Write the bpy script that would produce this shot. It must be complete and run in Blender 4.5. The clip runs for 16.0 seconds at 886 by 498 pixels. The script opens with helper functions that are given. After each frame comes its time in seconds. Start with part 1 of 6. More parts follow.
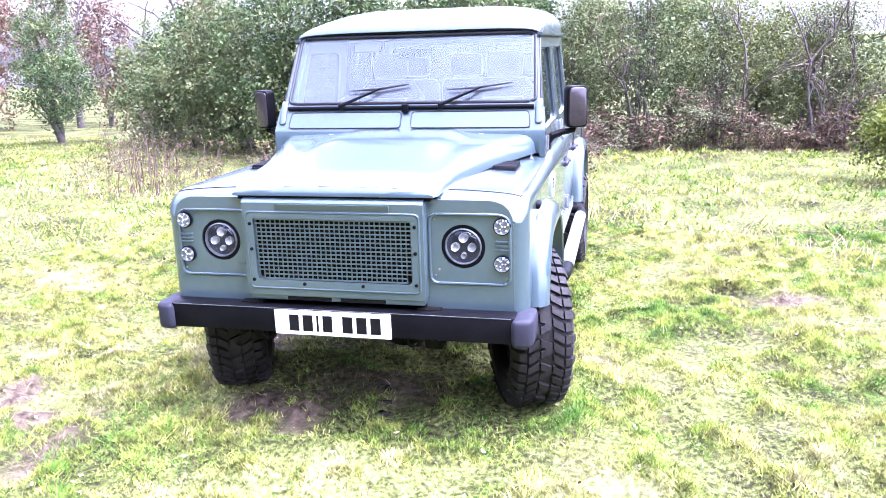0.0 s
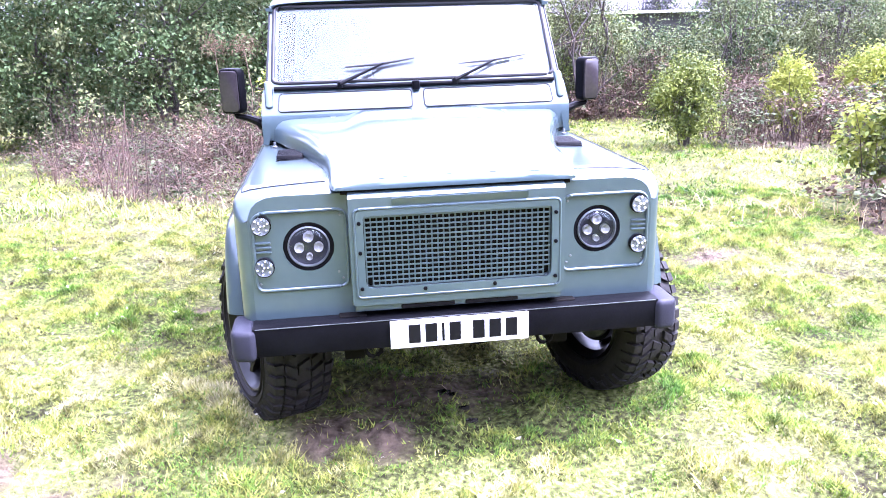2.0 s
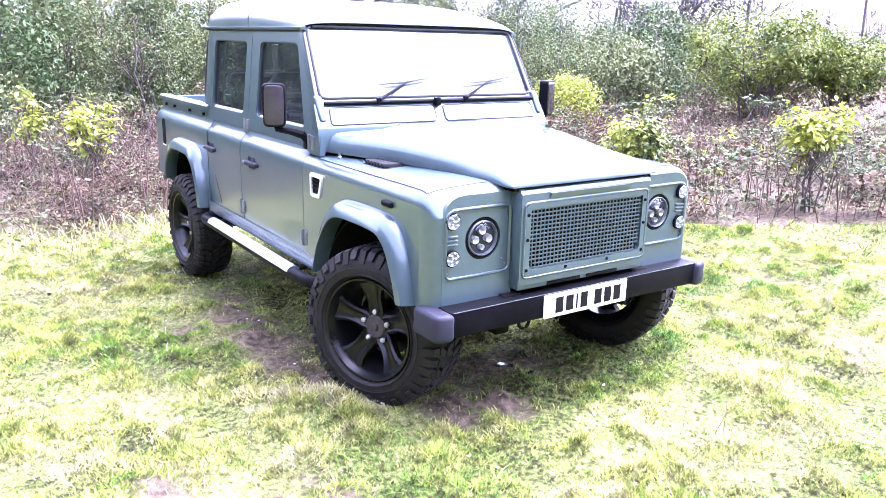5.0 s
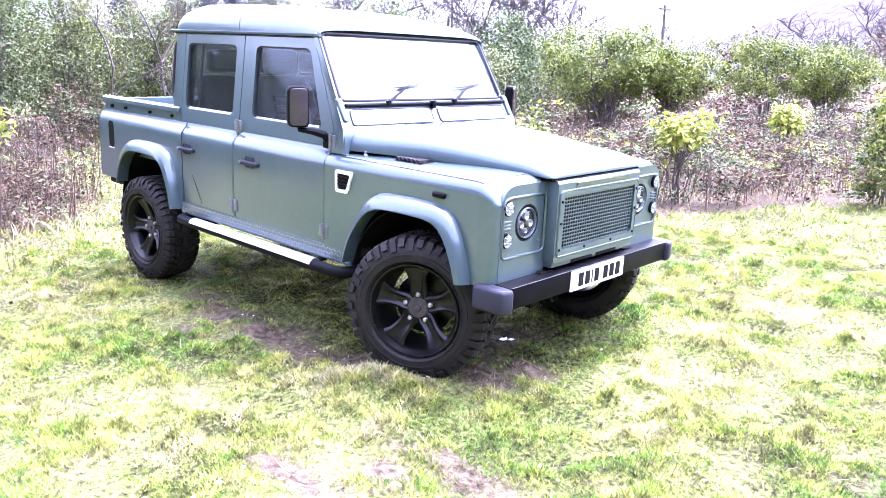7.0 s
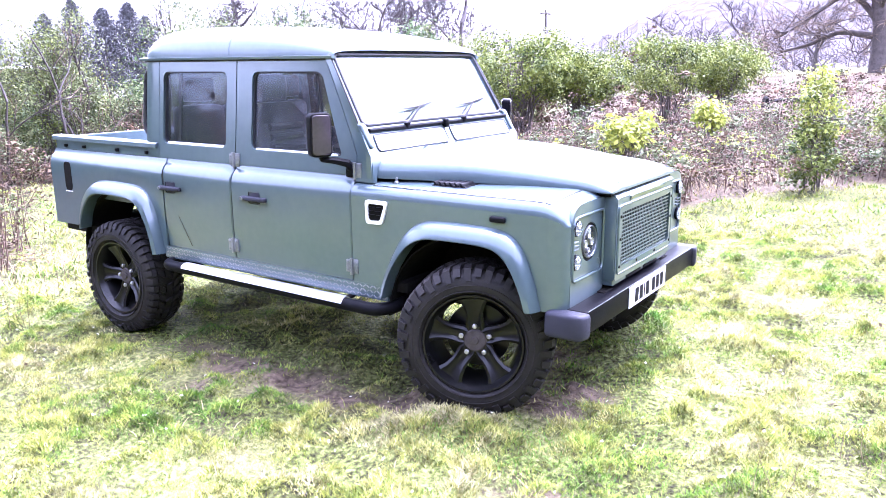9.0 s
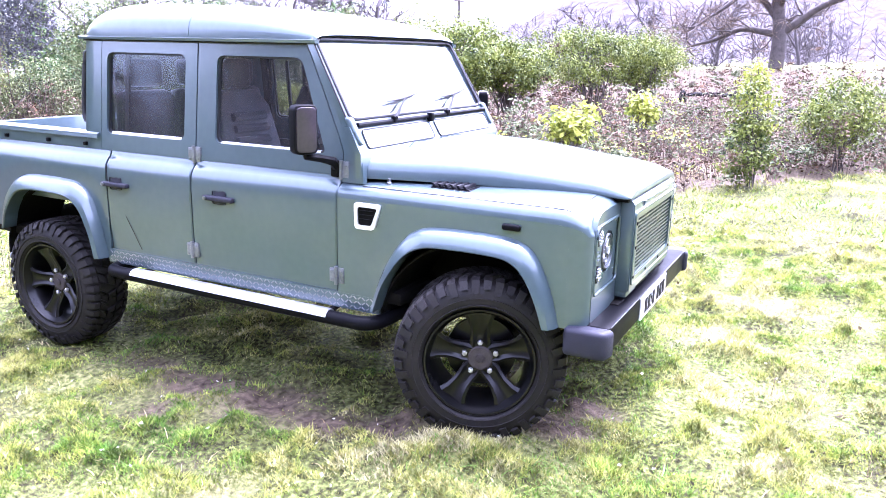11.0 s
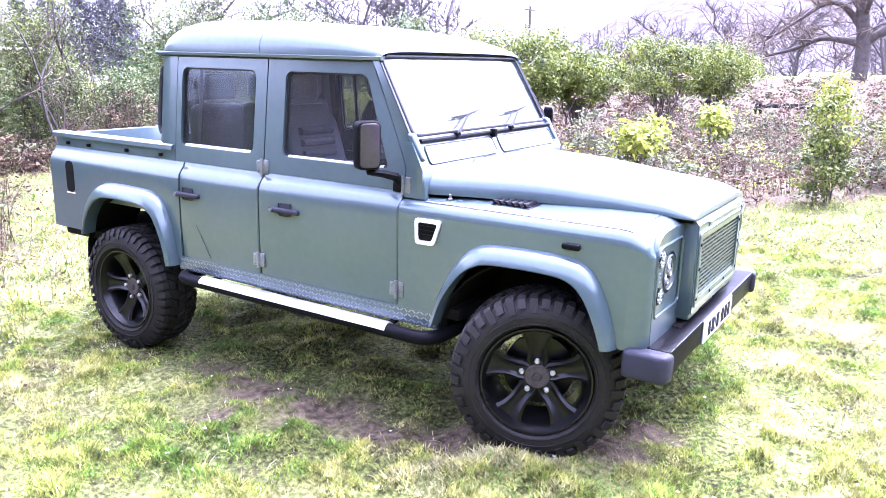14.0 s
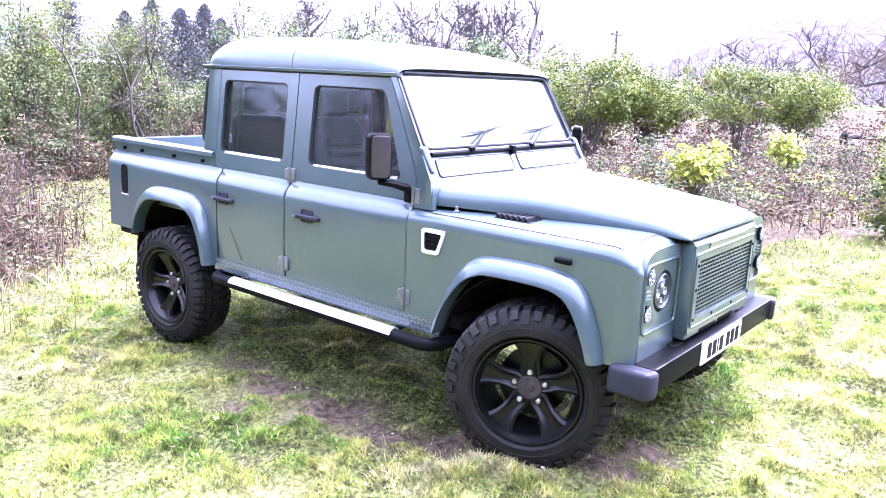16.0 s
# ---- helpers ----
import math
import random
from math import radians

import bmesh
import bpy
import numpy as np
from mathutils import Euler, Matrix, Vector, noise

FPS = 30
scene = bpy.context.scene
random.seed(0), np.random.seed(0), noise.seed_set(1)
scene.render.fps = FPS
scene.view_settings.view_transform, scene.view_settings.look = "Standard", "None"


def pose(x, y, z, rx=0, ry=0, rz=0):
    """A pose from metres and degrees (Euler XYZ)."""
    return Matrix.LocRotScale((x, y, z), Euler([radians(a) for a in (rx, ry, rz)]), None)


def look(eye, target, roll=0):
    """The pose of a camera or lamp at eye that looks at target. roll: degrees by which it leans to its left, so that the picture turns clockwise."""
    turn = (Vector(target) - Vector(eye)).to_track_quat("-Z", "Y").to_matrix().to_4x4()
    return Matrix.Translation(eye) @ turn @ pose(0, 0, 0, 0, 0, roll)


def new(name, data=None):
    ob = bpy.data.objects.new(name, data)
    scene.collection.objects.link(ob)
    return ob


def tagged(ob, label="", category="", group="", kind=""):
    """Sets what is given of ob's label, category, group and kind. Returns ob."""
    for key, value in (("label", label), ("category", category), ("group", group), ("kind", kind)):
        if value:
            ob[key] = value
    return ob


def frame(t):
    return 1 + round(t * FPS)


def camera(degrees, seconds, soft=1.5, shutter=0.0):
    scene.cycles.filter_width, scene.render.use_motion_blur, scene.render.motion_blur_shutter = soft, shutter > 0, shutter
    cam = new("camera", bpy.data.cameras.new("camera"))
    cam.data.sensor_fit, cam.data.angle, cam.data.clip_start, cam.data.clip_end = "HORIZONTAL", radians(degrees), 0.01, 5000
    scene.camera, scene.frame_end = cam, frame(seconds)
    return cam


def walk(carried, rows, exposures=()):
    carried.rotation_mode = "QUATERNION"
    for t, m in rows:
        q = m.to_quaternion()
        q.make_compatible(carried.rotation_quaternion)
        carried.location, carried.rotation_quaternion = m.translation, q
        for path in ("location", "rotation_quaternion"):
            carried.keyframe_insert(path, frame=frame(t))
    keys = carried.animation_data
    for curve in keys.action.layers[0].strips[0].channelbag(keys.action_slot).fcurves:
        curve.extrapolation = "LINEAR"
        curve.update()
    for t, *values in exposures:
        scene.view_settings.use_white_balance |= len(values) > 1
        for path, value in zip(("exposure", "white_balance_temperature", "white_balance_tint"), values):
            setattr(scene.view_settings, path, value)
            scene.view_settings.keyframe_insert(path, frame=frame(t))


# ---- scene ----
cam = camera(59.0, 16.0, 0.8)
PATH = [
    (0, (1.177, -2.96, 1.576), (0.731, -1.062, 1.131), -1.3),
    (0.5, (0.807, -2.901, 1.546), (0.556, -0.975, 1.066), -1.3),
    (1, (0.428, -2.822, 1.59), (0.328, -0.886, 1.098), -1.6),
    (1.5, (-0.016, -2.826, 1.619), (0.061, -0.893, 1.11), -1.6),
    (2, (-0.428, -2.7, 1.57), (-0.17, -0.783, 1.063), -1.8),
    (2.5, (-0.836, -2.522, 1.565), (-0.402, -0.636, 1.06), -1.9),
    (3, (-1.249, -2.435, 1.566), (-0.632, -0.601, 1.058), -1.9),
    (3.5, (-1.621, -2.344, 1.529), (-0.805, -0.571, 1.093), -1.6),
    (4, (-1.976, -2.372, 1.571), (-1.034, -0.659, 1.15), -1.1),
    (4.5, (-2.272, -2.482, 1.607), (-1.248, -0.826, 1.15), -0.3),
    (4.7, (-2.361, -2.481, 1.599), (-1.313, -0.842, 1.136), -0.1),
    (6.8, (-3.472, -2.167, 1.593), (-2.043, -0.841, 1.145), 1.6),
    (7, (-3.564, -2.123, 1.591), (-2.127, -0.806, 1.142), 1.2),
    (7.5, (-3.731, -2.038, 1.671), (-2.286, -0.74, 1.193), -0.1),
    (8, (-3.919, -1.843, 1.679), (-2.448, -0.578, 1.194), -1.3),
    (8.5, (-3.993, -1.585, 1.663), (-2.466, -0.388, 1.179), -1.6),
    (9, (-3.848, -1.358, 1.63), (-2.24, -0.247, 1.205), -1.9),
    (9.2, (-3.79, -1.291, 1.642), (-2.151, -0.216, 1.245), -2.1),
    (11.3, (-3.76, -0.782, 1.67), (-2.036, 0.113, 1.192), -0.1),
    (11.5, (-3.758, -0.791, 1.679), (-2.039, 0.108, 1.191), 0.2),
    (12, (-3.748, -0.788, 1.682), (-2.049, 0.153, 1.206), 0.2),
    (12.5, (-3.746, -0.798, 1.686), (-2.068, 0.19, 1.229), 0.2),
    (13, (-3.75, -0.807, 1.696), (-2.088, 0.212, 1.249), 0.0),
    (13.5, (-3.752, -0.817, 1.702), (-2.1, 0.22, 1.259), -0.1),
    (14, (-3.748, -0.824, 1.701), (-2.106, 0.229, 1.258), -0.2),
    (14.5, (-3.732, -0.827, 1.695), (-2.097, 0.238, 1.253), -0.3),
    (15, (-3.691, -0.926, 1.688), (-2.082, 0.191, 1.283), -0.3),
    (15.5, (-3.643, -1.096, 1.667), (-2.075, 0.082, 1.276), 0.5),
    (16, (-3.646, -1.186, 1.678), (-2.114, 0.039, 1.286), 1.2),
]
walk(cam, [(t, look(eye, target, roll)) for t, eye, target, roll in PATH],
     [(0, 3.46, 5200, 39), (1, 3.62, 5180, 41), (2, 3.65, 5180, 40), (4, 3.74, 5180, 40), (9, 3.84, 5160, 40), (12, 3.80, 5200, 40), (14.5, 3.86, 5200, 40), (16, 3.84, 5200, 40)])

# ---- world and light ----
world = bpy.data.worlds.new("overcast_sky")
scene.world = world
world.use_nodes = True
wn, wl = world.node_tree.nodes, world.node_tree.links
wn.clear()
SUN_EL, SUN_AZ = 66.0, 98.0          # degrees; azimuth from +y towards +x
sky = wn.new("ShaderNodeTexSky")
sky.sky_type, sky.sun_disc = "NISHITA", False
sky.sun_elevation, sky.sun_rotation = radians(SUN_EL), radians(SUN_AZ)
sky.air_density, sky.dust_density, sky.ozone_density = 1.0, 6.0, 1.0
grey = wn.new("ShaderNodeHueSaturation")
grey.inputs["Saturation"].default_value = 0.28
wb = wn.new("ShaderNodeBackground")
wb.inputs["Strength"].default_value = 0.15
wo = wn.new("ShaderNodeOutputWorld")
wl.new(sky.outputs[0], grey.inputs["Color"])
wl.new(grey.outputs[0], wb.inputs["Color"])
wl.new(wb.outputs[0], wo.inputs["Surface"])
sun = new("sun", bpy.data.lights.new("sun", "SUN"))
sun.data.energy, sun.data.angle, sun.data.color = 0.60, radians(66), (1.0, 0.96, 0.9)
sx, sy = math.sin(radians(SUN_AZ)) * math.cos(radians(SUN_EL)), math.cos(radians(SUN_AZ)) * math.cos(radians(SUN_EL))
sun.matrix_world = look((20 * sx, 20 * sy, 20 * math.sin(radians(SUN_EL))), (0, 0, 0))


# ---- materials ----
def material(name, dark, light, rough=0.5, metal=0.0, scale=8.0, fine=60.0, bump=0.0, coat=0.0, spread=0.0, island=False, spec=0.5, translucent=0.0):
    """Two colours mixed by broad and fine noise, with roughness that varies and a fine relief."""
    m = bpy.data.materials.new(name)
    m.use_nodes = True
    n, k = m.node_tree.nodes, m.node_tree.links
    p = n["Principled BSDF"]
    tc = n.new("ShaderNodeTexCoord")
    a, b = n.new("ShaderNodeTexNoise"), n.new("ShaderNodeTexNoise")
    a.inputs["Scale"].default_value, a.inputs["Detail"].default_value = scale, 5
    b.inputs["Scale"].default_value, b.inputs["Detail"].default_value = fine, 3
    k.new(tc.outputs["Object"], a.inputs["Vector"])
    k.new(tc.outputs["Object"], b.inputs["Vector"])
    add = n.new("ShaderNodeMath")
    add.operation = "MULTIPLY_ADD"
    k.new(b.outputs["Fac"], add.inputs[0])
    add.inputs[1].default_value = 0.45
    k.new(a.outputs["Fac"], add.inputs[2])
    fac = add.outputs[0]
    if island:
        g = n.new("ShaderNodeNewGeometry")
        mx = n.new("ShaderNodeMath")
        mx.operation = "MULTIPLY_ADD"
        k.new(g.outputs["Random Per Island"], mx.inputs[0])
        mx.inputs[1].default_value = 0.16
        sc = n.new("ShaderNodeMath")
        sc.operation = "MULTIPLY"
        k.new(fac, sc.inputs[0])
        sc.inputs[1].default_value = 0.95
        k.new(sc.outputs[0], mx.inputs[2])
        fac = mx.outputs[0]
    ramp = n.new("ShaderNodeMapRange")
    ramp.inputs["From Min"].default_value, ramp.inputs["From Max"].default_value = (0.45, 1.0) if not island else (0.58, 0.96)
    k.new(fac, ramp.inputs["Value"])
    mix = n.new("ShaderNodeMix")
    mix.data_type = "RGBA"
    k.new(ramp.outputs[0], mix.inputs["Factor"])
    mix.inputs["A"].default_value, mix.inputs["B"].default_value = (*dark, 1), (*light, 1)
    k.new(mix.outputs["Result"], p.inputs["Base Color"])
    rr = n.new("ShaderNodeMapRange")
    rr.inputs["To Min"].default_value, rr.inputs["To Max"].default_value = max(0.02, rough - spread), min(1, rough + spread)
    k.new(a.outputs["Fac"], rr.inputs["Value"])
    k.new(rr.outputs[0], p.inputs["Roughness"])
    p.inputs["Metallic"].default_value, p.inputs["Coat Weight"].default_value = metal, coat
    p.inputs["Coat Roughness"].default_value = 0.12
    p.inputs["Specular IOR Level"].default_value = spec
    if bump:
        bp = n.new("ShaderNodeBump")
        bp.inputs["Strength"].default_value, bp.inputs["Distance"].default_value = bump, 0.01
        k.new(b.outputs["Fac"], bp.inputs["Height"])
        k.new(bp.outputs[0], p.inputs["Normal"])
    if translucent:
        t = n.new("ShaderNodeBsdfTranslucent")
        k.new(mix.outputs["Result"], t.inputs["Color"])
        ms = n.new("ShaderNodeMixShader")
        ms.inputs[0].default_value = translucent
        k.new(p.outputs[0], ms.inputs[1])
        k.new(t.outputs[0], ms.inputs[2])
        k.new(ms.outputs[0], n["Material Output"].inputs["Surface"])
    return m


def glass(name, tint, ior=1.5, white_film=0.0, rough=0.0):
    """A thin pane: clear tinted light through it, real gloss on it, and a faint white diffuse layer."""
    m = bpy.data.materials.new(name)
    m.use_nodes = True
    n, k = m.node_tree.nodes, m.node_tree.links
    n.remove(n["Principled BSDF"])
    tr, gl, fr, ms = n.new("ShaderNodeBsdfTransparent"), n.new("ShaderNodeBsdfGlossy"), n.new("ShaderNodeLayerWeight"), n.new("ShaderNodeMixShader")
    tr.inputs["Color"].default_value = (*tint, 1)
    gl.inputs["Roughness"].default_value, gl.inputs["Color"].default_value = rough, (0.84, 0.95, 1.0, 1)
    fr.inputs["Blend"].default_value = 0.5
    f0 = ((ior - 1) / (ior + 1)) ** 2               # gloss straight on, the same from both faces
    p5, sch = n.new("ShaderNodeMath"), n.new("ShaderNodeMapRange")
    p5.operation, p5.inputs[1].default_value = "POWER", 5.0
    sch.inputs["To Min"].default_value = f0
    k.new(fr.outputs["Facing"], p5.inputs[0])
    k.new(p5.outputs[0], sch.inputs["Value"])
    df, fm, no = n.new("ShaderNodeBsdfDiffuse"), n.new("ShaderNodeMixShader"), n.new("ShaderNodeTexNoise")
    df.inputs["Color"].default_value = (0.85, 0.87, 0.9, 1)
    no.inputs["Scale"].default_value = 3.0
    mr = n.new("ShaderNodeMapRange")
    mr.inputs["To Min"].default_value, mr.inputs["To Max"].default_value = white_film * 0.6, white_film * 1.4
    k.new(no.outputs["Fac"], mr.inputs["Value"])
    k.new(mr.outputs[0], fm.inputs[0])
    k.new(tr.outputs[0], fm.inputs[1])
    k.new(df.outputs[0], fm.inputs[2])
    k.new(sch.outputs[0], ms.inputs[0])
    k.new(fm.outputs[0], ms.inputs[1])
    k.new(gl.outputs[0], ms.inputs[2])
    k.new(ms.outputs[0], n["Material Output"].inputs["Surface"])
    return m


PAINT = material("grey_green_paint", (0.056, 0.088, 0.099), (0.078, 0.113, 0.124), 0.30, 0.30, 1.5, 25, 0.0, 1.0, 0.06)
BLACK = material("satin_black", (0.003, 0.003, 0.0038), (0.007, 0.007, 0.0085), 0.36, 0, 6, 120, 0.05, 0.0, 0.1, False, 0.05)
PLASTIC = material("black_plastic", (0.016, 0.016, 0.024), (0.03, 0.03, 0.042), 0.55, 0, 8, 240, 0.15, 0, 0.1, False, 0.2)
DARK = material("underbody_black", (0.003, 0.003, 0.003), (0.009, 0.008, 0.007), 0.85, 0, 6, 40, 0.2, 0, 0.1, False, 0.1)
RUBBER = material("tyre_rubber", (0.0042, 0.0038, 0.0037), (0.017, 0.0145, 0.0138), 0.65, 0, 9, 70, 0.25, 0, 0.12, False, 0.3)
HUBDUST = material("dusty_hub_plastic", (0.022, 0.018, 0.018), (0.070, 0.060, 0.058), 0.6, 0, 30, 140, 0.1, 0, 0.1, False, 0.2)
SEAL = material("rubber_seal", (0.004, 0.004, 0.005), (0.009, 0.009, 0.011), 0.5, 0, 10, 80)
RIM = material("gloss_black_alloy", (0.0022, 0.0022, 0.0026), (0.0045, 0.0045, 0.005), 0.30, 0, 6, 90, 0, 0.05, 0.08, False, 0.28)
STEEL = material("dull_steel", (0.11, 0.125, 0.135), (0.24, 0.25, 0.26), 0.45, 0.6, 10, 90, 0.05, 0, 0.1)
ALU = material("aluminium_tread", (0.5, 0.5, 0.5), (0.75, 0.75, 0.76), 0.38, 0.9, 9, 60, 0.25, 0, 0.1)
NUT = material("zinc_nut", (0.34, 0.34, 0.35), (0.55, 0.55, 0.56), 0.35, 0.6, 9, 60)
SILVER = material("silver_trim", (0.62, 0.63, 0.65), (0.85, 0.85, 0.86), 0.3, 0.4, 9, 60)
CHROME = material("chrome_reflector", (0.66, 0.65, 0.68), (0.86, 0.85, 0.88), 0.14, 0.85, 9, 60)
WHITE = material("plate_white", (0.72, 0.72, 0.72), (0.85, 0.85, 0.85), 0.4, 0, 5, 60)
INK = material("plate_black", (0.004, 0.004, 0.004), (0.008, 0.008, 0.008), 0.6, 0, 8, 60, 0, 0, 0, False, 0.12)
BADGE = material("pale_badge", (0.55, 0.6, 0.62), (0.7, 0.74, 0.76), 0.35, 0.3)
STICKER = material("dark_sticker", (0.012, 0.018, 0.030), (0.022, 0.030, 0.045), 0.6, 0, 8, 60, 0, 0, 0, False, 0.05)
LEATHER = material("black_leather", (0.032, 0.032, 0.034), (0.065, 0.065, 0.068), 0.45, 0, 9, 150, 0.15)
LEATHER2 = material("grey_leather", (0.085, 0.087, 0.09), (0.14, 0.142, 0.145), 0.5, 0, 9, 150, 0.15)
LINING = material("grey_headlining", (0.22, 0.22, 0.22), (0.3, 0.3, 0.3), 0.9)
MIRROR = material("mirror_silver", (0.9, 0.9, 0.9), (0.92, 0.92, 0.92), 0.02, 1.0)
SCREEN = glass("windscreen_glass", (0.90, 0.94, 0.97), 1.68, 0.016, 0.04)
PANE = glass("side_glass", (0.66, 0.67, 0.71), 1.45, 0.010)
REARPANE = glass("rear_side_glass", (0.60, 0.61, 0.65), 1.45, 0.010)
# glossy mirror back; grey lifted above the black rim for sky sheen
HOUSING = material("sheen_grey_plastic", (0.022, 0.018, 0.021), (0.040, 0.033, 0.038), 0.18, 0, 5, 60, 0.02, 0, 0.06, False, 0.5)
LENS = glass("lamp_lens", (0.93, 0.94, 0.95), 1.5)


def ramped(name, stops, rough, scale, mid, island, translucent=0.0, bump=0.0, bare=False, mottle=0.6):
    """Colours along a ramp, driven by noise at two scales and by chance from piece to piece; bare: mixes to mud by the ground's own map."""
    m = bpy.data.materials.new(name)
    m.use_nodes = True
    n, k = m.node_tree.nodes, m.node_tree.links
    p = n["Principled BSDF"]
    tc, g = n.new("ShaderNodeTexCoord"), n.new("ShaderNodeNewGeometry")
    a, b = n.new("ShaderNodeTexNoise"), n.new("ShaderNodeTexNoise")
    for t, s in ((a, scale), (b, mid)):
        t.inputs["Scale"].default_value, t.inputs["Detail"].default_value = s, 4
        k.new(tc.outputs["Object"], t.inputs["Vector"])
    m1, m2 = n.new("ShaderNodeMath"), n.new("ShaderNodeMath")
    m1.operation = m2.operation = "MULTIPLY_ADD"
    k.new(a.outputs["Fac"], m1.inputs[0])
    m1.inputs[1].default_value = 0.6
    k.new(b.outputs["Fac"], m2.inputs[0])
    m2.inputs[1].default_value = mottle
    m2.inputs[2].default_value = 0.2 - mottle * 0.5 - island * 0.5
    k.new(m2.outputs[0], m1.inputs[2])
    m3 = n.new("ShaderNodeMath")
    m3.operation = "MULTIPLY_ADD"
    k.new(g.outputs["Random Per Island"], m3.inputs[0])
    m3.inputs[1].default_value = island
    k.new(m1.outputs[0], m3.inputs[2])
    ramp = n.new("ShaderNodeValToRGB")
    els = ramp.color_ramp.elements
    els[0].position, els[0].color = stops[0][0], (*stops[0][1], 1)
    els[1].position, els[1].color = stops[-1][0], (*stops[-1][1], 1)
    for pos, col in stops[1:-1]:
        e = els.new(pos)
        e.color = (*col, 1)
    k.new(m3.outputs[0], ramp.inputs[0])
    col = ramp.outputs[0]
    p.inputs["Roughness"].default_value = rough
    p.inputs["Specular IOR Level"].default_value = 0.06
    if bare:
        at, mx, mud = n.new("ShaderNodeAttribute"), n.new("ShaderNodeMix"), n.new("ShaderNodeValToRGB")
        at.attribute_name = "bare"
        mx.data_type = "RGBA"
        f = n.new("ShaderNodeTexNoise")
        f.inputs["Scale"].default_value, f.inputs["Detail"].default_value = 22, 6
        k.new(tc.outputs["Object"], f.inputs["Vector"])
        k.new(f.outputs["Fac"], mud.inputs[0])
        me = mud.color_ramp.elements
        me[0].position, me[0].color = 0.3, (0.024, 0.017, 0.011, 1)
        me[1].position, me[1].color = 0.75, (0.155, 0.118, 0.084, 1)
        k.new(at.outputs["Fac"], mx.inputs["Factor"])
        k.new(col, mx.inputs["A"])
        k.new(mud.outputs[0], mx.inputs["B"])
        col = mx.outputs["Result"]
        rg = n.new("ShaderNodeMapRange")
        rg.inputs["To Min"].default_value, rg.inputs["To Max"].default_value = rough, 0.8
        k.new(at.outputs["Fac"], rg.inputs["Value"])
        k.new(rg.outputs[0], p.inputs["Roughness"])
    k.new(col, p.inputs["Base Color"])
    if bump:
        bp, f2 = n.new("ShaderNodeBump"), n.new("ShaderNodeTexNoise")
        f2.inputs["Scale"].default_value, f2.inputs["Detail"].default_value = 45, 6
        k.new(tc.outputs["Object"], f2.inputs["Vector"])
        bp.inputs["Strength"].default_value, bp.inputs["Distance"].default_value = bump, 0.02
        k.new(f2.outputs["Fac"], bp.inputs["Height"])
        k.new(bp.outputs[0], p.inputs["Normal"])
    if translucent:
        t, ms = n.new("ShaderNodeBsdfTranslucent"), n.new("ShaderNodeMixShader")
        k.new(col, t.inputs["Color"])
        ms.inputs[0].default_value = translucent
        k.new(p.outputs[0], ms.inputs[1])
        k.new(t.outputs[0], ms.inputs[2])
        k.new(ms.outputs[0], n["Material Output"].inputs["Surface"])
    return m


GROUND = ramped("mossy_turf", [(0.34, (0.016, 0.015, 0.007)), (0.45, (0.050, 0.055, 0.018)), (0.55, (0.10, 0.118, 0.032)), (0.68, (0.20, 0.195, 0.080))], 0.9, 1.3, 38.0, 0.0, 0.0, 1.0, True, 0.8)


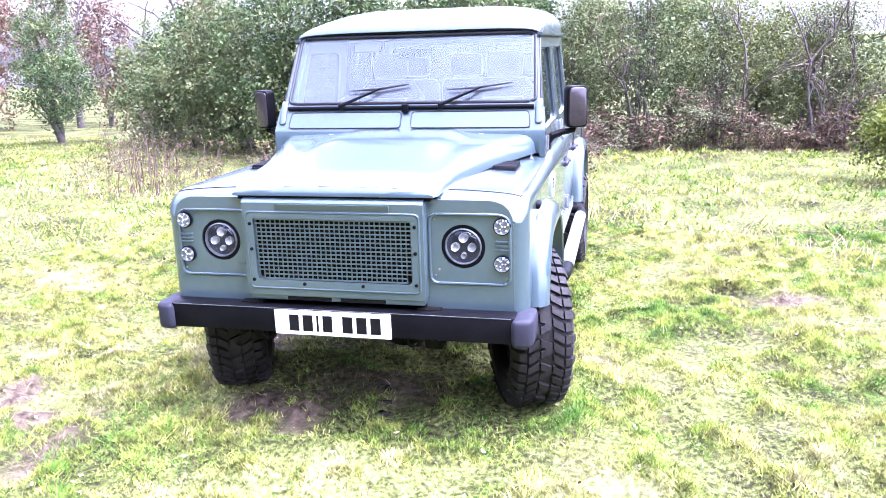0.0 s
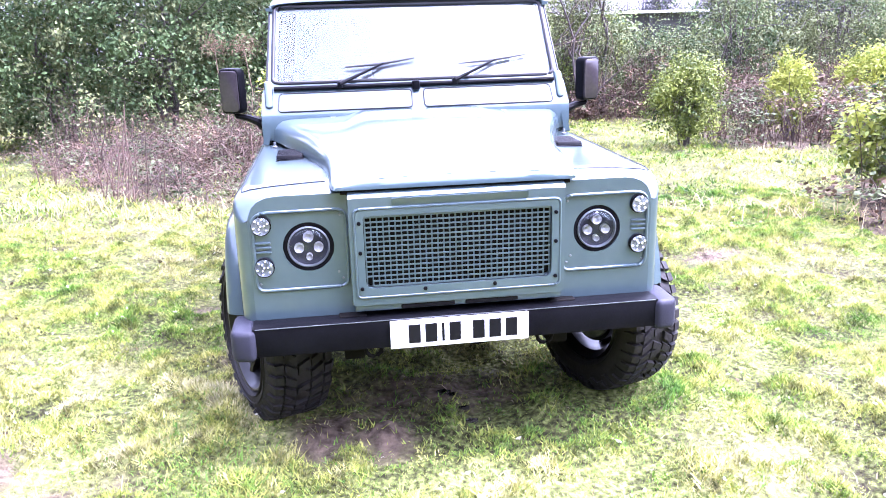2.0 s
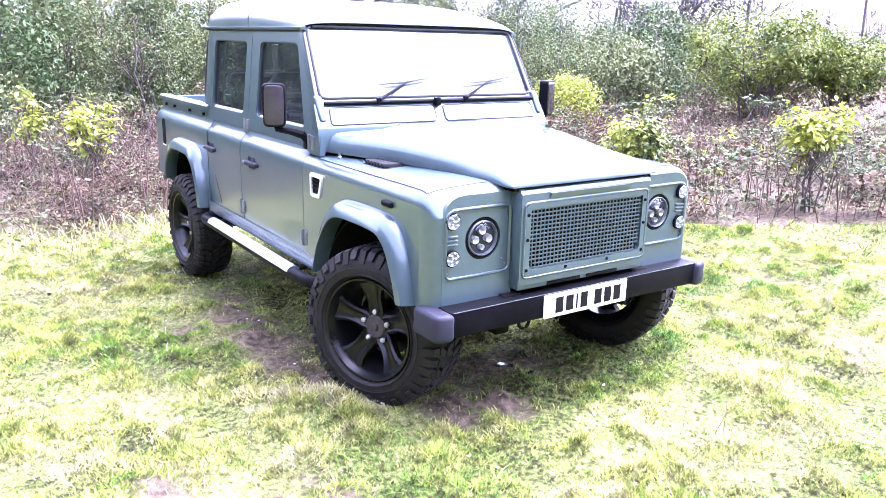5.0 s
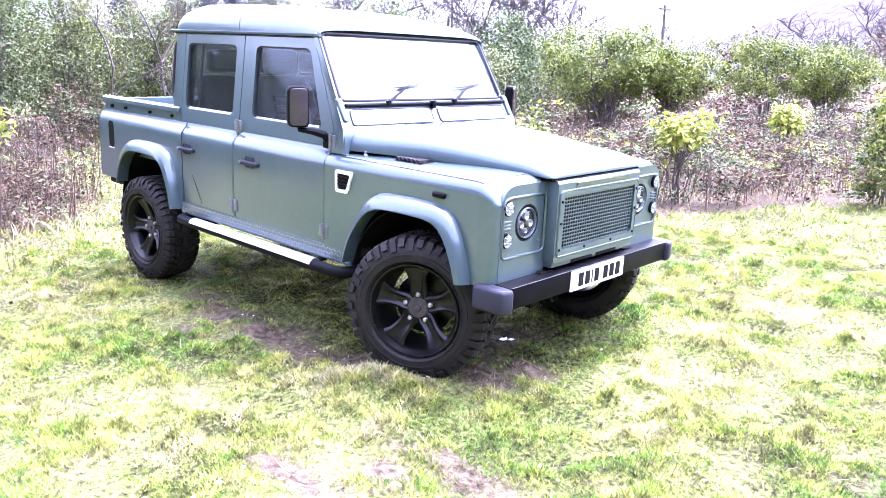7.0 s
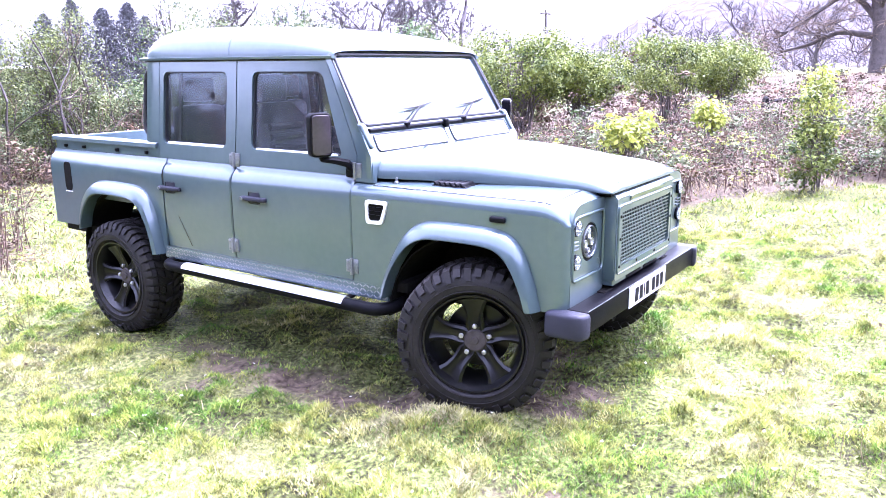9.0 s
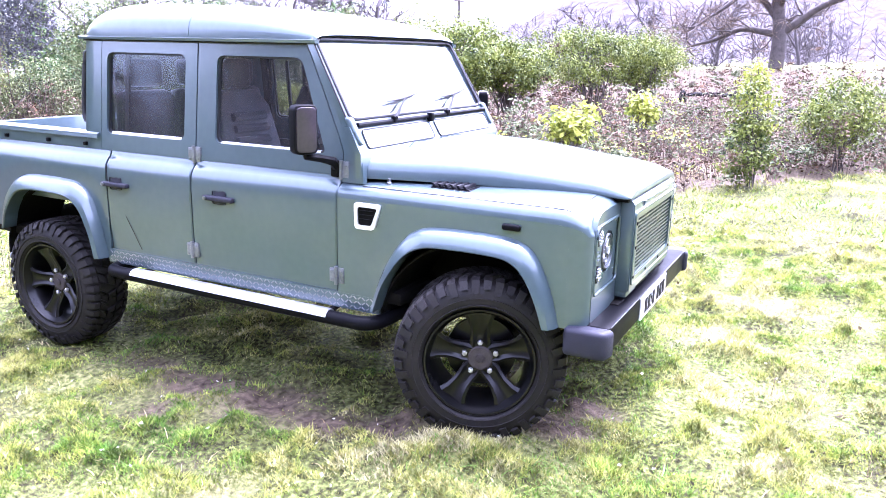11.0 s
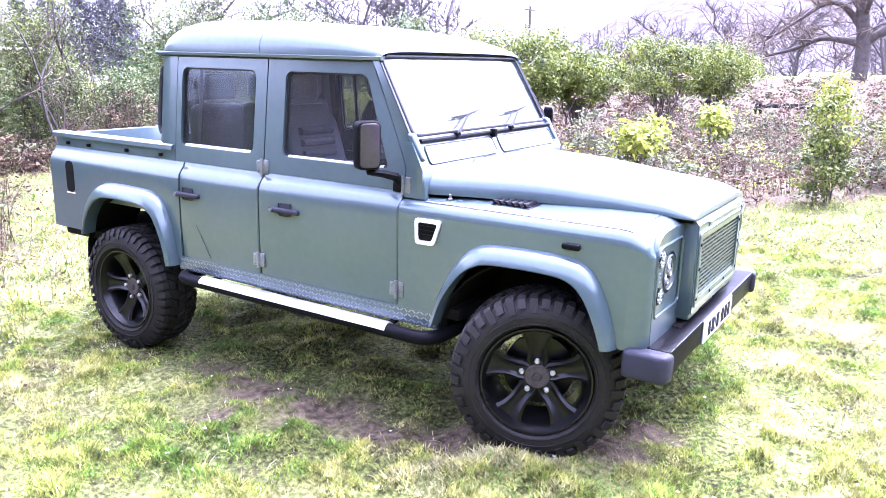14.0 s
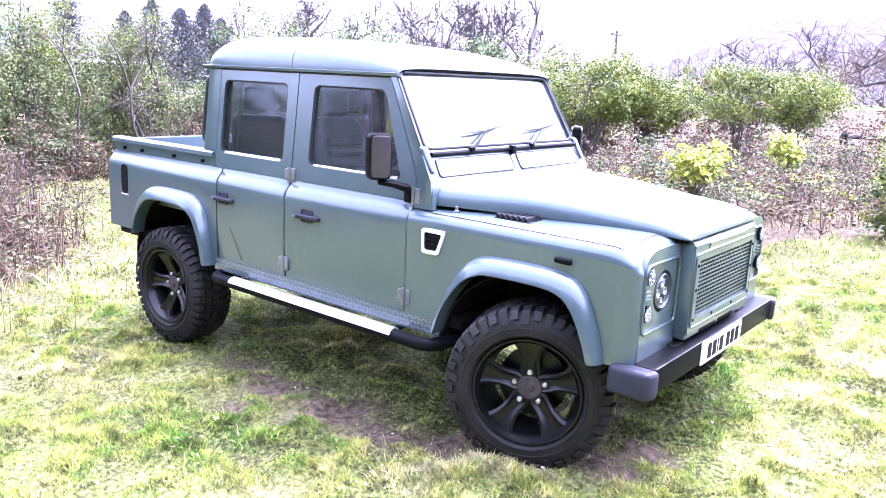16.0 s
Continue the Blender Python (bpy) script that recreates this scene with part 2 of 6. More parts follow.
def meadow_material(name):
    """Grass whose hue runs from fresh green through yellow moss to straw in patches of a metre and of a hand's width."""
    m = bpy.data.materials.new(name)
    m.use_nodes = True
    n, k = m.node_tree.nodes, m.node_tree.links
    p = n["Principled BSDF"]
    tc, g = n.new("ShaderNodeTexCoord"), n.new("ShaderNodeNewGeometry")
    fields = []
    for sc, det in ((0.75, 2.0), (5.0, 4.0), (11.0, 3.0)):
        t = n.new("ShaderNodeTexNoise")
        t.inputs["Scale"].default_value, t.inputs["Detail"].default_value = sc, det
        k.new(tc.outputs["Object"], t.inputs["Vector"])
        fields.append(t.outputs["Fac"])

    def madd(a, b, c):
        q = n.new("ShaderNodeMath")
        q.operation = "MULTIPLY_ADD"
        k.new(a, q.inputs[0])
        q.inputs[1].default_value = b
        if isinstance(c, float):
            q.inputs[2].default_value = c
        else:
            k.new(c, q.inputs[2])
        return q.outputs[0]

    hue = madd(fields[0], 0.75, madd(fields[1], 0.75, madd(g.outputs["Random Per Island"], 0.16, -0.33)))
    ramp = n.new("ShaderNodeValToRGB")
    els = ramp.color_ramp.elements
    stops = ((0.27, (0.060, 0.150, 0.016)), (0.395, (0.140, 0.230, 0.030)), (0.49, (0.260, 0.300, 0.052)), (0.585, (0.365, 0.355, 0.095)), (0.72, (0.440, 0.405, 0.225)))
    els[0].position, els[0].color = stops[0][0], (*stops[0][1], 1)
    els[1].position, els[1].color = stops[-1][0], (*stops[-1][1], 1)
    for pos, col in stops[1:-1]:
        els.new(pos).color = (*col, 1)
    k.new(hue, ramp.inputs[0])
    tone = n.new("ShaderNodeMapRange")
    tone.inputs["From Min"].default_value, tone.inputs["From Max"].default_value = 0.32, 0.68
    tone.inputs["To Min"].default_value, tone.inputs["To Max"].default_value = 0.28, 1.36
    k.new(madd(g.outputs["Random Per Island"], 0.12, madd(fields[2], 1.0, -0.06)), tone.inputs["Value"])
    sc_ = n.new("ShaderNodeVectorMath")
    sc_.operation = "SCALE"
    k.new(ramp.outputs[0], sc_.inputs[0])
    k.new(tone.outputs[0], sc_.inputs["Scale"])
    k.new(sc_.outputs[0], p.inputs["Base Color"])
    p.inputs["Roughness"].default_value, p.inputs["Specular IOR Level"].default_value = 0.5, 0.16
    t, ms = n.new("ShaderNodeBsdfTranslucent"), n.new("ShaderNodeMixShader")
    k.new(sc_.outputs[0], t.inputs["Color"])
    ms.inputs[0].default_value = 0.22
    k.new(p.outputs[0], ms.inputs[1])
    k.new(t.outputs[0], ms.inputs[2])
    k.new(ms.outputs[0], n["Material Output"].inputs["Surface"])
    return m


GRASS = meadow_material("grass_blades")
FRESH = material("fresh_grass_blades", (0.050, 0.125, 0.014), (0.150, 0.270, 0.034), 0.55, 0, 4, 30, 0, 0, 0.1, True, 0.15, 0.25)
FLECK = material("pale_fleck", (0.42, 0.38, 0.32), (0.72, 0.69, 0.62), 0.5, 0, 3, 12, 0, 0, 0.1, True, 0.3, 0.15)
STRAW = material("dead_grass", (0.30, 0.22, 0.11), (0.52, 0.43, 0.26), 0.7, 0, 2, 9, 0, 0, 0.1, True, 0.3, 0.3)
WATER = material("puddle_water", (0.03, 0.028, 0.025), (0.04, 0.036, 0.03), 0.03)
BARK = material("grey_bark", (0.036, 0.028, 0.026), (0.105, 0.088, 0.080), 0.9, 0, 5, 40, 0.8)
CANE = material("bramble_cane", (0.030, 0.017, 0.012), (0.125, 0.078, 0.055), 0.8, 0, 2, 14, 0, 0, 0.05, True)
TWIG = material("brown_twig", (0.048, 0.030, 0.018), (0.215, 0.158, 0.098), 0.85, 0, 3, 20, 0, 0, 0.05, True)
LAUREL = material("dark_evergreen_leaf", (0.020, 0.040, 0.013), (0.125, 0.182, 0.068), 0.55, 0, 1.2, 9, 0, 0, 0.1, True, 0.12, 0.14)
OLIVE = material("olive_leaf", (0.042, 0.055, 0.021), (0.198, 0.222, 0.090), 0.60, 0, 1.2, 9, 0, 0, 0.1, True, 0.15, 0.16)
LIME = material("yellow_green_leaf", (0.115, 0.16, 0.022), (0.38, 0.40, 0.065), 0.5, 0, 2.2, 9, 0, 0, 0.1, True, 0.2, 0.35)
BRIGHT = material("fresh_green_leaf", (0.020, 0.040, 0.008), (0.250, 0.290, 0.055), 0.5, 0, 2.2, 9, 0, 0, 0.1, True, 0.18, 0.18)
BRAMBLE = material("bramble_leaf", (0.024, 0.016, 0.010), (0.145, 0.104, 0.066), 0.7, 0, 2.2, 9, 0, 0, 0.1, True, 0.08, 0.2)
BRIAR = material("pale_bramble_leaf", (0.030, 0.042, 0.018), (0.145, 0.165, 0.082), 0.65, 0, 2.2, 9, 0, 0, 0.1, True, 0.10, 0.2)
RUSSET = material("russet_leaf", (0.055, 0.033, 0.020), (0.205, 0.135, 0.085), 0.7, 0, 2.2, 9, 0, 0, 0.1, True, 0.3, 0.3)
# far conifers, twigs and hillside carry the distance haze in their base colours
CONIFER = material("hazed_conifer_needles", (0.050, 0.050, 0.056), (0.092, 0.092, 0.098), 0.95, 0, 0.5, 4, 0, 0, 0.1, True, 0.3, 0.1)
HAZE = material("hazed_bare_twigs", (0.056, 0.048, 0.048), (0.108, 0.094, 0.092), 0.95, 0, 0.05, 1, 0, 0, 0.05, True, 0.1)
HILL = material("hazed_hillside", (0.036, 0.033, 0.036), (0.112, 0.102, 0.108), 1.0, 0, 0.22, 1.6, 0, 0, 0, False, 0.0)
SHED = material("shed_wall", (0.018, 0.017, 0.016), (0.04, 0.038, 0.036), 0.8, 0, 2, 20)
SHEDROOF = material("pale_sheet_roof", (0.62, 0.62, 0.6), (0.78, 0.78, 0.76), 0.6, 0, 1, 20)
TREELINE = material("dark_treeline", (0.012, 0.012, 0.009), (0.06, 0.052, 0.045), 0.95, 0, 0.35, 2.5, 0, 0, 0, False, 0.1)


# ---- mesh helpers ----
RAKE = Matrix.Translation((0, 0.583, 0.7)) @ Matrix.Rotation(radians(1.78), 4, "X") @ Matrix.Translation((0, -0.583, -0.7))


def finish(bm, name, mat, sharp=0.6):
    bmesh.ops.recalc_face_normals(bm, faces=bm.faces)
    for f in bm.faces:
        f.smooth = True
    for e in bm.edges:
        if len(e.link_faces) == 2 and e.calc_face_angle(0) > sharp:
            e.smooth = False
    me = bpy.data.meshes.new(name)
    bm.to_mesh(me)
    bm.free()
    me.materials.append(mat)
    return me


def part(name, bm, mat, parent, label="", rake=False, m=None):
    """One mesh object under a thing or a part. rake: built level, set to the nose-down stance of the body."""
    if isinstance(bm, bpy.types.Mesh):
        me = bm
    else:
        if rake:
            bm.transform(RAKE)
        me = finish(bm, name, mat)
    ob = new(name, me)
    ob.parent = parent
    if m is not None:
        ob.matrix_basis = m
    return tagged(ob, label)


def smoothstep(a, b, x):
    t = min(1.0, max(0.0, (x - a) / (b - a)))
    return t * t * (3 - 2 * t)


def add_box(bm, lo, hi, bevel=0.0, segs=2):
    r = bmesh.ops.create_cube(bm, size=1.0)
    vs = r["verts"]
    for v in vs:
        v.co = Vector([lo[i] + (hi[i] - lo[i]) * (v.co[i] + 0.5) for i in range(3)])
    if bevel:
        es = list({e for v in vs for e in v.link_edges})
        bmesh.ops.bevel(bm, geom=es, offset=bevel, segments=segs, profile=0.5, affect="EDGES")
    return bm


def box(lo, hi, bevel=0.0, segs=2):
    return add_box(bmesh.new(), lo, hi, bevel, segs)


def rounded(corners, r, n=5):
    """A closed outline round the corners, each cut by a curve of radius about r."""
    out, c = [], [Vector(p) for p in corners]
    rs = r if isinstance(r, (list, tuple)) else [r] * len(c)
    for i, p in enumerate(c):
        a, b, q = c[i - 1], c[(i + 1) % len(c)], rs[i]
        u, v = p + (a - p).normalized() * q, p + (b - p).normalized() * q
        for j in range(n + 1):
            t = j / n
            out.append((1 - t) ** 2 * u + 2 * t * (1 - t) * p + t * t * v)
    return out


def loft(rings, closed=True, caps=True, bm=None):
    """Rings of 3D points, all of one length, joined one to the next."""
    bm = bm or bmesh.new()
    vs = [[bm.verts.new(p) for p in ring] for ring in rings]
    n = len(rings[0])
    for a, b in zip(vs, vs[1:]):
        for i in range(n if closed else n - 1):
            j = (i + 1) % n
            bm.faces.new((a[i], a[j], b[j], b[i]))
    if caps and closed:
        bm.faces.new(vs[0])
        bm.faces.new(vs[-1][::-1])
    return bm


def slab(outline, place, depth):
    """A flat outline, set into space by place(u, v), made thick by the vector depth."""
    d = Vector(depth)
    a = [Vector(place(*p)) for p in outline]
    bm = loft([a, [p + d for p in a]])
    return bm


def ring_slab(outer, inner, place, depth):
    """A frame between two outlines of one length, with thickness."""
    d = Vector(depth)
    a, b = [Vector(place(*p)) for p in outer], [Vector(place(*p)) for p in inner]
    rings = [a, b, [p + d for p in b], [p + d for p in a], a]
    bm = loft(rings, True, False)
    bmesh.ops.remove_doubles(bm, verts=bm.verts, dist=1e-5)
    return bm


def shell(grid, depth):
    """A grid of points made into a closed sheet; depth: a vector or a number along the normal."""
    bm = bmesh.new()
    vs = [[bm.verts.new(p) for p in row] for row in grid]
    for a, b in zip(vs, vs[1:]):
        for i in range(len(a) - 1):
            bm.faces.new((a[i], a[i + 1], b[i + 1], b[i]))
    bm.normal_update()
    if isinstance(depth, (int, float)):
        off = {v: v.normal * depth for v in bm.verts}
    else:
        off = {v: Vector(depth) for v in bm.verts}
    top = list(bm.faces)
    low = {v: bm.verts.new(v.co + off[v]) for v in list(bm.verts)}
    for e in [e for e in bm.edges if len(e.link_faces) == 1]:
        a, b = e.verts
        bm.faces.new((a, b, low[b], low[a]))
    for f in top:
        bm.faces.new([low[v] for v in reversed(f.verts)])
    return bm


def smooth_line(pts, n=4):
    """A Catmull-Rom line through the points."""
    p = [Vector(q) for q in pts]
    p = [2 * p[0] - p[1]] + p + [2 * p[-1] - p[-2]]
    out = []
    for i in range(1, len(p) - 2):
        for j in range(n):
            t = j / n
            a, b, c, d = p[i - 1:i + 3]
            out.append(0.5 * (2 * b + (c - a) * t + (2 * a - 5 * b + 4 * c - d) * t * t + (3 * b - a - 3 * c + d) * t ** 3))
    return out + [p[-2]]


def tube(path, r, n=10, closed=False, bm=None):
    path = [Vector(p) for p in path]
    rs = r if isinstance(r, (list, tuple)) else [r] * len(path)
    rings, up = [], Vector((0.0123, 0.217, 0.976))
    for i, p in enumerate(path):
        if closed:
            d = path[(i + 1) % len(path)] - path[i - 1]
        else:
            d = path[min(i + 1, len(path) - 1)] - path[max(i - 1, 0)]
        d.normalize()
        if abs(d.dot(up)) > 0.95:
            up = Vector((0.98, 0.1, 0.15))
        a = d.cross(up).normalized()
        b = d.cross(a).normalized()
        rings.append([p + (a * math.cos(2 * math.pi * k / n) + b * math.sin(2 * math.pi * k / n)) * rs[i] for k in range(n)])
    if closed:
        return loft(rings + [rings[0]], True, False, bm)
    return loft(rings, True, True, bm)


def lathe(profile, n=48, bm=None, caps=True):
    """A profile of (radius, x) turned round the x axis."""
    rings = [[Vector((x, r * math.cos(2 * math.pi * k / n), r * math.sin(2 * math.pi * k / n))) for k in range(n)] for r, x in profile]
    return loft(rings, True, caps, bm)


def move(bm, m):
    bm.transform(m)
    return bm


# ---- the pickup ----
truck = tagged(new("pickup_truck"), "muddy-tyred grey-green double-cab off-road pickup parked on wet grass", "car")

WAIST = [(0.50, 0.785), (0.56, 0.797), (0.75, 0.808), (1.00, 0.808), (1.045, 0.803), (1.07, 0.793), (1.088, 0.779), (1.10, 0.766), (1.125, 0.758), (1.73, 0.692)]


def side_x(z):
    """Half the width of the body at height z."""
    for (z0, x0), (z1, x1) in zip(WAIST, WAIST[1:]):
        if z <= z1:
            return x0 + (x1 - x0) * max(0, (z - z0)) / (z1 - z0)
    return WAIST[-1][1]


LOWZ = [0.575, 0.66, 0.75, 0.86, 1.0, 1.03, 1.05, 1.065, 1.078, 1.09, 1.10, 1.112, 1.125]


def lower_panel(s, y0, y1, bottom=0.575):
    zs = [z for z in LOWZ if z >= bottom]
    ys = [y0, y0 + 0.006] + [y0 + (y1 - y0) * i / 6 for i in range(1, 6)] + [y1 - 0.006, y1]
    rows = []
    for z in zs:
        rows.append([(s * (side_x(z) - (0.006 if i in (0, len(ys) - 1) else 0)), y, z) for i, y in enumerate(ys)])
    return shell(rows, (-0.02 * s, 0, 0))


def poly_side(s, outline, x=0.808, depth=0.02):
    return slab(outline, lambda y, z: (s * x, y, z), (-s * depth, 0, 0))


ARCH_F_OUT = smooth_line([(1.118, 0.53), (1.065, 0.70), (0.975, 0.86), (0.885, 0.933), (0.76, 0.955), (0.48, 0.955), (0.365, 0.925), (0.30, 0.85), (0.245, 0.72), (0.215, 0.60)])
ARCH_F_IN = smooth_line([(1.082, 0.53), (1.03, 0.67), (0.94, 0.80), (0.85, 0.86), (0.74, 0.876), (0.50, 0.876), (0.405, 0.852), (0.345, 0.79), (0.295, 0.69), (0.265, 0.60)])
ARCH_R_OUT = smooth_line([(2.905, 0.52), (2.94, 0.68), (3.005, 0.85), (3.09, 0.922), (3.22, 0.942), (3.50, 0.942), (3.61, 0.915), (3.69, 0.85), (3.74, 0.74), (3.775, 0.60)])
ARCH_R_IN = smooth_line([(2.94, 0.52), (2.975, 0.66), (3.04, 0.79), (3.125, 0.85), (3.24, 0.865), (3.48, 0.865), (3.58, 0.84), (3.65, 0.78), (3.705, 0.70), (3.74, 0.60)])


def flare(s, outer, inner):
    rows = []
    for o, i in zip(outer, inner):
        mid = o * 0.55 + i * 0.45
        near = o * 0.85 + i * 0.15
        rows.append([(s * 0.800, o.x, o.y), (s * 0.815, o.x, o.y), (s * 0.845, near.x, near.y), (s * 0.868, mid.x, mid.y), (s * 0.878, i.x * 0.9 + mid.x * 0.1, i.y * 0.9 + mid.y * 0.1),
                     (s * 0.874, i.x, i.y), (s * 0.79, i.x, i.y)])
    return shell(rows, -0.004)


def halves(a, b):
    return [(p * 0.5 + q * 0.5) for p, q in zip(a, b)]


def on_side(s, inset=0.0):
    return lambda y, z: (s * (side_x(z) - inset), y, z)


def hinge(parent, s, y, z):
    h = bmesh.new()
    x = side_x(z)
    add_box(h, (x - 0.004, y - 0.042, z - 0.038), (x + 0.011, y - 0.006, z + 0.040), 0.004)
    add_box(h, (x - 0.004, y + 0.008, z - 0.034), (x + 0.010, y + 0.042, z + 0.034), 0.004)
    tube([(x + 0.012, y, z - 0.044), (x + 0.012, y, z + 0.044)], 0.010, 10, bm=h)
    for dy in (-0.028, 0.028):
        for dz in (-0.022, 0.022):
            add_box(h, (x + 0.008, y + dy - 0.005, z + dz - 0.005), (x + 0.014, y + dy + 0.005, z + dz + 0.005), 0.002, 1)
    if s < 0:
        move(h, Matrix.Diagonal((-1, 1, 1, 1)))
    part("hinge", h, STEEL, parent, "bare steel door hinge", True)


def door_handle(parent, s, y, z):
    h = bmesh.new()
    x = side_x(z)
    add_box(h, (x - 0.006, y - 0.100, z - 0.014), (x + 0.026, y + 0.100, z + 0.012), 0.008, 3)
    add_box(h, (x - 0.006, y - 0.045, z - 0.030), (x + 0.003, y + 0.045, z + 0.040), 0.012, 2)
    if s < 0:
        move(h, Matrix.Diagonal((-1, 1, 1, 1)))
    hd = part("door_handle", h, PLASTIC, parent, "black pull handle", True)
    k = lathe([(0.0, 0.026), (0.010, 0.026), (0.010, 0.033), (0.0, 0.034)], 14)
    move(k, Matrix.Translation((x, y + 0.078, z)))
    if s < 0:
        move(k, Matrix.Diagonal((-1, 1, 1, 1)))
    part("lock_barrel", k, STEEL, hd, "steel key barrel", True)


def door(s, name, y0, y1, front):
    """A door: lower skin, window frame above it, pane, handle and hinges."""
    d = part(name, lower_panel(s, y0, y1), PAINT, truck, "", True)
    if front:
        outer = rounded([(1.325, 1.127), (y1, 1.127), (y1, 1.715), (1.562, 1.715), (1.437, 1.471), (1.358, 1.310), (1.326, 1.235)], 0.010)
        inner = rounded([(1.424, 1.222), (y1 - 0.125, 1.222), (y1 - 0.125, 1.657), (1.588, 1.657), (1.530, 1.501), (1.472, 1.345), (1.446, 1.275)], [0.03, 0.045, 0.045, 0.045, 0.02, 0.02, 0.02])
        pane = rounded([(1.414, 1.212), (y1 - 0.115, 1.212), (y1 - 0.115, 1.667), (1.578, 1.667), (1.520, 1.501), (1.462, 1.345), (1.436, 1.275)], [0.03, 0.045, 0.045, 0.045, 0.02, 0.02, 0.02])
    else:
        outer = rounded([(y0, 1.127), (2.952, 1.127), (2.952, 1.715), (y0, 1.715)], 0.012)
        inner = rounded([(y0 + 0.080, 1.218), (2.912, 1.218), (2.912, 1.657), (y0 + 0.080, 1.657)], 0.045)
        pane = rounded([(y0 + 0.070, 1.208), (2.922, 1.208), (2.922, 1.667), (y0 + 0.070, 1.667)], 0.045)
    part("window_frame", ring_slab(outer, inner, on_side(s), (-s * 0.035, 0, 0)), PAINT, d, "", True)
    inner2 = [p + (Vector((sum(q.x for q in inner) / len(inner), 1.43)) - p).normalized() * 0.012 for p in inner]
    part("window_seal", ring_slab(inner, inner2, on_side(s, 0.012), (-s * 0.012, 0, 0)), SEAL, d, "black rubber seal", True)
    g = part("window_pane", slab(pane, on_side(s, 0.019), (-s * 0.004, 0, 0)), PANE if front else REARPANE, d, "tinted glass pane", True)
    g.visible_shadow = False
    # thin reflection at the window's foot, put in as a silver strip
    sill = loft([[(s * (side_x(1.235) - 0.020), y, 1.216), (s * (side_x(1.235) - 0.008), y, 1.216), (s * (side_x(1.235) - 0.010), y, 1.228), (s * (side_x(1.235) - 0.020), y, 1.232)] for y in (min(p.x for p in inner) + 0.03, max(p.x for p in inner) - 0.03)])
    part("sill_glint", sill, SILVER, d, "pale strip for the reflection along the window foot", True)
    if not front:
        bar = box((min(s * 0.66, s * 0.752), y1 - 0.105, 1.215), (max(s * 0.66, s * 0.752), y1 - 0.080, 1.66))
        for v in bar.verts:
            v.co.x = s * (side_x(v.co.z) - (0.022 if abs(v.co.x) > 0.7 else 0.034))
        part("glass_divider", bar, SEAL, d, "black vertical divider", True)
    door_handle(d, s, y1 - 0.195 if front else y1 - 0.075, 0.950)
    for z in (0.655, 1.155):
        hinge(d, s, y0 - 0.002, z)
    return d


for s in (-1, 1):
    door(s, "front_door", 1.328, 2.241, True)
    rd = door(s, "rear_door", 2.249, 2.872, False)
    cut = tube([(s * 0.808, 2.74, 0.78), (s * 0.808, 2.63, 0.60)], 0.002, 6)
    part("door_seam", cut, SEAL, rd, "dark slanted seam", True)
    cut = tube([(s * 0.8085, 2.865, 1.06), (s * 0.8085, 2.865, 0.93)], 0.003, 6)
    part("door_seam", cut, SEAL, rd, "dark seam", True)

# pillars, floor pan and inner body, dark behind the gaps
for s in (-1, 1):
    for y0, y1, zt in ((1.30, 1.35, 1.22), (2.205, 2.285, 1.72), (2.925, 2.98, 1.72)):
        rows = [[(s * (side_x(z) - 0.038), y0, z), (s * (side_x(z) - 0.038), y1, z)] for z in (0.55, 0.8, 1.0, 1.05, 1.09, 1.13, (1.13 + zt) / 2, zt)]
        part("door_pillar", shell(rows, (-s * 0.03, 0, 0)), DARK, truck, "dark door pillar", True)
    rows = [[(s * 0.775, y, z) for y in (1.25, 2.0, 2.95)] for z in (0.55, 0.8, 1.06)]
    part("door_lining", shell(rows, (-s * 0.03, 0, 0)), LEATHER, truck, "black inner door trim", True)
part("floor_pan", box((-0.76, 1.0, 0.54), (0.76, 4.10, 0.60), 0.01), DARK, truck, "black underbody", True)
part("engine_bay", box((-0.40, 0.14, 0.50), (0.40, 1.22, 1.06), 0.02), DARK, truck, "black engine compartment", True)
part("firewall", box((-0.74, 1.22, 0.52), (0.74, 1.255, 1.10), 0.005), DARK, truck, "dark bulkhead", True)
part("radiator", box((-0.36, 0.062, 0.66), (0.36, 0.100, 1.05), 0.004), DARK, truck, "black radiator core behind the grille", True)

# painted chequer sills below the doors
for s in (-1, 1):
    sl = part("sill_panel", poly_side(s, rounded([(1.09, 0.498), (2.90, 0.498), (2.90, 0.574), (1.09, 0.574)], 0.006), 0.809, 0.020), PAINT, truck, "grey-green chequer-plate sill", True)
    ch = bmesh.new()
    for i in range(76):
        for j in range(3):
            y, z, a = 1.105 + i * 0.0236, 0.512 + j * 0.024, 0.7 if (i + j) % 2 else -0.7
            d = Vector((0, math.cos(a), math.sin(a))) * 0.0105
            w = Vector((0, -math.sin(a), math.cos(a))) * 0.0032
            c = Vector((s * 0.8092, y, z))
            o = Vector((s * 0.0022, 0, 0))
            loft([[c - d - w, c - d + w, c + d + w, c + d - w], [c - d * 0.7 + o, c - d * 0.7 + o, c + d * 0.7 + o, c + d * 0.7 + o]], True, False, ch)
    tagged(part("chequer_ribs", ch, STEEL, sl, "", True), kind="stuff")

# front wings
def nose_drop(x, y, z):
    """The wing's outer shoulder rolls down and round towards the front."""
    t = min(1.0, max(0.0, (0.250 - y) / 0.13))
    d = 0.042 * (1 - math.sqrt(1 - t * t)) * smoothstep(0.60, 0.80, x)
    return z - d * (1.0 if z >= 1.032 else max(0.0, (z - 0.80) / 0.232))


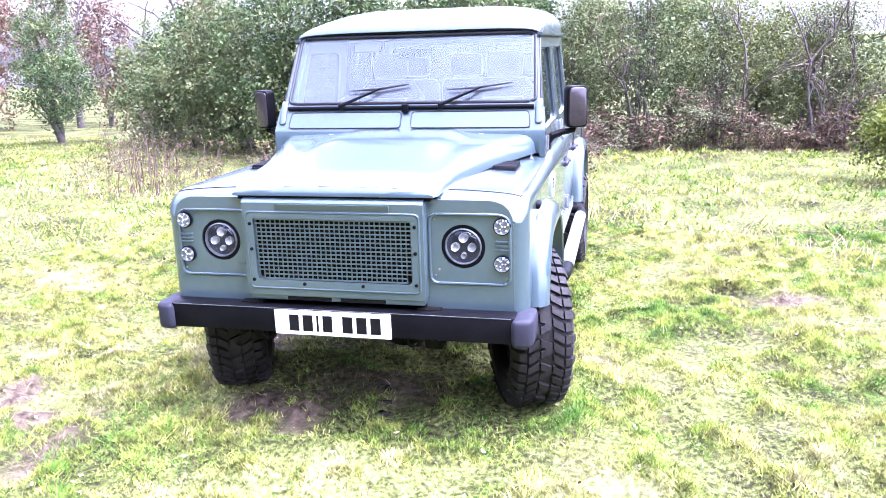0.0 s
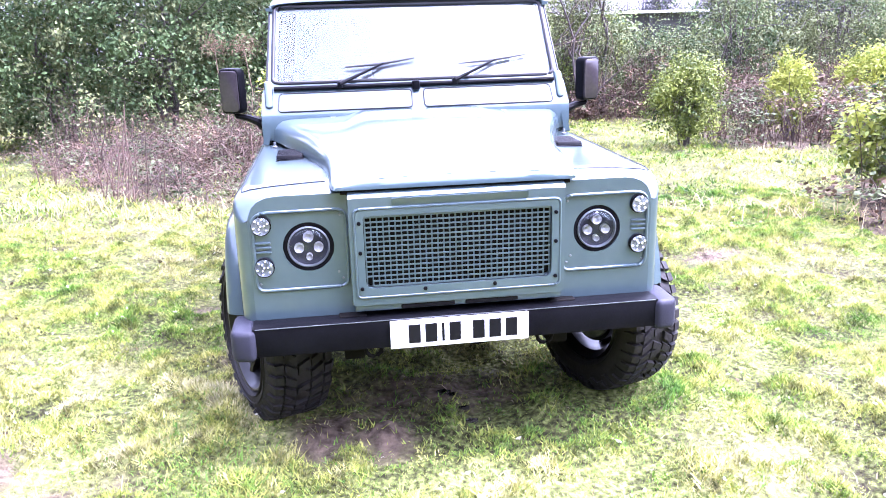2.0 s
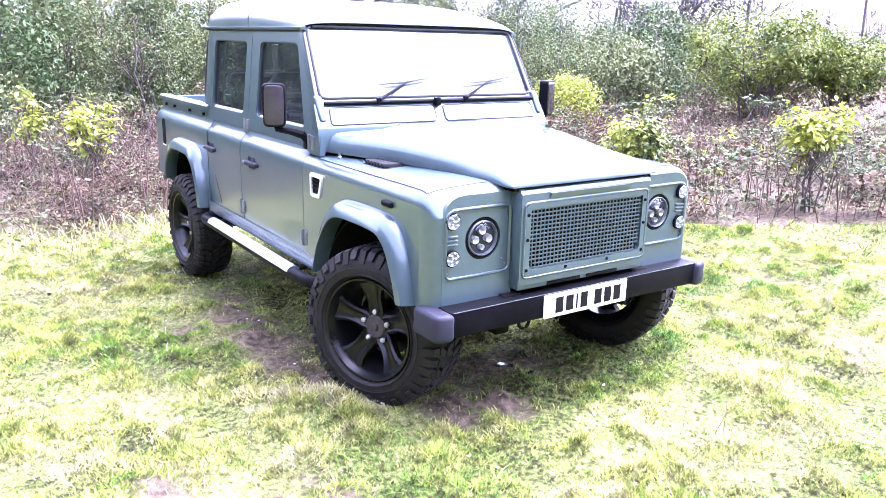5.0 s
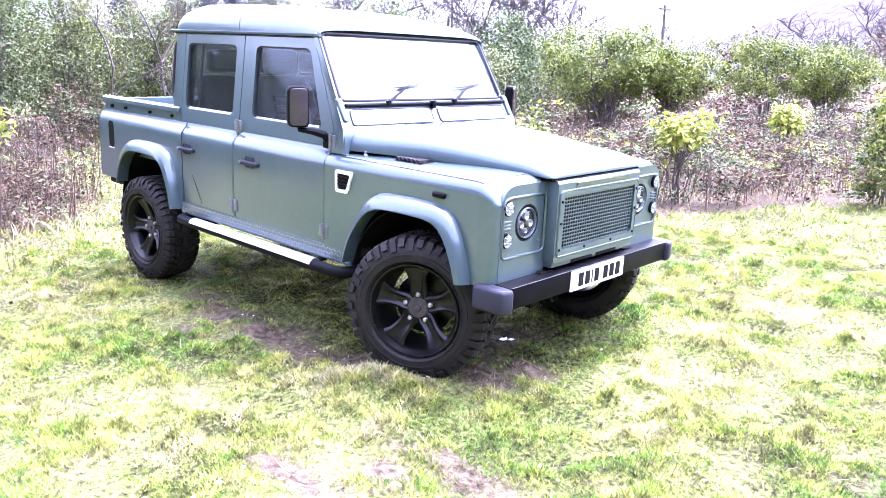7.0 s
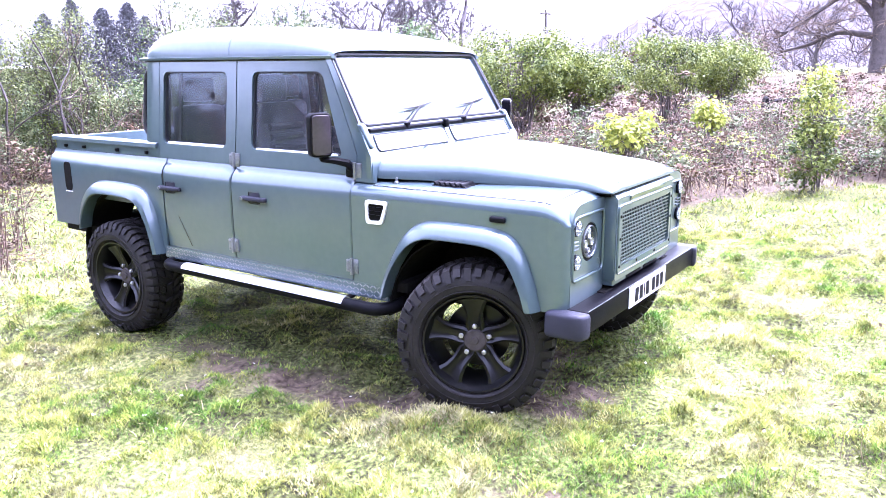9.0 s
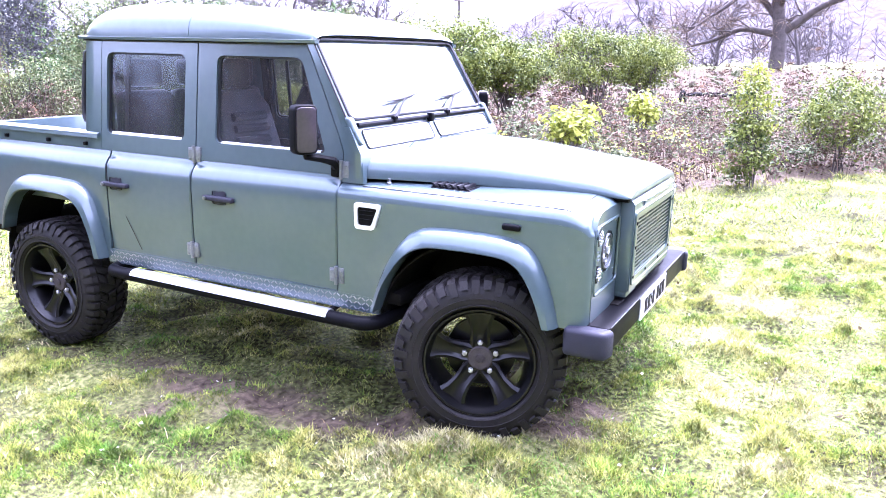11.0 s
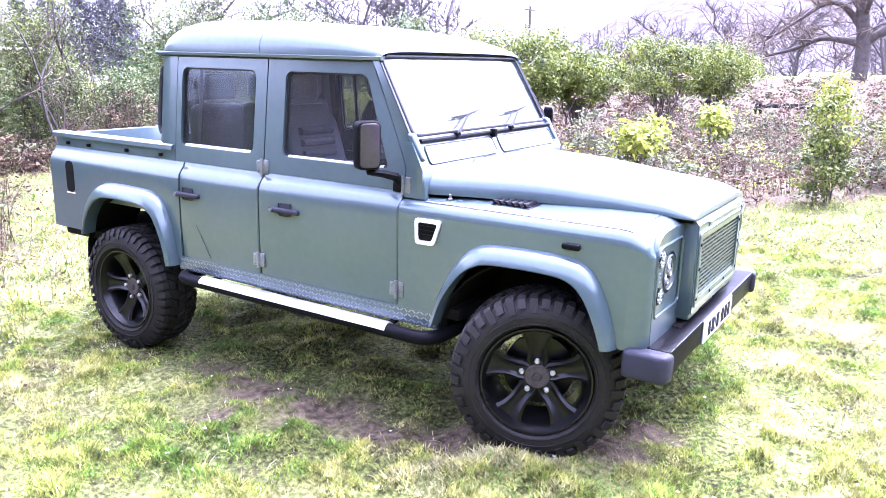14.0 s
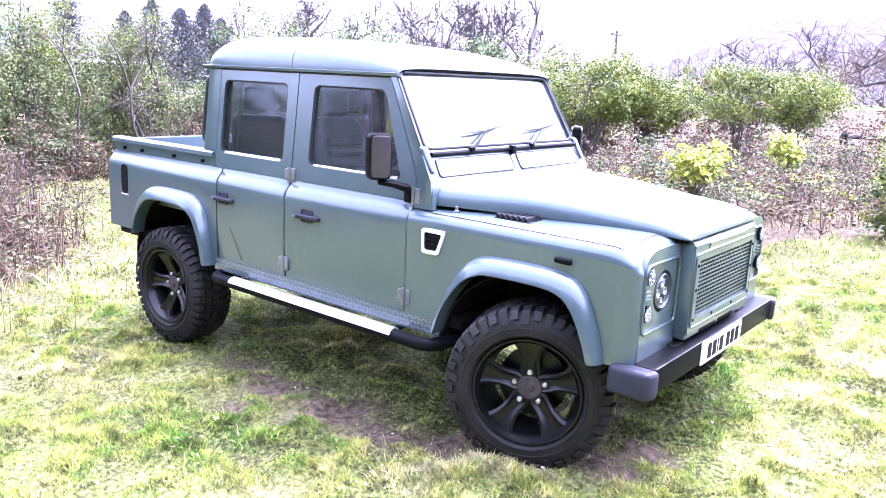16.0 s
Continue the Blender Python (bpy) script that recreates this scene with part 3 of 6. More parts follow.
def wing_point(s, x, y, z):
    """A point of the wing's top, given by its place on the level cross-section."""
    nose = min(1.0, max(0.0, (0.23 - y) / 0.13))
    fall = 0.050 * (1 - math.sqrt(max(0.0, 1 - nose ** 2)))
    turn_in = min(1.0, max(0.0, (0.19 - y) / 0.09))
    pull = 0.058 * (1 - math.sqrt(max(0.0, 1 - turn_in ** 2)))
    return (s * (x - pull * min(1.0, max(0.0, (x - 0.55) / 0.2))), y, nose_drop(x, y, z) - fall * min(1.0, (z - 1.032) / 0.05))


for s in (-1, 1):
    arch = halves(ARCH_F_OUT, ARCH_F_IN)
    # strips from the arch up to the shoulder
    top = [(p.x, 1.032) for p in arch]
    ys = [(p.x, p.y) for p in arch]
    pts_low = [(1.320, 0.53), (1.22, 0.53)] + ys + [(0.205, 0.60), (0.189, 0.60)]
    pts_top = [(1.320, 1.032), (1.22, 1.032)] + top + [(0.205, 1.032), (0.189, 1.032)]
    grid = [[(s * 0.808, yl, nose_drop(0.808, yl, 1.032 + (zl - 1.032) * k)) for yl, zl in pts_low] for k in (0, 0.08, 0.18, 0.3, 0.5, 0.75, 1)]
    wing = part("front_wing", shell(grid, (-s * 0.012, 0, 0)), PAINT, truck, "", True)
    # shoulder and top, rounded over, with the nose turned down
    prof = [(0.808, 1.032), (0.805, 1.052), (0.797, 1.070), (0.783, 1.084), (0.765, 1.093), (0.74, 1.098), (0.66, 1.103), (0.55, 1.108), (0.43, 1.112)]
    rows = []
    for y in [1.320, 1.316, 1.1, 0.9, 0.7, 0.5, 0.36, 0.33, 0.30, 0.27, 0.24, 0.215, 0.19, 0.17, 0.148, 0.135, 0.125, 0.116, 0.109, 0.104, 0.1015]:
        rows.append([wing_point(s, x, y, z) for x, z in prof])
    part("wing_top", shell(rows, -0.012 if s > 0 else 0.012), PAINT, wing, "", True)
    # rounded upright corner between wing side and lamp panel
    rows = []
    for z in (1.032, 1.0, 0.96, 0.9, 0.8, 0.70, 0.60):
        rows.append([(s * (0.808 - 0.058 * (1 - math.cos(a))), 0.19 - 0.090 * math.sin(a), nose_drop(0.808, 0.19 - 0.090 * math.sin(a), z)) for a in (0, 0.25, 0.5, 0.75, 1.0, 1.25, 1.57)])
    part("wing_corner", shell(rows, (-s * 0.010, 0.004, 0)), PAINT, wing, "", True)
    line = [Vector(wing_point(s, 0.772, y, 1.090)) + Vector((s * 0.0012, -0.0004, 0.0019)) for y in (1.20, 0.9, 0.6, 0.45, 0.36, 0.30, 0.26, 0.22, 0.19)]
    part("panel_seam", tube(line, 0.0020, 6), SEAL, wing, "thin dark seam", True)
    cross = [Vector(wing_point(s, x, 0.185, z)) + Vector((0, 0, 0.0018)) for x, z in ((0.772, 1.090), (0.74, 1.098), (0.66, 1.103), (0.55, 1.108), (0.47, 1.1105))]
    part("cross_seam", tube(cross, 0.0020, 6), SEAL, wing, "thin dark seam", True)
    part("wheel_arch", flare(s, ARCH_F_OUT, ARCH_F_IN), PAINT, wing, "", True)
    # wing air outlet
    rim_o = rounded([(1.112, 0.900), (1.218, 0.898), (1.222, 1.022), (1.075, 1.022)], 0.02)
    rim_i = rounded([(1.128, 0.919), (1.200, 0.917), (1.203, 1.003), (1.096, 1.003)], 0.014)
    v = part("wing_vent", ring_slab(rim_o, rim_i, lambda y, z: (s * 0.818, y, z), (-s * 0.013, 0, 0)), SILVER, wing, "pale trapezoid air-vent surround", True)
    part("vent_mesh", slab(rim_i, lambda y, z: (s * 0.8105, y, z), (-s * 0.002, 0, 0)), DARK, v, "black mesh", True)
    for zz in (0.945, 0.965, 0.985):
        part("vent_slat", box((min(s * 0.811, s * 0.816), 1.122, zz - 0.003), (max(s * 0.811, s * 0.816), 1.20, zz + 0.003)), BLACK, v, "", True)
    # side repeater
    rp = box((-0.004, -0.042, -0.014), (0.018, 0.042, 0.014), 0.010, 3)
    move(rp, Matrix.Translation((s * 0.808, 0.44, 0.998)) @ Matrix.Diagonal((s, 1, 1, 1)))
    part("side_repeater", rp, BLACK, wing, "smoked oval side lamp", True)
    # heater intake on the wing top
    gr = box((min(s * 0.560, s * 0.680), 0.70, 1.094), (max(s * 0.560, s * 0.680), 0.90, 1.106), 0.005)
    for vv in gr.verts:
        vv.co.z += 0.004 if abs(vv.co.x) < 0.62 else -0.001
    gv = part("intake_grille", gr, BLACK, wing, "black plastic air intake", True)
    part("intake_opening", box((min(s * 0.568, s * 0.672), 0.708, 1.102), (max(s * 0.568, s * 0.672), 0.892, 1.1095)), BLACK, gv, "dark opening", True)
    for i in range(6):
        slat = box((min(s * 0.564, s * 0.676), 0.712 + i * 0.031, 1.100), (max(s * 0.564, s * 0.676), 0.727 + i * 0.031, 1.124), 0.004, 2)
        for vv in slat.verts:                        # hooded, leaning back
            vv.co.y += 0.6 * (vv.co.z - 1.10)
        part("intake_slat", slat, BLACK, gv, "", True)
    wj = lathe([(0.0, 0.0), (0.012, 0.0), (0.012, 0.01), (0.007, 0.014), (0.006, 0.03), (0.0, 0.032)], 12)
    move(wj, Matrix.Translation((s * 0.705, 1.10, 1.098)) @ Matrix.Rotation(radians(-90), 4, "Y"))
    part("wing_stud", wj, STEEL, wing, "small steel stud", True)
    # inside of the wheel housing
    rows = [[(s * x, 0.60 + 0.50 * math.cos(a), 0.42 + 0.48 * math.sin(a)) for a in [math.pi * 0.87 * k / 14 for k in range(15)]] for x in (0.40, 0.795)]
    part("wheel_housing", shell(rows, 0.01), DARK, wing, "black wheel housing", True)

# lamp panels
for s in (-1, 1):
    out = rounded([(0.385, 0.618), (0.753, 0.618), (0.753, 1.080), (0.385, 1.080)], [0.012, 0.012, 0.11, 0.012])
    inn = rounded([(0.405, 0.730), (0.738, 0.730), (0.738, 1.022), (0.405, 1.022)], [0.035, 0.035, 0.05, 0.035])
    lp = part("lamp_panel", ring_slab(out, inn, lambda x, z: (s * x, 0.098, z), (0, 0.02, 0)), PAINT, truck, "", True)
    # recessed plate with the lamp opening
    cx, cz, hole = 0.543, 0.886, 0.092
    rim_pts, circ = [], []
    for k in range(56):
        a = 2 * math.pi * k / 56
        u = Vector((math.cos(a), math.sin(a)))
        reach = 1.0
        for p, q in zip(inn, inn[1:] + inn[:1]):
            e, w = q - p, p - Vector((cx, cz))
            den = u.x * e.y - u.y * e.x
            if abs(den) > 1e-9:
                t, v = (w.x * e.y - w.y * e.x) / den, (w.x * u.y - w.y * u.x) / den
                if t > 0 and -1e-6 <= v <= 1 + 1e-6:
                    reach = min(reach, t)
        rim_pts.append(Vector((cx, cz)) + u * reach)
        circ.append(Vector((cx, cz)) + u * hole)
    part("lamp_plate", ring_slab(rim_pts, circ, lambda x, z: (s * x, 0.104, z), (0, 0.012, 0)), PAINT, lp, "", True)
    part("raised_bead", tube([(s * p.x, 0.097, p.y) for p in inn], 0.0065, 8, True), PAINT, lp, "", True)
    # headlamp
    place = Matrix.Translation((s * cx, 0.112, cz)) @ Matrix.Rotation(radians(-90), 4, "Z")
    hl = part("headlamp", move(lathe([(0.0, -0.05), (0.105, -0.05), (0.111, 0.0), (0.104, 0.006), (0.089, 0.004), (0.087, -0.02), (0.0, -0.024)], 40, caps=False), place @ Matrix.Scale(0.84, 4)), BLACK, lp, "black round LED headlamp", True)
    part("lamp_ring", move(lathe([(0.091, -0.01), (0.091, 0.012), (0.087, 0.015), (0.084, 0.010), (0.084, -0.01)], 40, caps=False), place @ Matrix.Scale(0.84, 4)), STEEL, hl, "thin dull lamp ring", True)
    part("lamp_reflector", move(lathe([(0.084, -0.004), (0.070, -0.012), (0.045, -0.017), (0.001, -0.019)], 40, caps=False), place @ Matrix.Scale(0.84, 4)), PLASTIC, hl, "dark reflector bowl", True)
    part("lamp_lens", move(lathe([(0.084, 0.006), (0.078, 0.014), (0.06, 0.022), (0.03, 0.027), (0.001, 0.028)], 40, caps=False), place @ Matrix.Scale(0.84, 4)), LENS, hl, "clear domed lens", True)
    for dx, dz, r in ((-0.035, -0.005, 0.0175), (0.035, -0.005, 0.0175), (0, 0.035, 0.019), (0, -0.040, 0.012)):
        pm = move(lathe([(0.0, -0.016), (r * 0.5, -0.012), (r * 0.9, 0.002), (r, 0.004), (r, -0.02)], 18, caps=False), Matrix.Translation((s * (cx + dx), 0.110, cz + dz)) @ Matrix.Rotation(radians(-90), 4, "Z"))
        part("lamp_projector", pm, NUT, hl, "small zinc-grey projector", True)
    for zz in (0.976, 0.820):
        li = part("marker_lamp", move(lathe([(0.0, 0.0), (0.037, 0.0), (0.037, 0.010), (0.034, 0.012), (0.0, 0.012)], 24), Matrix.Translation((s * 0.706, 0.103, zz)) @ Matrix.Rotation(radians(-90), 4, "Z")), BLACK, lp, "round clear LED lamp in a black rim", True)
        part("reflector_bowl", move(lathe([(0.0, 0.0125), (0.012, 0.0128), (0.027, 0.0135), (0.0325, 0.0165)], 24, caps=False), Matrix.Translation((s * 0.706, 0.103, zz)) @ Matrix.Rotation(radians(-90), 4, "Z")), STEEL, li, "dull steel reflector bowl", True)
        dots = bmesh.new()
        for k in range(10):
            rr, aa = (0, 0) if k == 0 else ((0.013, k * 2.094) if k < 4 else (0.025, k * 1.047 + 0.3))
            add_box(dots, (s * 0.706 + rr * math.cos(aa) - 0.004, 0.084, zz + rr * math.sin(aa) - 0.004), (s * 0.706 + rr * math.cos(aa) + 0.004, 0.092, zz + rr * math.sin(aa) + 0.004), 0.002, 1)
        part("reflector_insert", dots, CHROME, li, "bright LED cells", True)
        part("lamp_cover", move(lathe([(0.036, 0.008), (0.034, 0.018), (0.024, 0.026), (0.001, 0.030)], 24, caps=False), Matrix.Translation((s * 0.706, 0.103, zz)) @ Matrix.Rotation(radians(-90), 4, "Z")), LENS, li, "clear cover", True)
    for zz in (0.876, 0.893, 0.910):
        part("louvre", box((s * 0.706 - 0.030, 0.094, zz - 0.0045), (s * 0.706 + 0.030, 0.108, zz + 0.0045), 0.004), PAINT, lp, "", True)
    for px, pz in ((0.425, 1.0), (0.425, 0.76), (0.725, 0.755), (0.44, 0.785)):
        part("screw", move(lathe([(0.0, 0.0), (0.005, 0.0), (0.004, 0.003), (0.0, 0.004)], 10), Matrix.Translation((s * px, 0.1035, pz)) @ Matrix.Rotation(radians(-90), 4, "Z")), STEEL, lp, "tiny bright screw", True)

# grille
gs = rounded([(-0.395, 0.668), (0.395, 0.668), (0.395, 1.070), (-0.395, 1.070)], 0.018)
gi = rounded([(-0.345, 0.735), (0.345, 0.735), (0.345, 1.004), (-0.345, 1.004)], [0.03, 0.03, 0.008, 0.008])
surround = part("grille_surround", ring_slab(gs, gi, lambda x, z: (x, 0.034, z), (0, 0.07, 0)), PAINT, truck, "grey-green grille surround", True)
g2 = rounded([(-0.372, 0.705), (0.372, 0.705), (0.372, 1.026), (-0.372, 1.026)], 0.022)
part("grille_plate", ring_slab(g2, gi, lambda x, z: (x, 0.028, z), (0, 0.008, 0)), PAINT, surround, "", True)
part("grille_bead", tube([(p.x, 0.031, p.y) for p in rounded([(-0.377, 0.700), (0.377, 0.700), (0.377, 1.031), (-0.377, 1.031)], 0.022)], 0.005, 8, True), PAINT, surround, "", True)
rows = [[(x, 0.034, 1.068), (x, 0.045, 1.082), (x, 0.075, 1.094), (x, 0.15, 1.098)] for x in (-0.395, -0.25, 0.25, 0.395)]
part("slam_panel", shell(rows, (0, 0.004, -0.02)), PAINT, surround, "", True)
part("slam_panel_recess", slab(rounded([(-0.24, 1.040), (0.255, 1.040), (0.255, 1.066), (-0.24, 1.066)], 0.004), lambda x, z: (x, 0.0325 - (z - 1.040) * 0.4, z), (0, 0.012, 0)), PAINT, surround, "shallow pressed strip", True)
for s in (-1, 1):
    part("surround_side", box((min(s * 0.383, s * 0.397), 0.04, 0.668), (max(s * 0.383, s * 0.397), 0.12, 1.075), 0.004), PAINT, surround, "", True)
mesh_bm = bmesh.new()
for i in range(32):
    x = -0.340 + 0.680 * i / 31
    add_box(mesh_bm, (x - 0.0028, 0.0440, 0.738), (x + 0.0028, 0.0465, 1.001))
for j in range(15):
    z = 0.742 + 0.257 * j / 14
    w = 0.340 if j > 1 else 0.318
    add_box(mesh_bm, (-w, 0.0345, z - 0.0029), (w, 0.0375, z + 0.0029))
tagged(part("grille_mesh", mesh_bm, PAINT, surround, "grey-green woven wire mesh", True), kind="stuff")
for px, pz in ((-0.360, 0.98), (-0.360, 0.87), (-0.360, 0.735), (0.360, 0.98), (0.360, 0.87), (0.360, 0.735), (-0.13, 0.722), (0.13, 0.722)):
    part("grille_bolt", move(lathe([(0.0, 0.0), (0.008, 0.0), (0.007, 0.004), (0.0, 0.005)], 10), Matrix.Translation((px, 0.028, pz)) @ Matrix.Rotation(radians(-90), 4, "Z")), BLACK, surround, "small black bolt", True)
part("lower_lip", box((-0.39, 0.045, 0.640), (0.39, 0.11, 0.672), 0.008), PAINT, surround, "", True)
for s in (-1, 1):
    part("lip_slot", box((min(s * 0.02, s * 0.22), 0.040, 0.645), (max(s * 0.02, s * 0.22), 0.05, 0.660), 0.003), DARK, surround, "dark slot", True)

# bumper and plate
bumper = part("front_bumper", box((-0.765, 0.008, 0.506), (0.765, 0.120, 0.618), 0.006), BLACK, truck, "satin black steel bumper", True)
for s in (-1, 1):
    cap = box((min(s * 0.752, s * 0.842), -0.012, 0.494), (max(s * 0.752, s * 0.842), 0.185, 0.616), 0.022, 3)
    for v in cap.verts:
        if abs(v.co.x) > 0.80 and v.co.y < 0.08:
            v.co.y += 0.022 * (abs(v.co.x) - 0.80) / 0.042
    part("bumper_end_cap", cap, PLASTIC, bumper, "dark plastic end cap", True)
    part("bumper_bracket", box((s * 0.40 - 0.05, 0.06, 0.615), (s * 0.40 + 0.05, 0.12, 0.624), 0.004), DARK, bumper, "scuffed bracket", True)
    part("tow_eye", tube([(s * 0.33 + 0.03 * math.cos(a), 0.06 + 0.0 * a, 0.485 + 0.03 * math.sin(a)) for a in [k * 0.52 for k in range(12)]], 0.008, 8, True), DARK, bumper, "black lashing eye", True)
# the highlight along the bumper's top edge, built as a pale strip
part("edge_highlight", box((-0.752, 0.0060, 0.6145), (0.752, 0.0085, 0.6170)), STEEL, bumper, "bright strip for the highlight on the top edge", True)
pl = part("number_plate", box((-0.269, -0.002, 0.503), (0.251, 0.007, 0.612), 0.003, 1), WHITE, bumper, "white number plate", True)
for x0, x1 in ((-0.205, -0.155), (-0.143, -0.093), (-0.081, -0.066), (-0.053, -0.005), (0.035, 0.085), (0.097, 0.147), (0.159, 0.209)):
    part("plate_bar", box((x0 + 0.004, -0.0045, 0.522), (x1 - 0.002, -0.001, 0.594), 0.001, 1), INK, pl, "plain black bar", True)

# bonnet
def bonnet_half(y):
    pts = [(0.03, 0.432), (0.08, 0.450), (0.15, 0.456), (0.40, 0.474), (0.72, 0.552), (1.10, 0.676), (1.27, 0.735)]
    for (y0, a), (y1, b) in zip(pts, pts[1:]):
        if y <= y1:
            return a + (b - a) * (y - y0) / (y1 - y0)
    return pts[-1][1]


def bonnet_z(x, y, w):
    base = 1.152 + 0.062 * smoothstep(-0.05, 0.95, y) + 0.012 * (1 - (x / w) ** 2)
    bulge = 0.022 * smoothstep(0.37, 0.29, abs(x)) * smoothstep(0.2, 0.8, y)
    fall = 0.040 * max(0.0, (0.24 - y) / 0.195) ** 2.2
    return base + bulge - fall


rows = []
BY = [0.044, 0.045, 0.050, 0.060, 0.076, 0.10, 0.14, 0.19] + [0.26 + 0.08 * i for i in range(12)] + [1.20, 1.262]
for i, y in enumerate(BY):
    w = bonnet_half(y)
    base = 1.104 + 0.008 * smoothstep(0.05, 0.2, y) if y < 0.2 else 1.112 + 0.012 * smoothstep(0.15, 1.2, y)
    row = []
    us = [-1, -1, -0.985, -0.965, -0.93, -0.88] + [-0.8 + 0.08 * k for k in range(21)] + [0.88, 0.93, 0.965, 0.985, 1, 1]
    for k, u in enumerate(us):
        x = u * w
        z = bonnet_z(x, y, w)
        e = abs(u)
        side = max(0.0, (e - 0.89) / 0.11)
        z = base + (z - base) * math.sqrt(max(0.0, 1 - side ** 2.4)) if side < 1 else base + 0.012
        if k in (0, len(us) - 1):
            z = base - 0.006
        if i == 0:
            z = min(z, 1.098)
        elif i == 1:
            z = min(z, 1.110)
        elif i == 2:
            z = min(z, 1.122)
        row.append((x, y, z))
    rows.append(row)
bonnet = part("bonnet", shell(rows, -0.012), PAINT, truck, "grey-green bonnet with raised centre", True)
# shade under the bonnet's front lip, filled in with a dark box
part("bonnet_lip_shade", box((-0.42, 0.060, 1.080), (0.42, 0.14, 1.100)), DARK, truck, "dark strip for the shade below the bonnet lip", True)
for i in range(8):
    x = -0.30 + i * 0.0805
    bar = [[(u, v, bonnet_z(u, v, 0.452) + 0.0018) for v in (0.066, 0.074, 0.082, 0.090, 0.100, 0.110, 0.120, 0.130)] for u in (x, x + 0.016, x + 0.032, x + 0.048)]
    part("badge_bar", shell(bar, -0.0012), BADGE, bonnet, "pale raised bar", True)
for s in (-1, 1):
    b = bmesh.new()
    add_box(b, (s * 0.42 - 0.02, 1.20, 1.195), (s * 0.42 + 0.02, 1.25, 1.222), 0.006)
    tube([(s * 0.42 - 0.03, 1.235, 1.222), (s * 0.42 + 0.03, 1.235, 1.222)], 0.008, 8, bm=b)
    part("bonnet_hinge", b, SILVER, bonnet, "pale hinge bracket", True)

# scuttle and windscreen
WS0, WS1 = Vector((0, 1.287, 1.345)), Vector((0, 1.535, 1.765))     # foot and head of the screen plane


def on_screen(inset=0.0):
    d = (WS1 - WS0)
    nrm = Vector((0, -d.z, d.y)).normalized()
    return lambda x, v: (x, *((WS0 + d * v - nrm * inset).yz))


rows = []
for x in [-0.765, -0.75, -0.4, -0.02, 0.02, 0.4, 0.75, 0.765]:
    rows.append([(x, 1.216, 1.12), (x, 1.216, 1.236), (x, 1.222, 1.246), (x * 0.985, 1.286, 1.355)])
scuttle = part("scuttle_panel", shell(rows, (0, 0.03, 0)), PAINT, truck, "", True)
for s in (-1, 1):
    fl = [Vector(p) for p in rounded([(s * 0.03, 1.254), (s * 0.685, 1.254), (s * 0.675, 1.336), (s * 0.03, 1.336)], 0.02)]
    put = lambda x, z: (x, 1.2175 + 0.587 * (z - 1.246), z)
    vf = part("vent_flap", slab(fl, put, (0, 0.008, 0)), PAINT, scuttle, "", True)
    part("flap_seal", tube([put(p.x, p.y) for p in fl], 0.0032, 8, True), SEAL, vf, "black rubber seal", True)
    sc = box((min(s * 0.706, s * 0.746), 1.262, 1.272), (max(s * 0.706, s * 0.746), 1.300, 1.398), 0.014, 3)
    for v in sc.verts:
        v.co.y += 0.55 * (v.co.z - 1.345)
    part("screen_bracket", sc, PAINT, scuttle, "", True)
    part("cowl_side", slab(rounded([(1.20, 1.10), (1.318, 1.10), (1.319, 1.235), (1.351, 1.310), (1.430, 1.471), (1.555, 1.715), (1.530, 1.755), (1.287, 1.345), (1.222, 1.246)], 0.005), lambda y, z: (s * (side_x(z) + 0.002), y, z), (-s * 0.03, 0, 0)), PAINT, scuttle, "", True)
fo = rounded([(-0.740, 0.0), (0.740, 0.0), (0.704, 1.0), (-0.704, 1.0)], [0.02, 0.02, 0.06, 0.06])
fi = rounded([(-0.706, 0.090), (0.706, 0.090), (0.681, 0.952), (-0.681, 0.952)], 0.055)
put = on_screen()
frm = part("windscreen_frame", ring_slab(fo, fi, put, (0, 0.035, -0.015)), PAINT, truck, "", True)
part("screen_seal", tube([put(p.x, p.y) for p in fi], 0.0095, 8, True), SEAL, frm, "black rubber screen seal", True)
part("frame_seal", tube([put(p.x * 1.0, p.y) for p in rounded([(-0.738, 0.012), (0.738, 0.012), (0.702, 0.99), (-0.702, 0.99)], [0.02, 0.02, 0.06, 0.06])], 0.005, 6, True), SEAL, frm, "thin dark joint", True)
screen = part("windscreen", slab(fi, on_screen(0.006), (0, 0.005, -0.002)), SCREEN, frm, "clean windscreen mirroring the bright sky", True)
screen.visible_shadow = False
st = [(p[0] * 0.045 - 0.59, p[1] * 0.06 + 0.245) for p in [(math.cos(a), math.sin(a)) for a in [k * 0.314 for k in range(20)]]]
part("screen_sticker", slab(st, on_screen(0.014), (0, 0.002, -0.001)), STICKER, screen, "small dark oval sticker", True)
part("wiper_rail", tube([(-0.70, 1.276, 1.360), (0.70, 1.276, 1.360)], 0.011, 8), BLACK, frm, "black strip below the screen", True)
part("centre_clamp", box((-0.026, 1.250, 1.332), (0.012, 1.284, 1.380), 0.008), BLACK, frm, "black clamp", True)
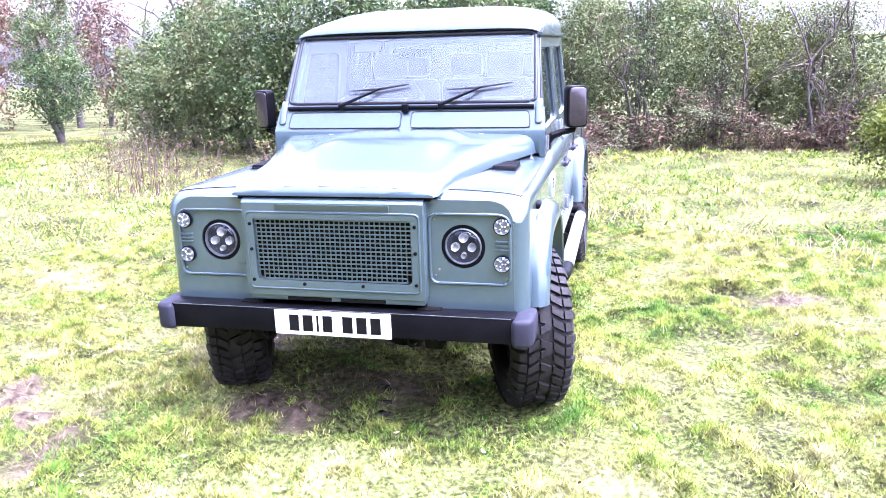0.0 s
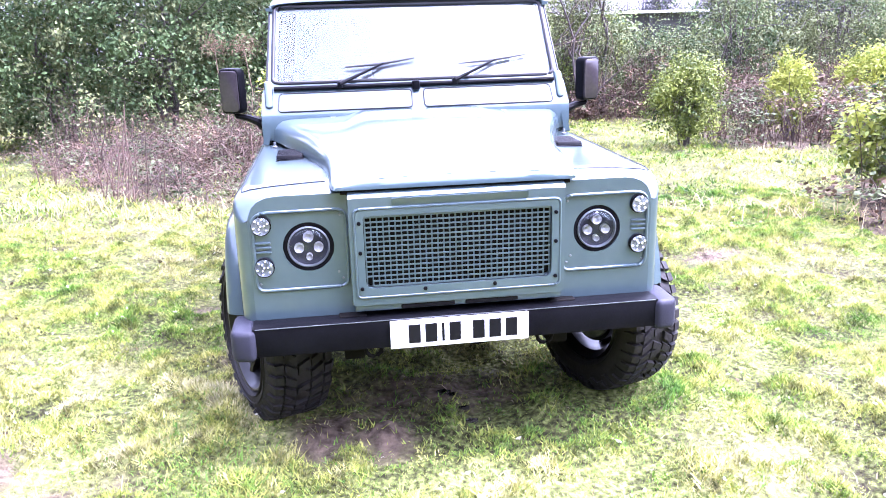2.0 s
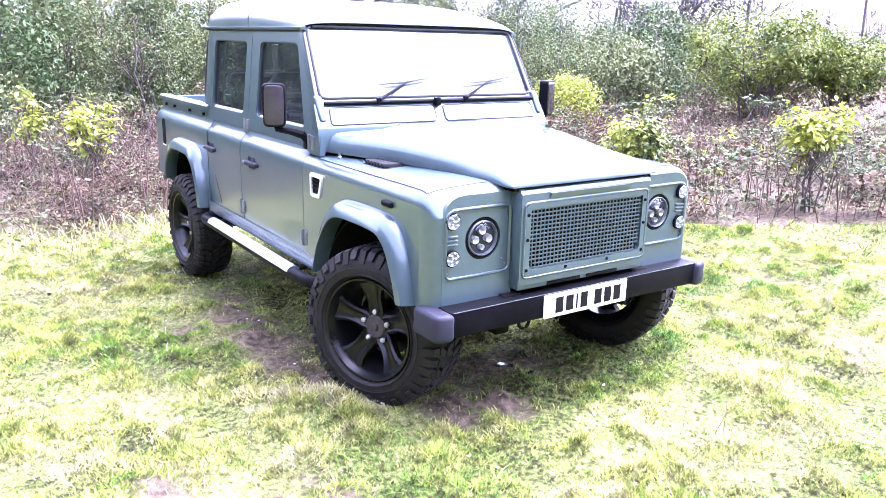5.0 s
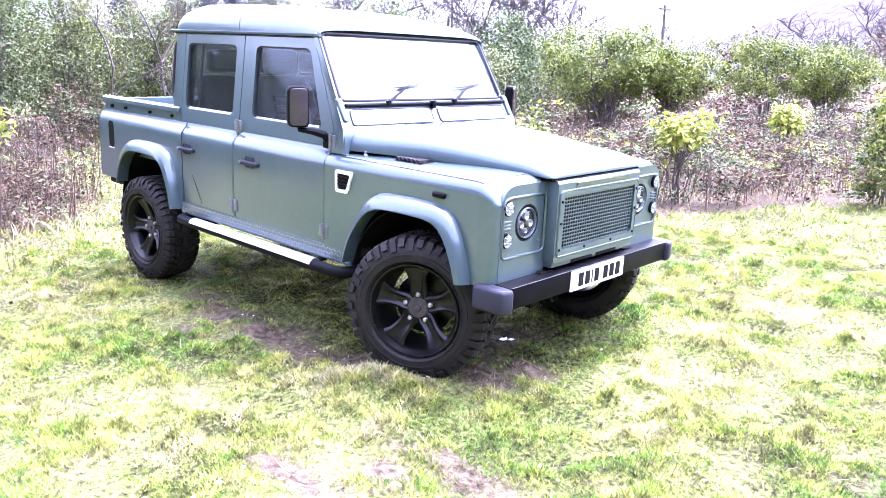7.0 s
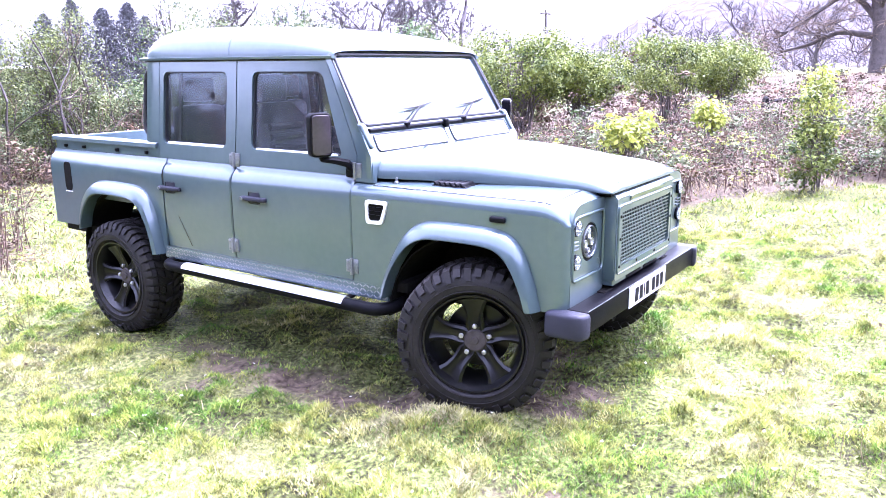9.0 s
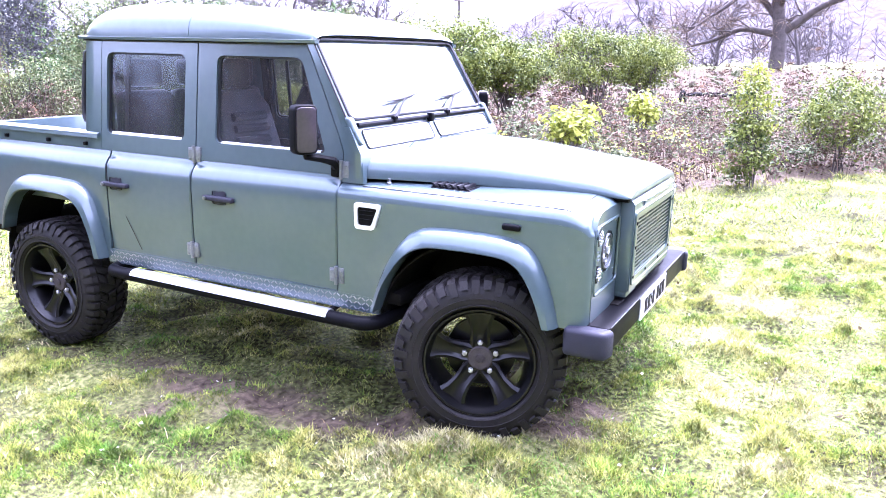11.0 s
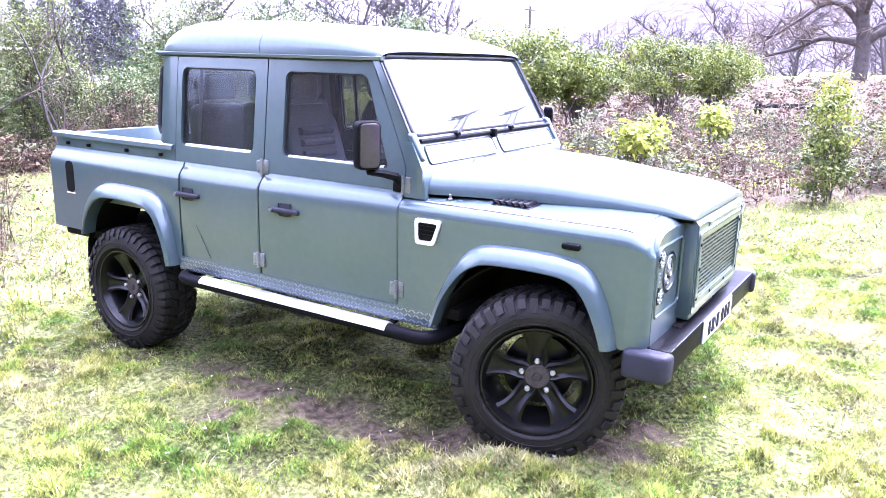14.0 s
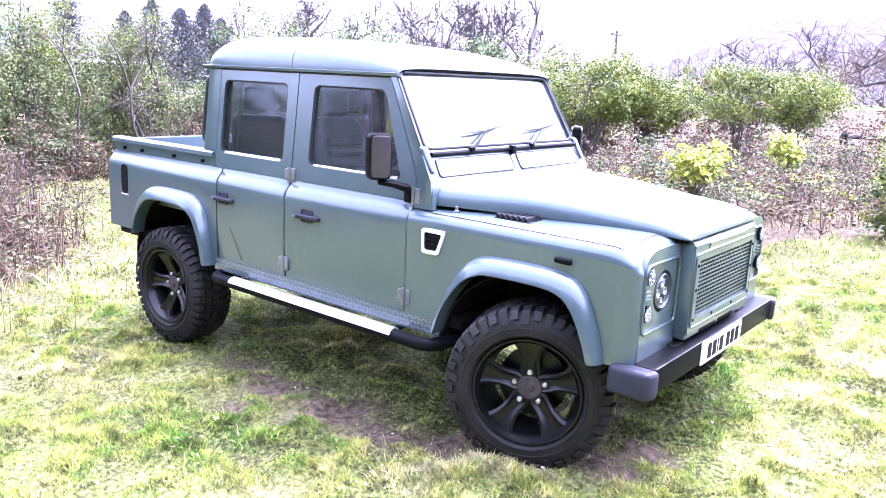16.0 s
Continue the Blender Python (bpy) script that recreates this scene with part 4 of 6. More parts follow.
for x0, x1 in ((-0.380, 0.010), (0.190, 0.585)):
    a, b = Vector((x0, 1.262, 1.374)), Vector((x0 + 0.22, 1.336, 1.462))
    ar = tube([a, a + (b - a) * 0.35, b], [0.012, 0.008, 0.005], 8)
    add_box(ar, (x0 - 0.013, 1.256, 1.352), (x0 + 0.014, 1.284, 1.384), 0.007)
    w = part("wiper_arm", ar, BLACK, frm, "black wiper arm", True)
    bl = tube([Vector((x0 + 0.03, 1.330, 1.450)), b + Vector((-0.02, 0.002, -0.004)), Vector((x1 - 0.010, 1.350, 1.482))], [0.004, 0.008, 0.004], 8)
    part("wiper_blade", bl, SEAL, w, "black wiper blade", True)

# roof
CROWN = [(1.500, 1.768), (1.505, 1.784), (1.518, 1.797), (1.545, 1.812), (1.60, 1.831), (1.70, 1.855), (1.86, 1.884), (2.1, 1.911), (2.6, 1.929), (3.2, 1.928)]


def roof_crown(y):
    for (y0, a), (y1, b) in zip(CROWN, CROWN[1:]):
        if y <= y1:
            return a + (b - a) * (y - y0) / (y1 - y0)
    return CROWN[-1][1]


rows = []
RY = [1.500, 1.505, 1.518, 1.545, 1.60, 1.70, 1.78, 1.9, 2.1, 2.3, 2.5, 2.70, 2.84, 2.92, 2.98, 3.02, 3.05, 3.08, 3.10, 3.105]
for i, y in enumerate(RY):
    t = max(0.0, (y - 2.85) / 0.255)
    drop = math.sqrt(max(0.0, 1 - t ** 2.6))
    top = 1.742 + (roof_crown(y) - 1.742) * drop
    w = 0.703 - 0.03 * t ** 6
    row = []
    for k in range(33):
        a = math.pi * k / 32
        c, sn = math.cos(a), math.sin(a)
        x = w * abs(c) ** 0.42 * (1 if c >= 0 else -1)
        row.append((x, y, 1.735 + (top - 1.735) * sn ** 0.62))
    rows.append(row)
roof = part("roof", shell(rows, 0.010), PAINT, truck, "domed grey-green roof with dew on it", True)
for s in (-1, 1):
    part("drip_rail", loft([[(s * 0.690, y, 1.722), (s * 0.722, y, 1.724), (s * 0.724, y, 1.738), (s * 0.700, y, 1.742)] for y in (1.495, 2.0, 2.6, 3.11)]), PAINT, roof, "", True)
    part("rail_seal", tube([(s * 0.700, 1.51, 1.719), (s * 0.700, 3.09, 1.719)], 0.004, 6), SEAL, roof, "dark line below the gutter", True)
part("roof_seam", tube([(p[0] * 1.0015, 2.3, p[2] + 0.0005) for p in rows[9]], 0.0014, 5), PAINT, roof, "thin seam across the roof", True)
part("rear_gutter", box((-0.70, 3.095, 1.722), (0.70, 3.120, 1.742), 0.004), PAINT, roof, "", True)
part("headlining", shell([[(x, y, 1.715 + 0.08 * (1 - (x / 0.66) ** 4)) for x in (-0.66, -0.5, 0, 0.5, 0.66)] for y in (1.56, 2.2, 2.95)], 0.01), LINING, roof, "grey headlining", True)

# rear of the cab
for s in (-1, 1):
    rows = [[(s * side_x(z), y, z) for y in (2.957, 3.01, 3.06)] + [(s * (side_x(z) - 0.012), 3.095, z), (s * (side_x(z) - 0.06), 3.116, z)] for z in (1.127, 1.3, 1.5, 1.718)]
    cp = part("cab_corner", shell(rows, (-s * 0.02, -0.01, 0)), PAINT, truck, "", True)
    sealp = smooth_line([(3.098, 1.66), (3.116, 1.62), (3.122, 1.46), (3.120, 1.32), (3.098, 1.272)], 4)
    part("corner_window", tube([(s * (side_x(p.y) - 0.022), p.x, p.y) for p in sealp], 0.014, 8), SEAL, cp, "black-sealed corner window", True)
ro = rounded([(-0.70, 1.10), (0.70, 1.10), (0.665, 1.72), (-0.665, 1.72)], 0.03)
ri = rounded([(-0.64, 1.26), (0.64, 1.26), (0.61, 1.69), (-0.61, 1.69)], 0.06)
rw = part("cab_rear_wall", ring_slab(ro, ri, lambda x, z: (x, 3.098, z), (0, 0.018, 0)), PAINT, truck, "", True)
g = part("rear_window", slab(ri, lambda x, z: (x, 3.104, z), (0, 0.004, 0)), PANE, rw, "clear rear window", True)
g.visible_shadow = False
part("rear_bulkhead", box((-0.75, 3.07, 0.60), (0.75, 3.095, 1.13)), PAINT, truck, "", True)

# load bed
for s in (-1, 1):
    arch = halves(ARCH_R_OUT, ARCH_R_IN)
    low = [(2.878, 0.575), (2.895, 0.575)] + [(p.x, p.y) for p in arch] + [(3.80, 0.60), (3.95, 0.60), (4.135, 0.60)]
    zs = [0.0, 0.25, 0.5, 0.75, 1.0]
    rows = [[(s * 0.808, y, z + (1.03 - z) * t) for y, z in low] for t in zs]
    ends = [[(s * side_x(z), y, z) for y, _ in low] for z in LOWZ if z > 1.035]
    bs = part("bed_side", shell(rows + ends, (-s * 0.012, 0, 0)), PAINT, truck, "", True)
    part("wheel_arch", flare(s, ARCH_R_OUT, ARCH_R_IN), PAINT, bs, "", True)
    up = part("upper_bed_side", slab([(2.957, 1.127), (4.130, 1.127), (4.130, 1.205), (2.957, 1.205)], on_side(s, 0.006), (-s * 0.018, 0, 0)), PAINT, bs, "", True)
    part("bed_rail", loft([[(s * 0.690, y, 1.198), (s * 0.758, y, 1.198), (s * 0.766, y, 1.186), (s * 0.772, y, 1.188), (s * 0.768, y, 1.212), (s * 0.755, y, 1.220), (s * 0.690, y, 1.220)] for y in (2.965, 3.3, 3.8, 4.145)]), PAINT, bs, "", True)
    part("inner_bed_wall", box((min(s * 0.69, s * 0.70), 3.08, 0.80), (max(s * 0.69, s * 0.70), 4.12, 1.20)), PAINT, bs, "", True)
    for y in (3.08, 3.40, 3.78, 4.0):
        part("rope_cleat", box((min(s * 0.745, s * 0.768), y - 0.012, 1.140), (max(s * 0.745, s * 0.768), y + 0.012, 1.162), 0.005), BLACK, bs, "small black rope cleat", True)
    fr = rounded([(3.885, 0.842), (3.968, 0.842), (3.968, 1.045), (3.885, 1.045)], 0.04)
    fu = part("fuel_recess", slab(fr, lambda y, z: (s * 0.8105, y, z), (-s * 0.004, 0, 0)), DARK, bs, "dark fuel-filler slot", True)
    part("filler_sill", box((min(s * 0.808, s * 0.814), 3.885, 0.834), (max(s * 0.808, s * 0.814), 3.97, 0.842), 0.002, 1), SILVER, fu, "pale lower edge", True)
    rows = [[(s * x, 3.36 + 0.47 * math.cos(a), 0.42 + 0.47 * math.sin(a)) for a in [math.pi * k / 14 for k in range(15)]] for x in (0.45, 0.795)]
    part("wheel_housing", shell(rows, 0.01), DARK, bs, "black wheel housing", True)
    part("rear_corner_lamp", box((min(s * 0.70, s * 0.775), 4.13, 0.80), (max(s * 0.70, s * 0.775), 4.15, 0.95), 0.01), BLACK, bs, "dark tail lamp", True)
part("bed_floor", box((-0.75, 3.07, 0.80), (0.75, 4.13, 0.83)), PAINT, truck, "", True)
part("tailgate", box((-0.745, 4.105, 0.62), (0.745, 4.135, 1.205), 0.008), PAINT, truck, "", True)
part("bed_front_rail", box((-0.70, 3.08, 1.19), (0.70, 3.12, 1.215), 0.006), PAINT, truck, "", True)
part("tailgate_chain", tube(smooth_line([(-0.685, 4.09, 1.20), (-0.66, 4.02, 1.15), (-0.69, 3.93, 1.19)], 5), 0.006, 6), STEEL, truck, "steel tailgate chain", True)

# side steps
for s in (-1, 1):
    path = smooth_line([(s * 0.62, 1.06, 0.475), (s * 0.78, 1.075, 0.468), (s * 0.865, 1.13, 0.465), (s * 0.882, 1.25, 0.468)], 5) + [Vector((s * 0.882, y, 0.468 + 0.004 * (y - 1.25))) for y in (1.5, 2.0, 2.5, 2.66)] + smooth_line([(s * 0.882, 2.72, 0.474), (s * 0.865, 2.80, 0.474), (s * 0.78, 2.84, 0.474), (s * 0.62, 2.85, 0.474)], 5)
    stp = part("side_step", tube(path, 0.034, 14), BLACK, truck, "black tubular side step", True)
    tr = loft([[(s * 0.842, y, 0.490 + d), (s * 0.862, y, 0.5055 + d), (s * 0.886, y, 0.5065 + d), (s * 0.908, y, 0.496 + d), (s * 0.918, y, 0.478 + d), (s * 0.912, y, 0.472 + d), (s * 0.848, y, 0.482 + d)] for y, d in ((1.32, 0.0), (2.0, 0.003), (2.62, 0.006))])
    tp = part("tread_plate", tr, ALU, stp, "bare aluminium tread strip", True)
    for y in (1.35, 2.6):
        part("step_bracket", tube([(s * 0.86, y, 0.475), (s * 0.60, y, 0.52)], 0.016, 8), DARK, stp, "black bracket", True)

# mirrors
for s, my in ((-1, 1.425), (1, 1.385)):
    mx = s * 0.912
    body = rounded([(mx - s * 0.0585, 1.235), (mx + s * 0.0585, 1.235), (mx + s * 0.0585, 1.458), (mx - s * 0.0585, 1.458)], 0.030, 5)
    toe = Matrix.Translation((mx, my, 0)) @ Matrix.Rotation(radians(s * 26), 4, "Z") @ Matrix.Translation((-mx, 0, 0))
    shrink = lambda k: [((p.x - mx) * k + mx, (p.y - 1.347) * (1 - (1 - k) * 0.6) + 1.347) for p in body]
    rings = [[(x, y, z) for x, z in shrink(k)] for y, k in ((-0.029, 0.92), (-0.026, 0.97), (-0.018, 0.995), (0.012, 1.0), (0.026, 0.98))]
    mr = part("door_mirror", move(loft(rings), toe), BLACK, truck, "black plastic door mirror", True)
    back = [[(x, y, z) for x, z in shrink(k)] for y, k in ((-0.0345, 0.80), (-0.0325, 0.84), (-0.026, 0.86))]
    part("mirror_back", move(loft(back), toe), HOUSING, mr, "glossy brown-black housing back", True)
    part("mirror_glass", move(slab(shrink(0.9), lambda x, z: (x, 0.0265, z), (0, 0.002, 0)), toe), MIRROR, mr, "mirror glass", True)
    arm = tube([(s * 0.768, 1.352, 1.168), (s * 0.790, 1.350, 1.196), (s * 0.84, (1.352 + my) / 2, 1.212), (mx - s * 0.01, my, 1.222), (mx, my, 1.245)], [0.022, 0.022, 0.018, 0.014, 0.013], 8)
    add_box(arm, (s * 0.768 - 0.014, 1.330, 1.12), (s * 0.768 + 0.014, 1.376, 1.20), 0.008)
    part("mirror_arm", arm, BLACK, mr, "black mirror arm", True)

# cabin
for sx_ in (-0.39, 0.39):
    st = part("front_seat", box((sx_ - 0.24, 1.78, 0.86), (sx_ + 0.24, 2.24, 0.99), 0.04, 3), LEATHER, truck, "black leather front seat", True)
    bk = loft([[(p.x, p.y, z) for p in rounded([(sx_ - w, y0), (sx_ + w, y0), (sx_ + w, y0 + d), (sx_ - w, y0 + d)], 0.04, 3)] for z, w, y0, d in ((0.95, 0.23, 2.12, 0.12), (1.15, 0.245, 2.16, 0.13), (1.38, 0.22, 2.22, 0.11), (1.47, 0.15, 2.25, 0.08))])
    part("seat_back", bk, LEATHER, st, "", True)
    for k in range(6):
        part("seat_flute", tube([(sx_ - 0.13, 2.135 + k * 0.012, 1.02 + k * 0.062), (sx_, 2.128 + k * 0.012, 1.02 + k * 0.062), (sx_ + 0.13, 2.135 + k * 0.012, 1.02 + k * 0.062)], 0.022, 8), LEATHER2, st, "grey fluted leather", True)
    part("headrest", box((sx_ - 0.12, 2.26, 1.47), (sx_ + 0.12, 2.36, 1.64), 0.04, 3), LEATHER, st, "", True)
rs = part("rear_seat", box((-0.62, 2.62, 0.90), (0.62, 2.98, 1.02), 0.04, 3), LEATHER, truck, "black rear bench", True)
for x in (-0.40, 0.0, 0.40):
    part("bench_back", box((x - 0.19, 2.92, 0.98), (x + 0.19, 3.04, 1.44), 0.05, 3), LEATHER, rs, "", True)
    part("headrest", box((x - 0.12, 2.93, 1.46), (x + 0.12, 3.03, 1.62), 0.035, 3), LEATHER, rs, "", True)
part("dashboard", loft([[(-0.72, y, z), (0.72, y, z)] + [(0.72, y, 0.9), (-0.72, y, 0.9)] for y, z in ((1.28, 1.31), (1.40, 1.32), (1.52, 1.27), (1.56, 1.15))]), LEATHER, truck, "black dashboard", True)
swm = Matrix.Translation((-0.39, 1.66, 1.24)) @ Matrix.Rotation(radians(-58), 4, "X")
sw = tube([(0.19 * math.cos(a), 0.19 * math.sin(a), 0) for a in [k * math.pi / 14 for k in range(28)]], 0.015, 8, True)
for a in (0.2, 2.94, 4.71):
    tube([(0, 0, -0.02), (0.19 * math.cos(a), 0.19 * math.sin(a), 0)], 0.014, 6, bm=sw)
part("steering_wheel", move(sw, swm), LEATHER, truck, "black steering wheel", True)
part("interior_mirror", box((-0.10, 1.50, 1.62), (0.10, 1.52, 1.68), 0.01), BLACK, truck, "black interior mirror", True)

# chassis
for s in (-1, 1):
    part("chassis_rail", box((min(s * 0.36, s * 0.44), 0.12, 0.42), (max(s * 0.36, s * 0.44), 4.1, 0.54), 0.01), DARK, truck, "black chassis rail", True)
for y in (0.60, 3.374):
    part("axle", tube([(-0.66, y, 0.39), (-0.2, y, 0.39), (0.2, y, 0.39), (0.66, y, 0.39)], [0.05, 0.05, 0.05, 0.05], 12), DARK, truck, "black axle")
part("differential", move(lathe([(0.0, -0.10), (0.12, -0.08), (0.14, 0), (0.12, 0.08), (0.0, 0.10)], 20), Matrix.Translation((0.15, 0.60, 0.39)) @ Matrix.Rotation(radians(90), 4, "Z")), DARK, truck, "black differential")
part("steering_rod", tube([(-0.62, 0.40, 0.40), (0.62, 0.40, 0.40)], 0.018, 8), STEEL, truck, "scuffed steering rod")
part("mud_flap", box((-0.74, 3.86, 0.36), (-0.52, 3.872, 0.60), 0.003), DARK, truck, "black mud flap")
part("exhaust_pipe", tube(smooth_line([(-0.60, 3.70, 0.52), (-0.66, 3.80, 0.50), (-0.70, 3.95, 0.46)], 4), 0.028, 10), STEEL, truck, "dull exhaust pipe")

# wheels: local x is the outward axis
R_TYRE, W_TYRE = 0.384, 0.275
h = W_TYRE / 2
tyre_prof = [(0.232, h - 0.055), (0.244, h - 0.024), (0.262, h - 0.004), (0.290, h + 0.002), (0.322, h - 0.006), (0.346, h - 0.020), (0.362, h - 0.042), (0.368, h * 0.4), (0.368, -h * 0.4), (0.362, -h + 0.042), (0.346, -h + 0.020), (0.322, -h + 0.006), (0.290, -h - 0.002), (0.262, -h + 0.004), (0.244, -h + 0.024), (0.232, -h + 0.055)]
tyre_me = finish(lathe(tyre_prof, 72, caps=False), "tyre", RUBBER)
tb = bmesh.new()
rng = random.Random(5)
NB = 44
for k in range(NB):
    for row, (x0, x1, w, sh) in enumerate(((0.086, 0.136, 0.66, 0.0), (0.032, 0.079, 0.72, 0.45), (-0.024, 0.024, 0.70, 0.10), (-0.079, -0.032, 0.72, 0.55), (-0.136, -0.086, 0.66, 0.25))):
        a0 = 2 * math.pi * (k + sh) / NB
        da = 2 * math.pi / NB * w
        skew = (0.0, 0.75, -0.6 if k % 2 else 0.6, -0.75, 0.0)[row] * da
        if row in (0, 4):
            edge = 1 if row == 0 else -1
            ins, outx = (x0, x1) if row == 0 else (x1, x0)
            grow = 0.016 if k % 2 else -0.006
            lowp = [(0.364, ins), (0.360, outx - edge * 0.022), (0.330 - grow, outx - edge * 0.008)]
            hip = [(R_TYRE, ins), (R_TYRE - 0.009, outx - edge * 0.018), (0.334 - grow, outx + edge * 0.005)]
            rings = []
            for t, sq in ((0, 0.9), (1, 0.9)):
                a = a0 + da * t
                rings.append([Vector((x, r * math.cos(a), r * math.sin(a))) for r, x in lowp] + [Vector((x, r * math.cos(a), r * math.sin(a))) for r, x in reversed(hip)])
            loft(rings, True, True, tb)
        else:
            rings = []
            for r, sq in ((0.364, 0.0), (R_TYRE, 0.08)):
                q = [(x0, a0 + sq * da), (x1, a0 + sq * da + skew), (x1, a0 + da * (1 - sq) + skew), (x0, a0 + da * (1 - sq))]
                rings.append([Vector((x, r * math.cos(a), r * math.sin(a))) for x, a in q])
            loft(rings, True, True, tb)
for k in range(2):                                     # raised ribs on the wall
    r = 0.262 + k * 0.03
    lathe([(r, h - 0.006), (r + 0.002, h + 0.0055), (r + 0.005, h + 0.0055), (r + 0.007, h - 0.006)], 72, tb, False)
tread_me = finish(tb, "tread", RUBBER, 0.4)
rim_prof = [(0.240, h - 0.030), (0.248, h - 0.014), (0.244, h - 0.007), (0.236, h - 0.009), (0.229, h - 0.024), (0.222, h - 0.034), (0.214, h - 0.055), (0.205, h - 0.10), (0.200, -h + 0.06), (0.230, -h + 0.02), (0.240, -h + 0.03)]
rim_me = finish(lathe(rim_prof, 64, caps=False), "rim", RIM)
rings = []
for r, w, x, t in ((0.030, 0.036, 0.055, 0.05), (0.075, 0.046, 0.058, 0.05), (0.105, 0.042, 0.062, 0.045), (0.140, 0.042, 0.072, 0.04), (0.182, 0.054, 0.086, 0.035), (0.222, 0.080, 0.096, 0.03)):
    rings.append([(x, -w, r), (x + 0.006, -w * 0.72, r), (x - 0.006, -w * 0.35, r), (x - 0.008, 0, r), (x - 0.006, w * 0.35, r), (x + 0.006, w * 0.72, r), (x, w, r), (x - t, w * 0.85, r), (x - t, -w * 0.85, r)])
spoke_me = finish(loft([[Vector(p) for p in r] for r in rings]), "spoke", RIM, 0.5)
hub_me = finish(lathe([(0.0, -0.06), (0.16, -0.06), (0.16, -0.03), (0.075, -0.02), (0.080, 0.045), (0.072, 0.056), (0.055, 0.058), (0.0, 0.058)], 40), "wheel", RIM)
cap_me = finish(lathe([(0.0, 0.05), (0.056, 0.05), (0.056, 0.062), (0.050, 0.068), (0.020, 0.068), (0.017, 0.074), (0.0, 0.075)], 28), "hub_cap", HUBDUST)
nut_me = finish(lathe([(0.0, 0.0), (0.0125, 0.0), (0.0125, 0.013), (0.0095, 0.016), (0.0, 0.017)], 6), "wheel_nut", NUT)
disc_me = finish(lathe([(0.0, -0.075), (0.145, -0.075), (0.145, -0.058), (0.0, -0.058)], 32), "brake_disc", STEEL)
for name, x, y, turn, spin in (("front", -0.743, 0.600, 22, 0), ("front", 0.743, 0.600, 20, 40), ("rear", -0.743, 3.374, 0, 16), ("rear", 0.743, 3.374, 0, 5)):
    base = Matrix.Translation((x, y, 0.388)) @ Matrix.Rotation(radians(turn), 4, "Z") @ (Matrix.Rotation(math.pi, 4, "Z") if x < 0 else Matrix.Identity(4)) @ Matrix.Rotation(radians(spin), 4, "X")
    wh = part("wheel", hub_me, None, truck, "gloss black five-spoke alloy wheel", m=base)
    part("tyre", tyre_me, None, wh, "chunky mud-terrain tyre with brown dirt")
    part("tread", tread_me, None, wh, "worn tread blocks")
    part("rim", rim_me, None, wh)
    part("hub_cap", cap_me, None, wh, "dusty dark hub cap")
    part("brake_disc", disc_me, None, wh, "dull steel disc")
    for k in range(5):
        turnk = Matrix.Rotation(2 * math.pi * k / 5, 4, "X")
        part("spoke", spoke_me, None, wh, m=turnk)
        part("wheel_nut", nut_me, None, wh, "bright wheel nut", m=turnk @ Matrix.Translation((0.056, 0, 0.072)))


# ---- ground ----
def noise2(x, y, s, seed=0.0):
    return noise.noise(Vector((x * s, y * s, seed)))


def value_noise(x, y, s, seed):
    """Smooth random field over the plan, vectorised."""
    r = np.random.RandomState(seed)
    t = r.rand(64, 64)
    u, v = x * s + 100, y * s + 100
    i, j = np.floor(u).astype(int), np.floor(v).astype(int)
    a, b = u - i, v - j
    a, b = a * a * (3 - 2 * a), b * b * (3 - 2 * b)
    g = lambda p, q: t[p % 64, q % 64]
    return (g(i, j) * (1 - a) + g(i + 1, j) * a) * (1 - b) + (g(i, j + 1) * (1 - a) + g(i + 1, j + 1) * a) * b


# outlines of the bramble patches
PATCHES = [
    [(-4.6, 8.8), (-3.6, 7.4), (-2.7, 6.1), (-1.5, 5.6), (-0.5, 5.9), (0.6, 7.2), (0.6, 10.6), (-2, 10.6), (-4.8, 10.2)],
    [(-6.2, 6.2), (-5.0, 6.0), (-4.4, 7.0), (-4.9, 8.4), (-7.2, 10.4), (-8.2, 10.2)],
    [(0.3, 12.3), (3.0, 12.6), (7.0, 12.4), (9.5, 11.0), (9.5, 13.0), (0.3, 13.2)],
    [(3.7, 2.9), (4.6, 2.1), (6.0, 1.55), (7.6, 0.5), (10.0, -1.3), (16, -3.5), (18, 3), (12, 5.8), (8.5, 6.5), (5.2, 5.0)],
    [(5.2, 7.6), (9, 7.0), (12, 6.0), (12, 10), (8, 10.5), (5.4, 9.8)],
    [(12.5, 10.0), (13.2, 5.6), (18.0, 3.9), (20.9, 4.2), (21.5, 1.0), (21.5, -6.0), (36, -9.0), (38, 12.0), (24, 14.0)],
]


def inside(poly, x, y):
    c = np.zeros(np.shape(x), dtype=bool)
    for (x0, y0), (x1, y1) in zip(poly, poly[1:] + poly[:1]):
        hit = ((y0 > y) != (y1 > y)) & (x < (x1 - x0) * (y - y0) / (y1 - y0 + 1e-12) + x0)
        c ^= hit
    return c


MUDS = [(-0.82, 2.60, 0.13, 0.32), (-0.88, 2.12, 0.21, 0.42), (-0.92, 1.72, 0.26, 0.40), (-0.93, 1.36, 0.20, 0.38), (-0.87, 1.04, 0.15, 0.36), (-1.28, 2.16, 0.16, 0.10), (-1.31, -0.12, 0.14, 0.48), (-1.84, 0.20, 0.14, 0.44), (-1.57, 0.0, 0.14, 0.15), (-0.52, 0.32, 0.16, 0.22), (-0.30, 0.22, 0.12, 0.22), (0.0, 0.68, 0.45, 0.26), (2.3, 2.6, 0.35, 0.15)]


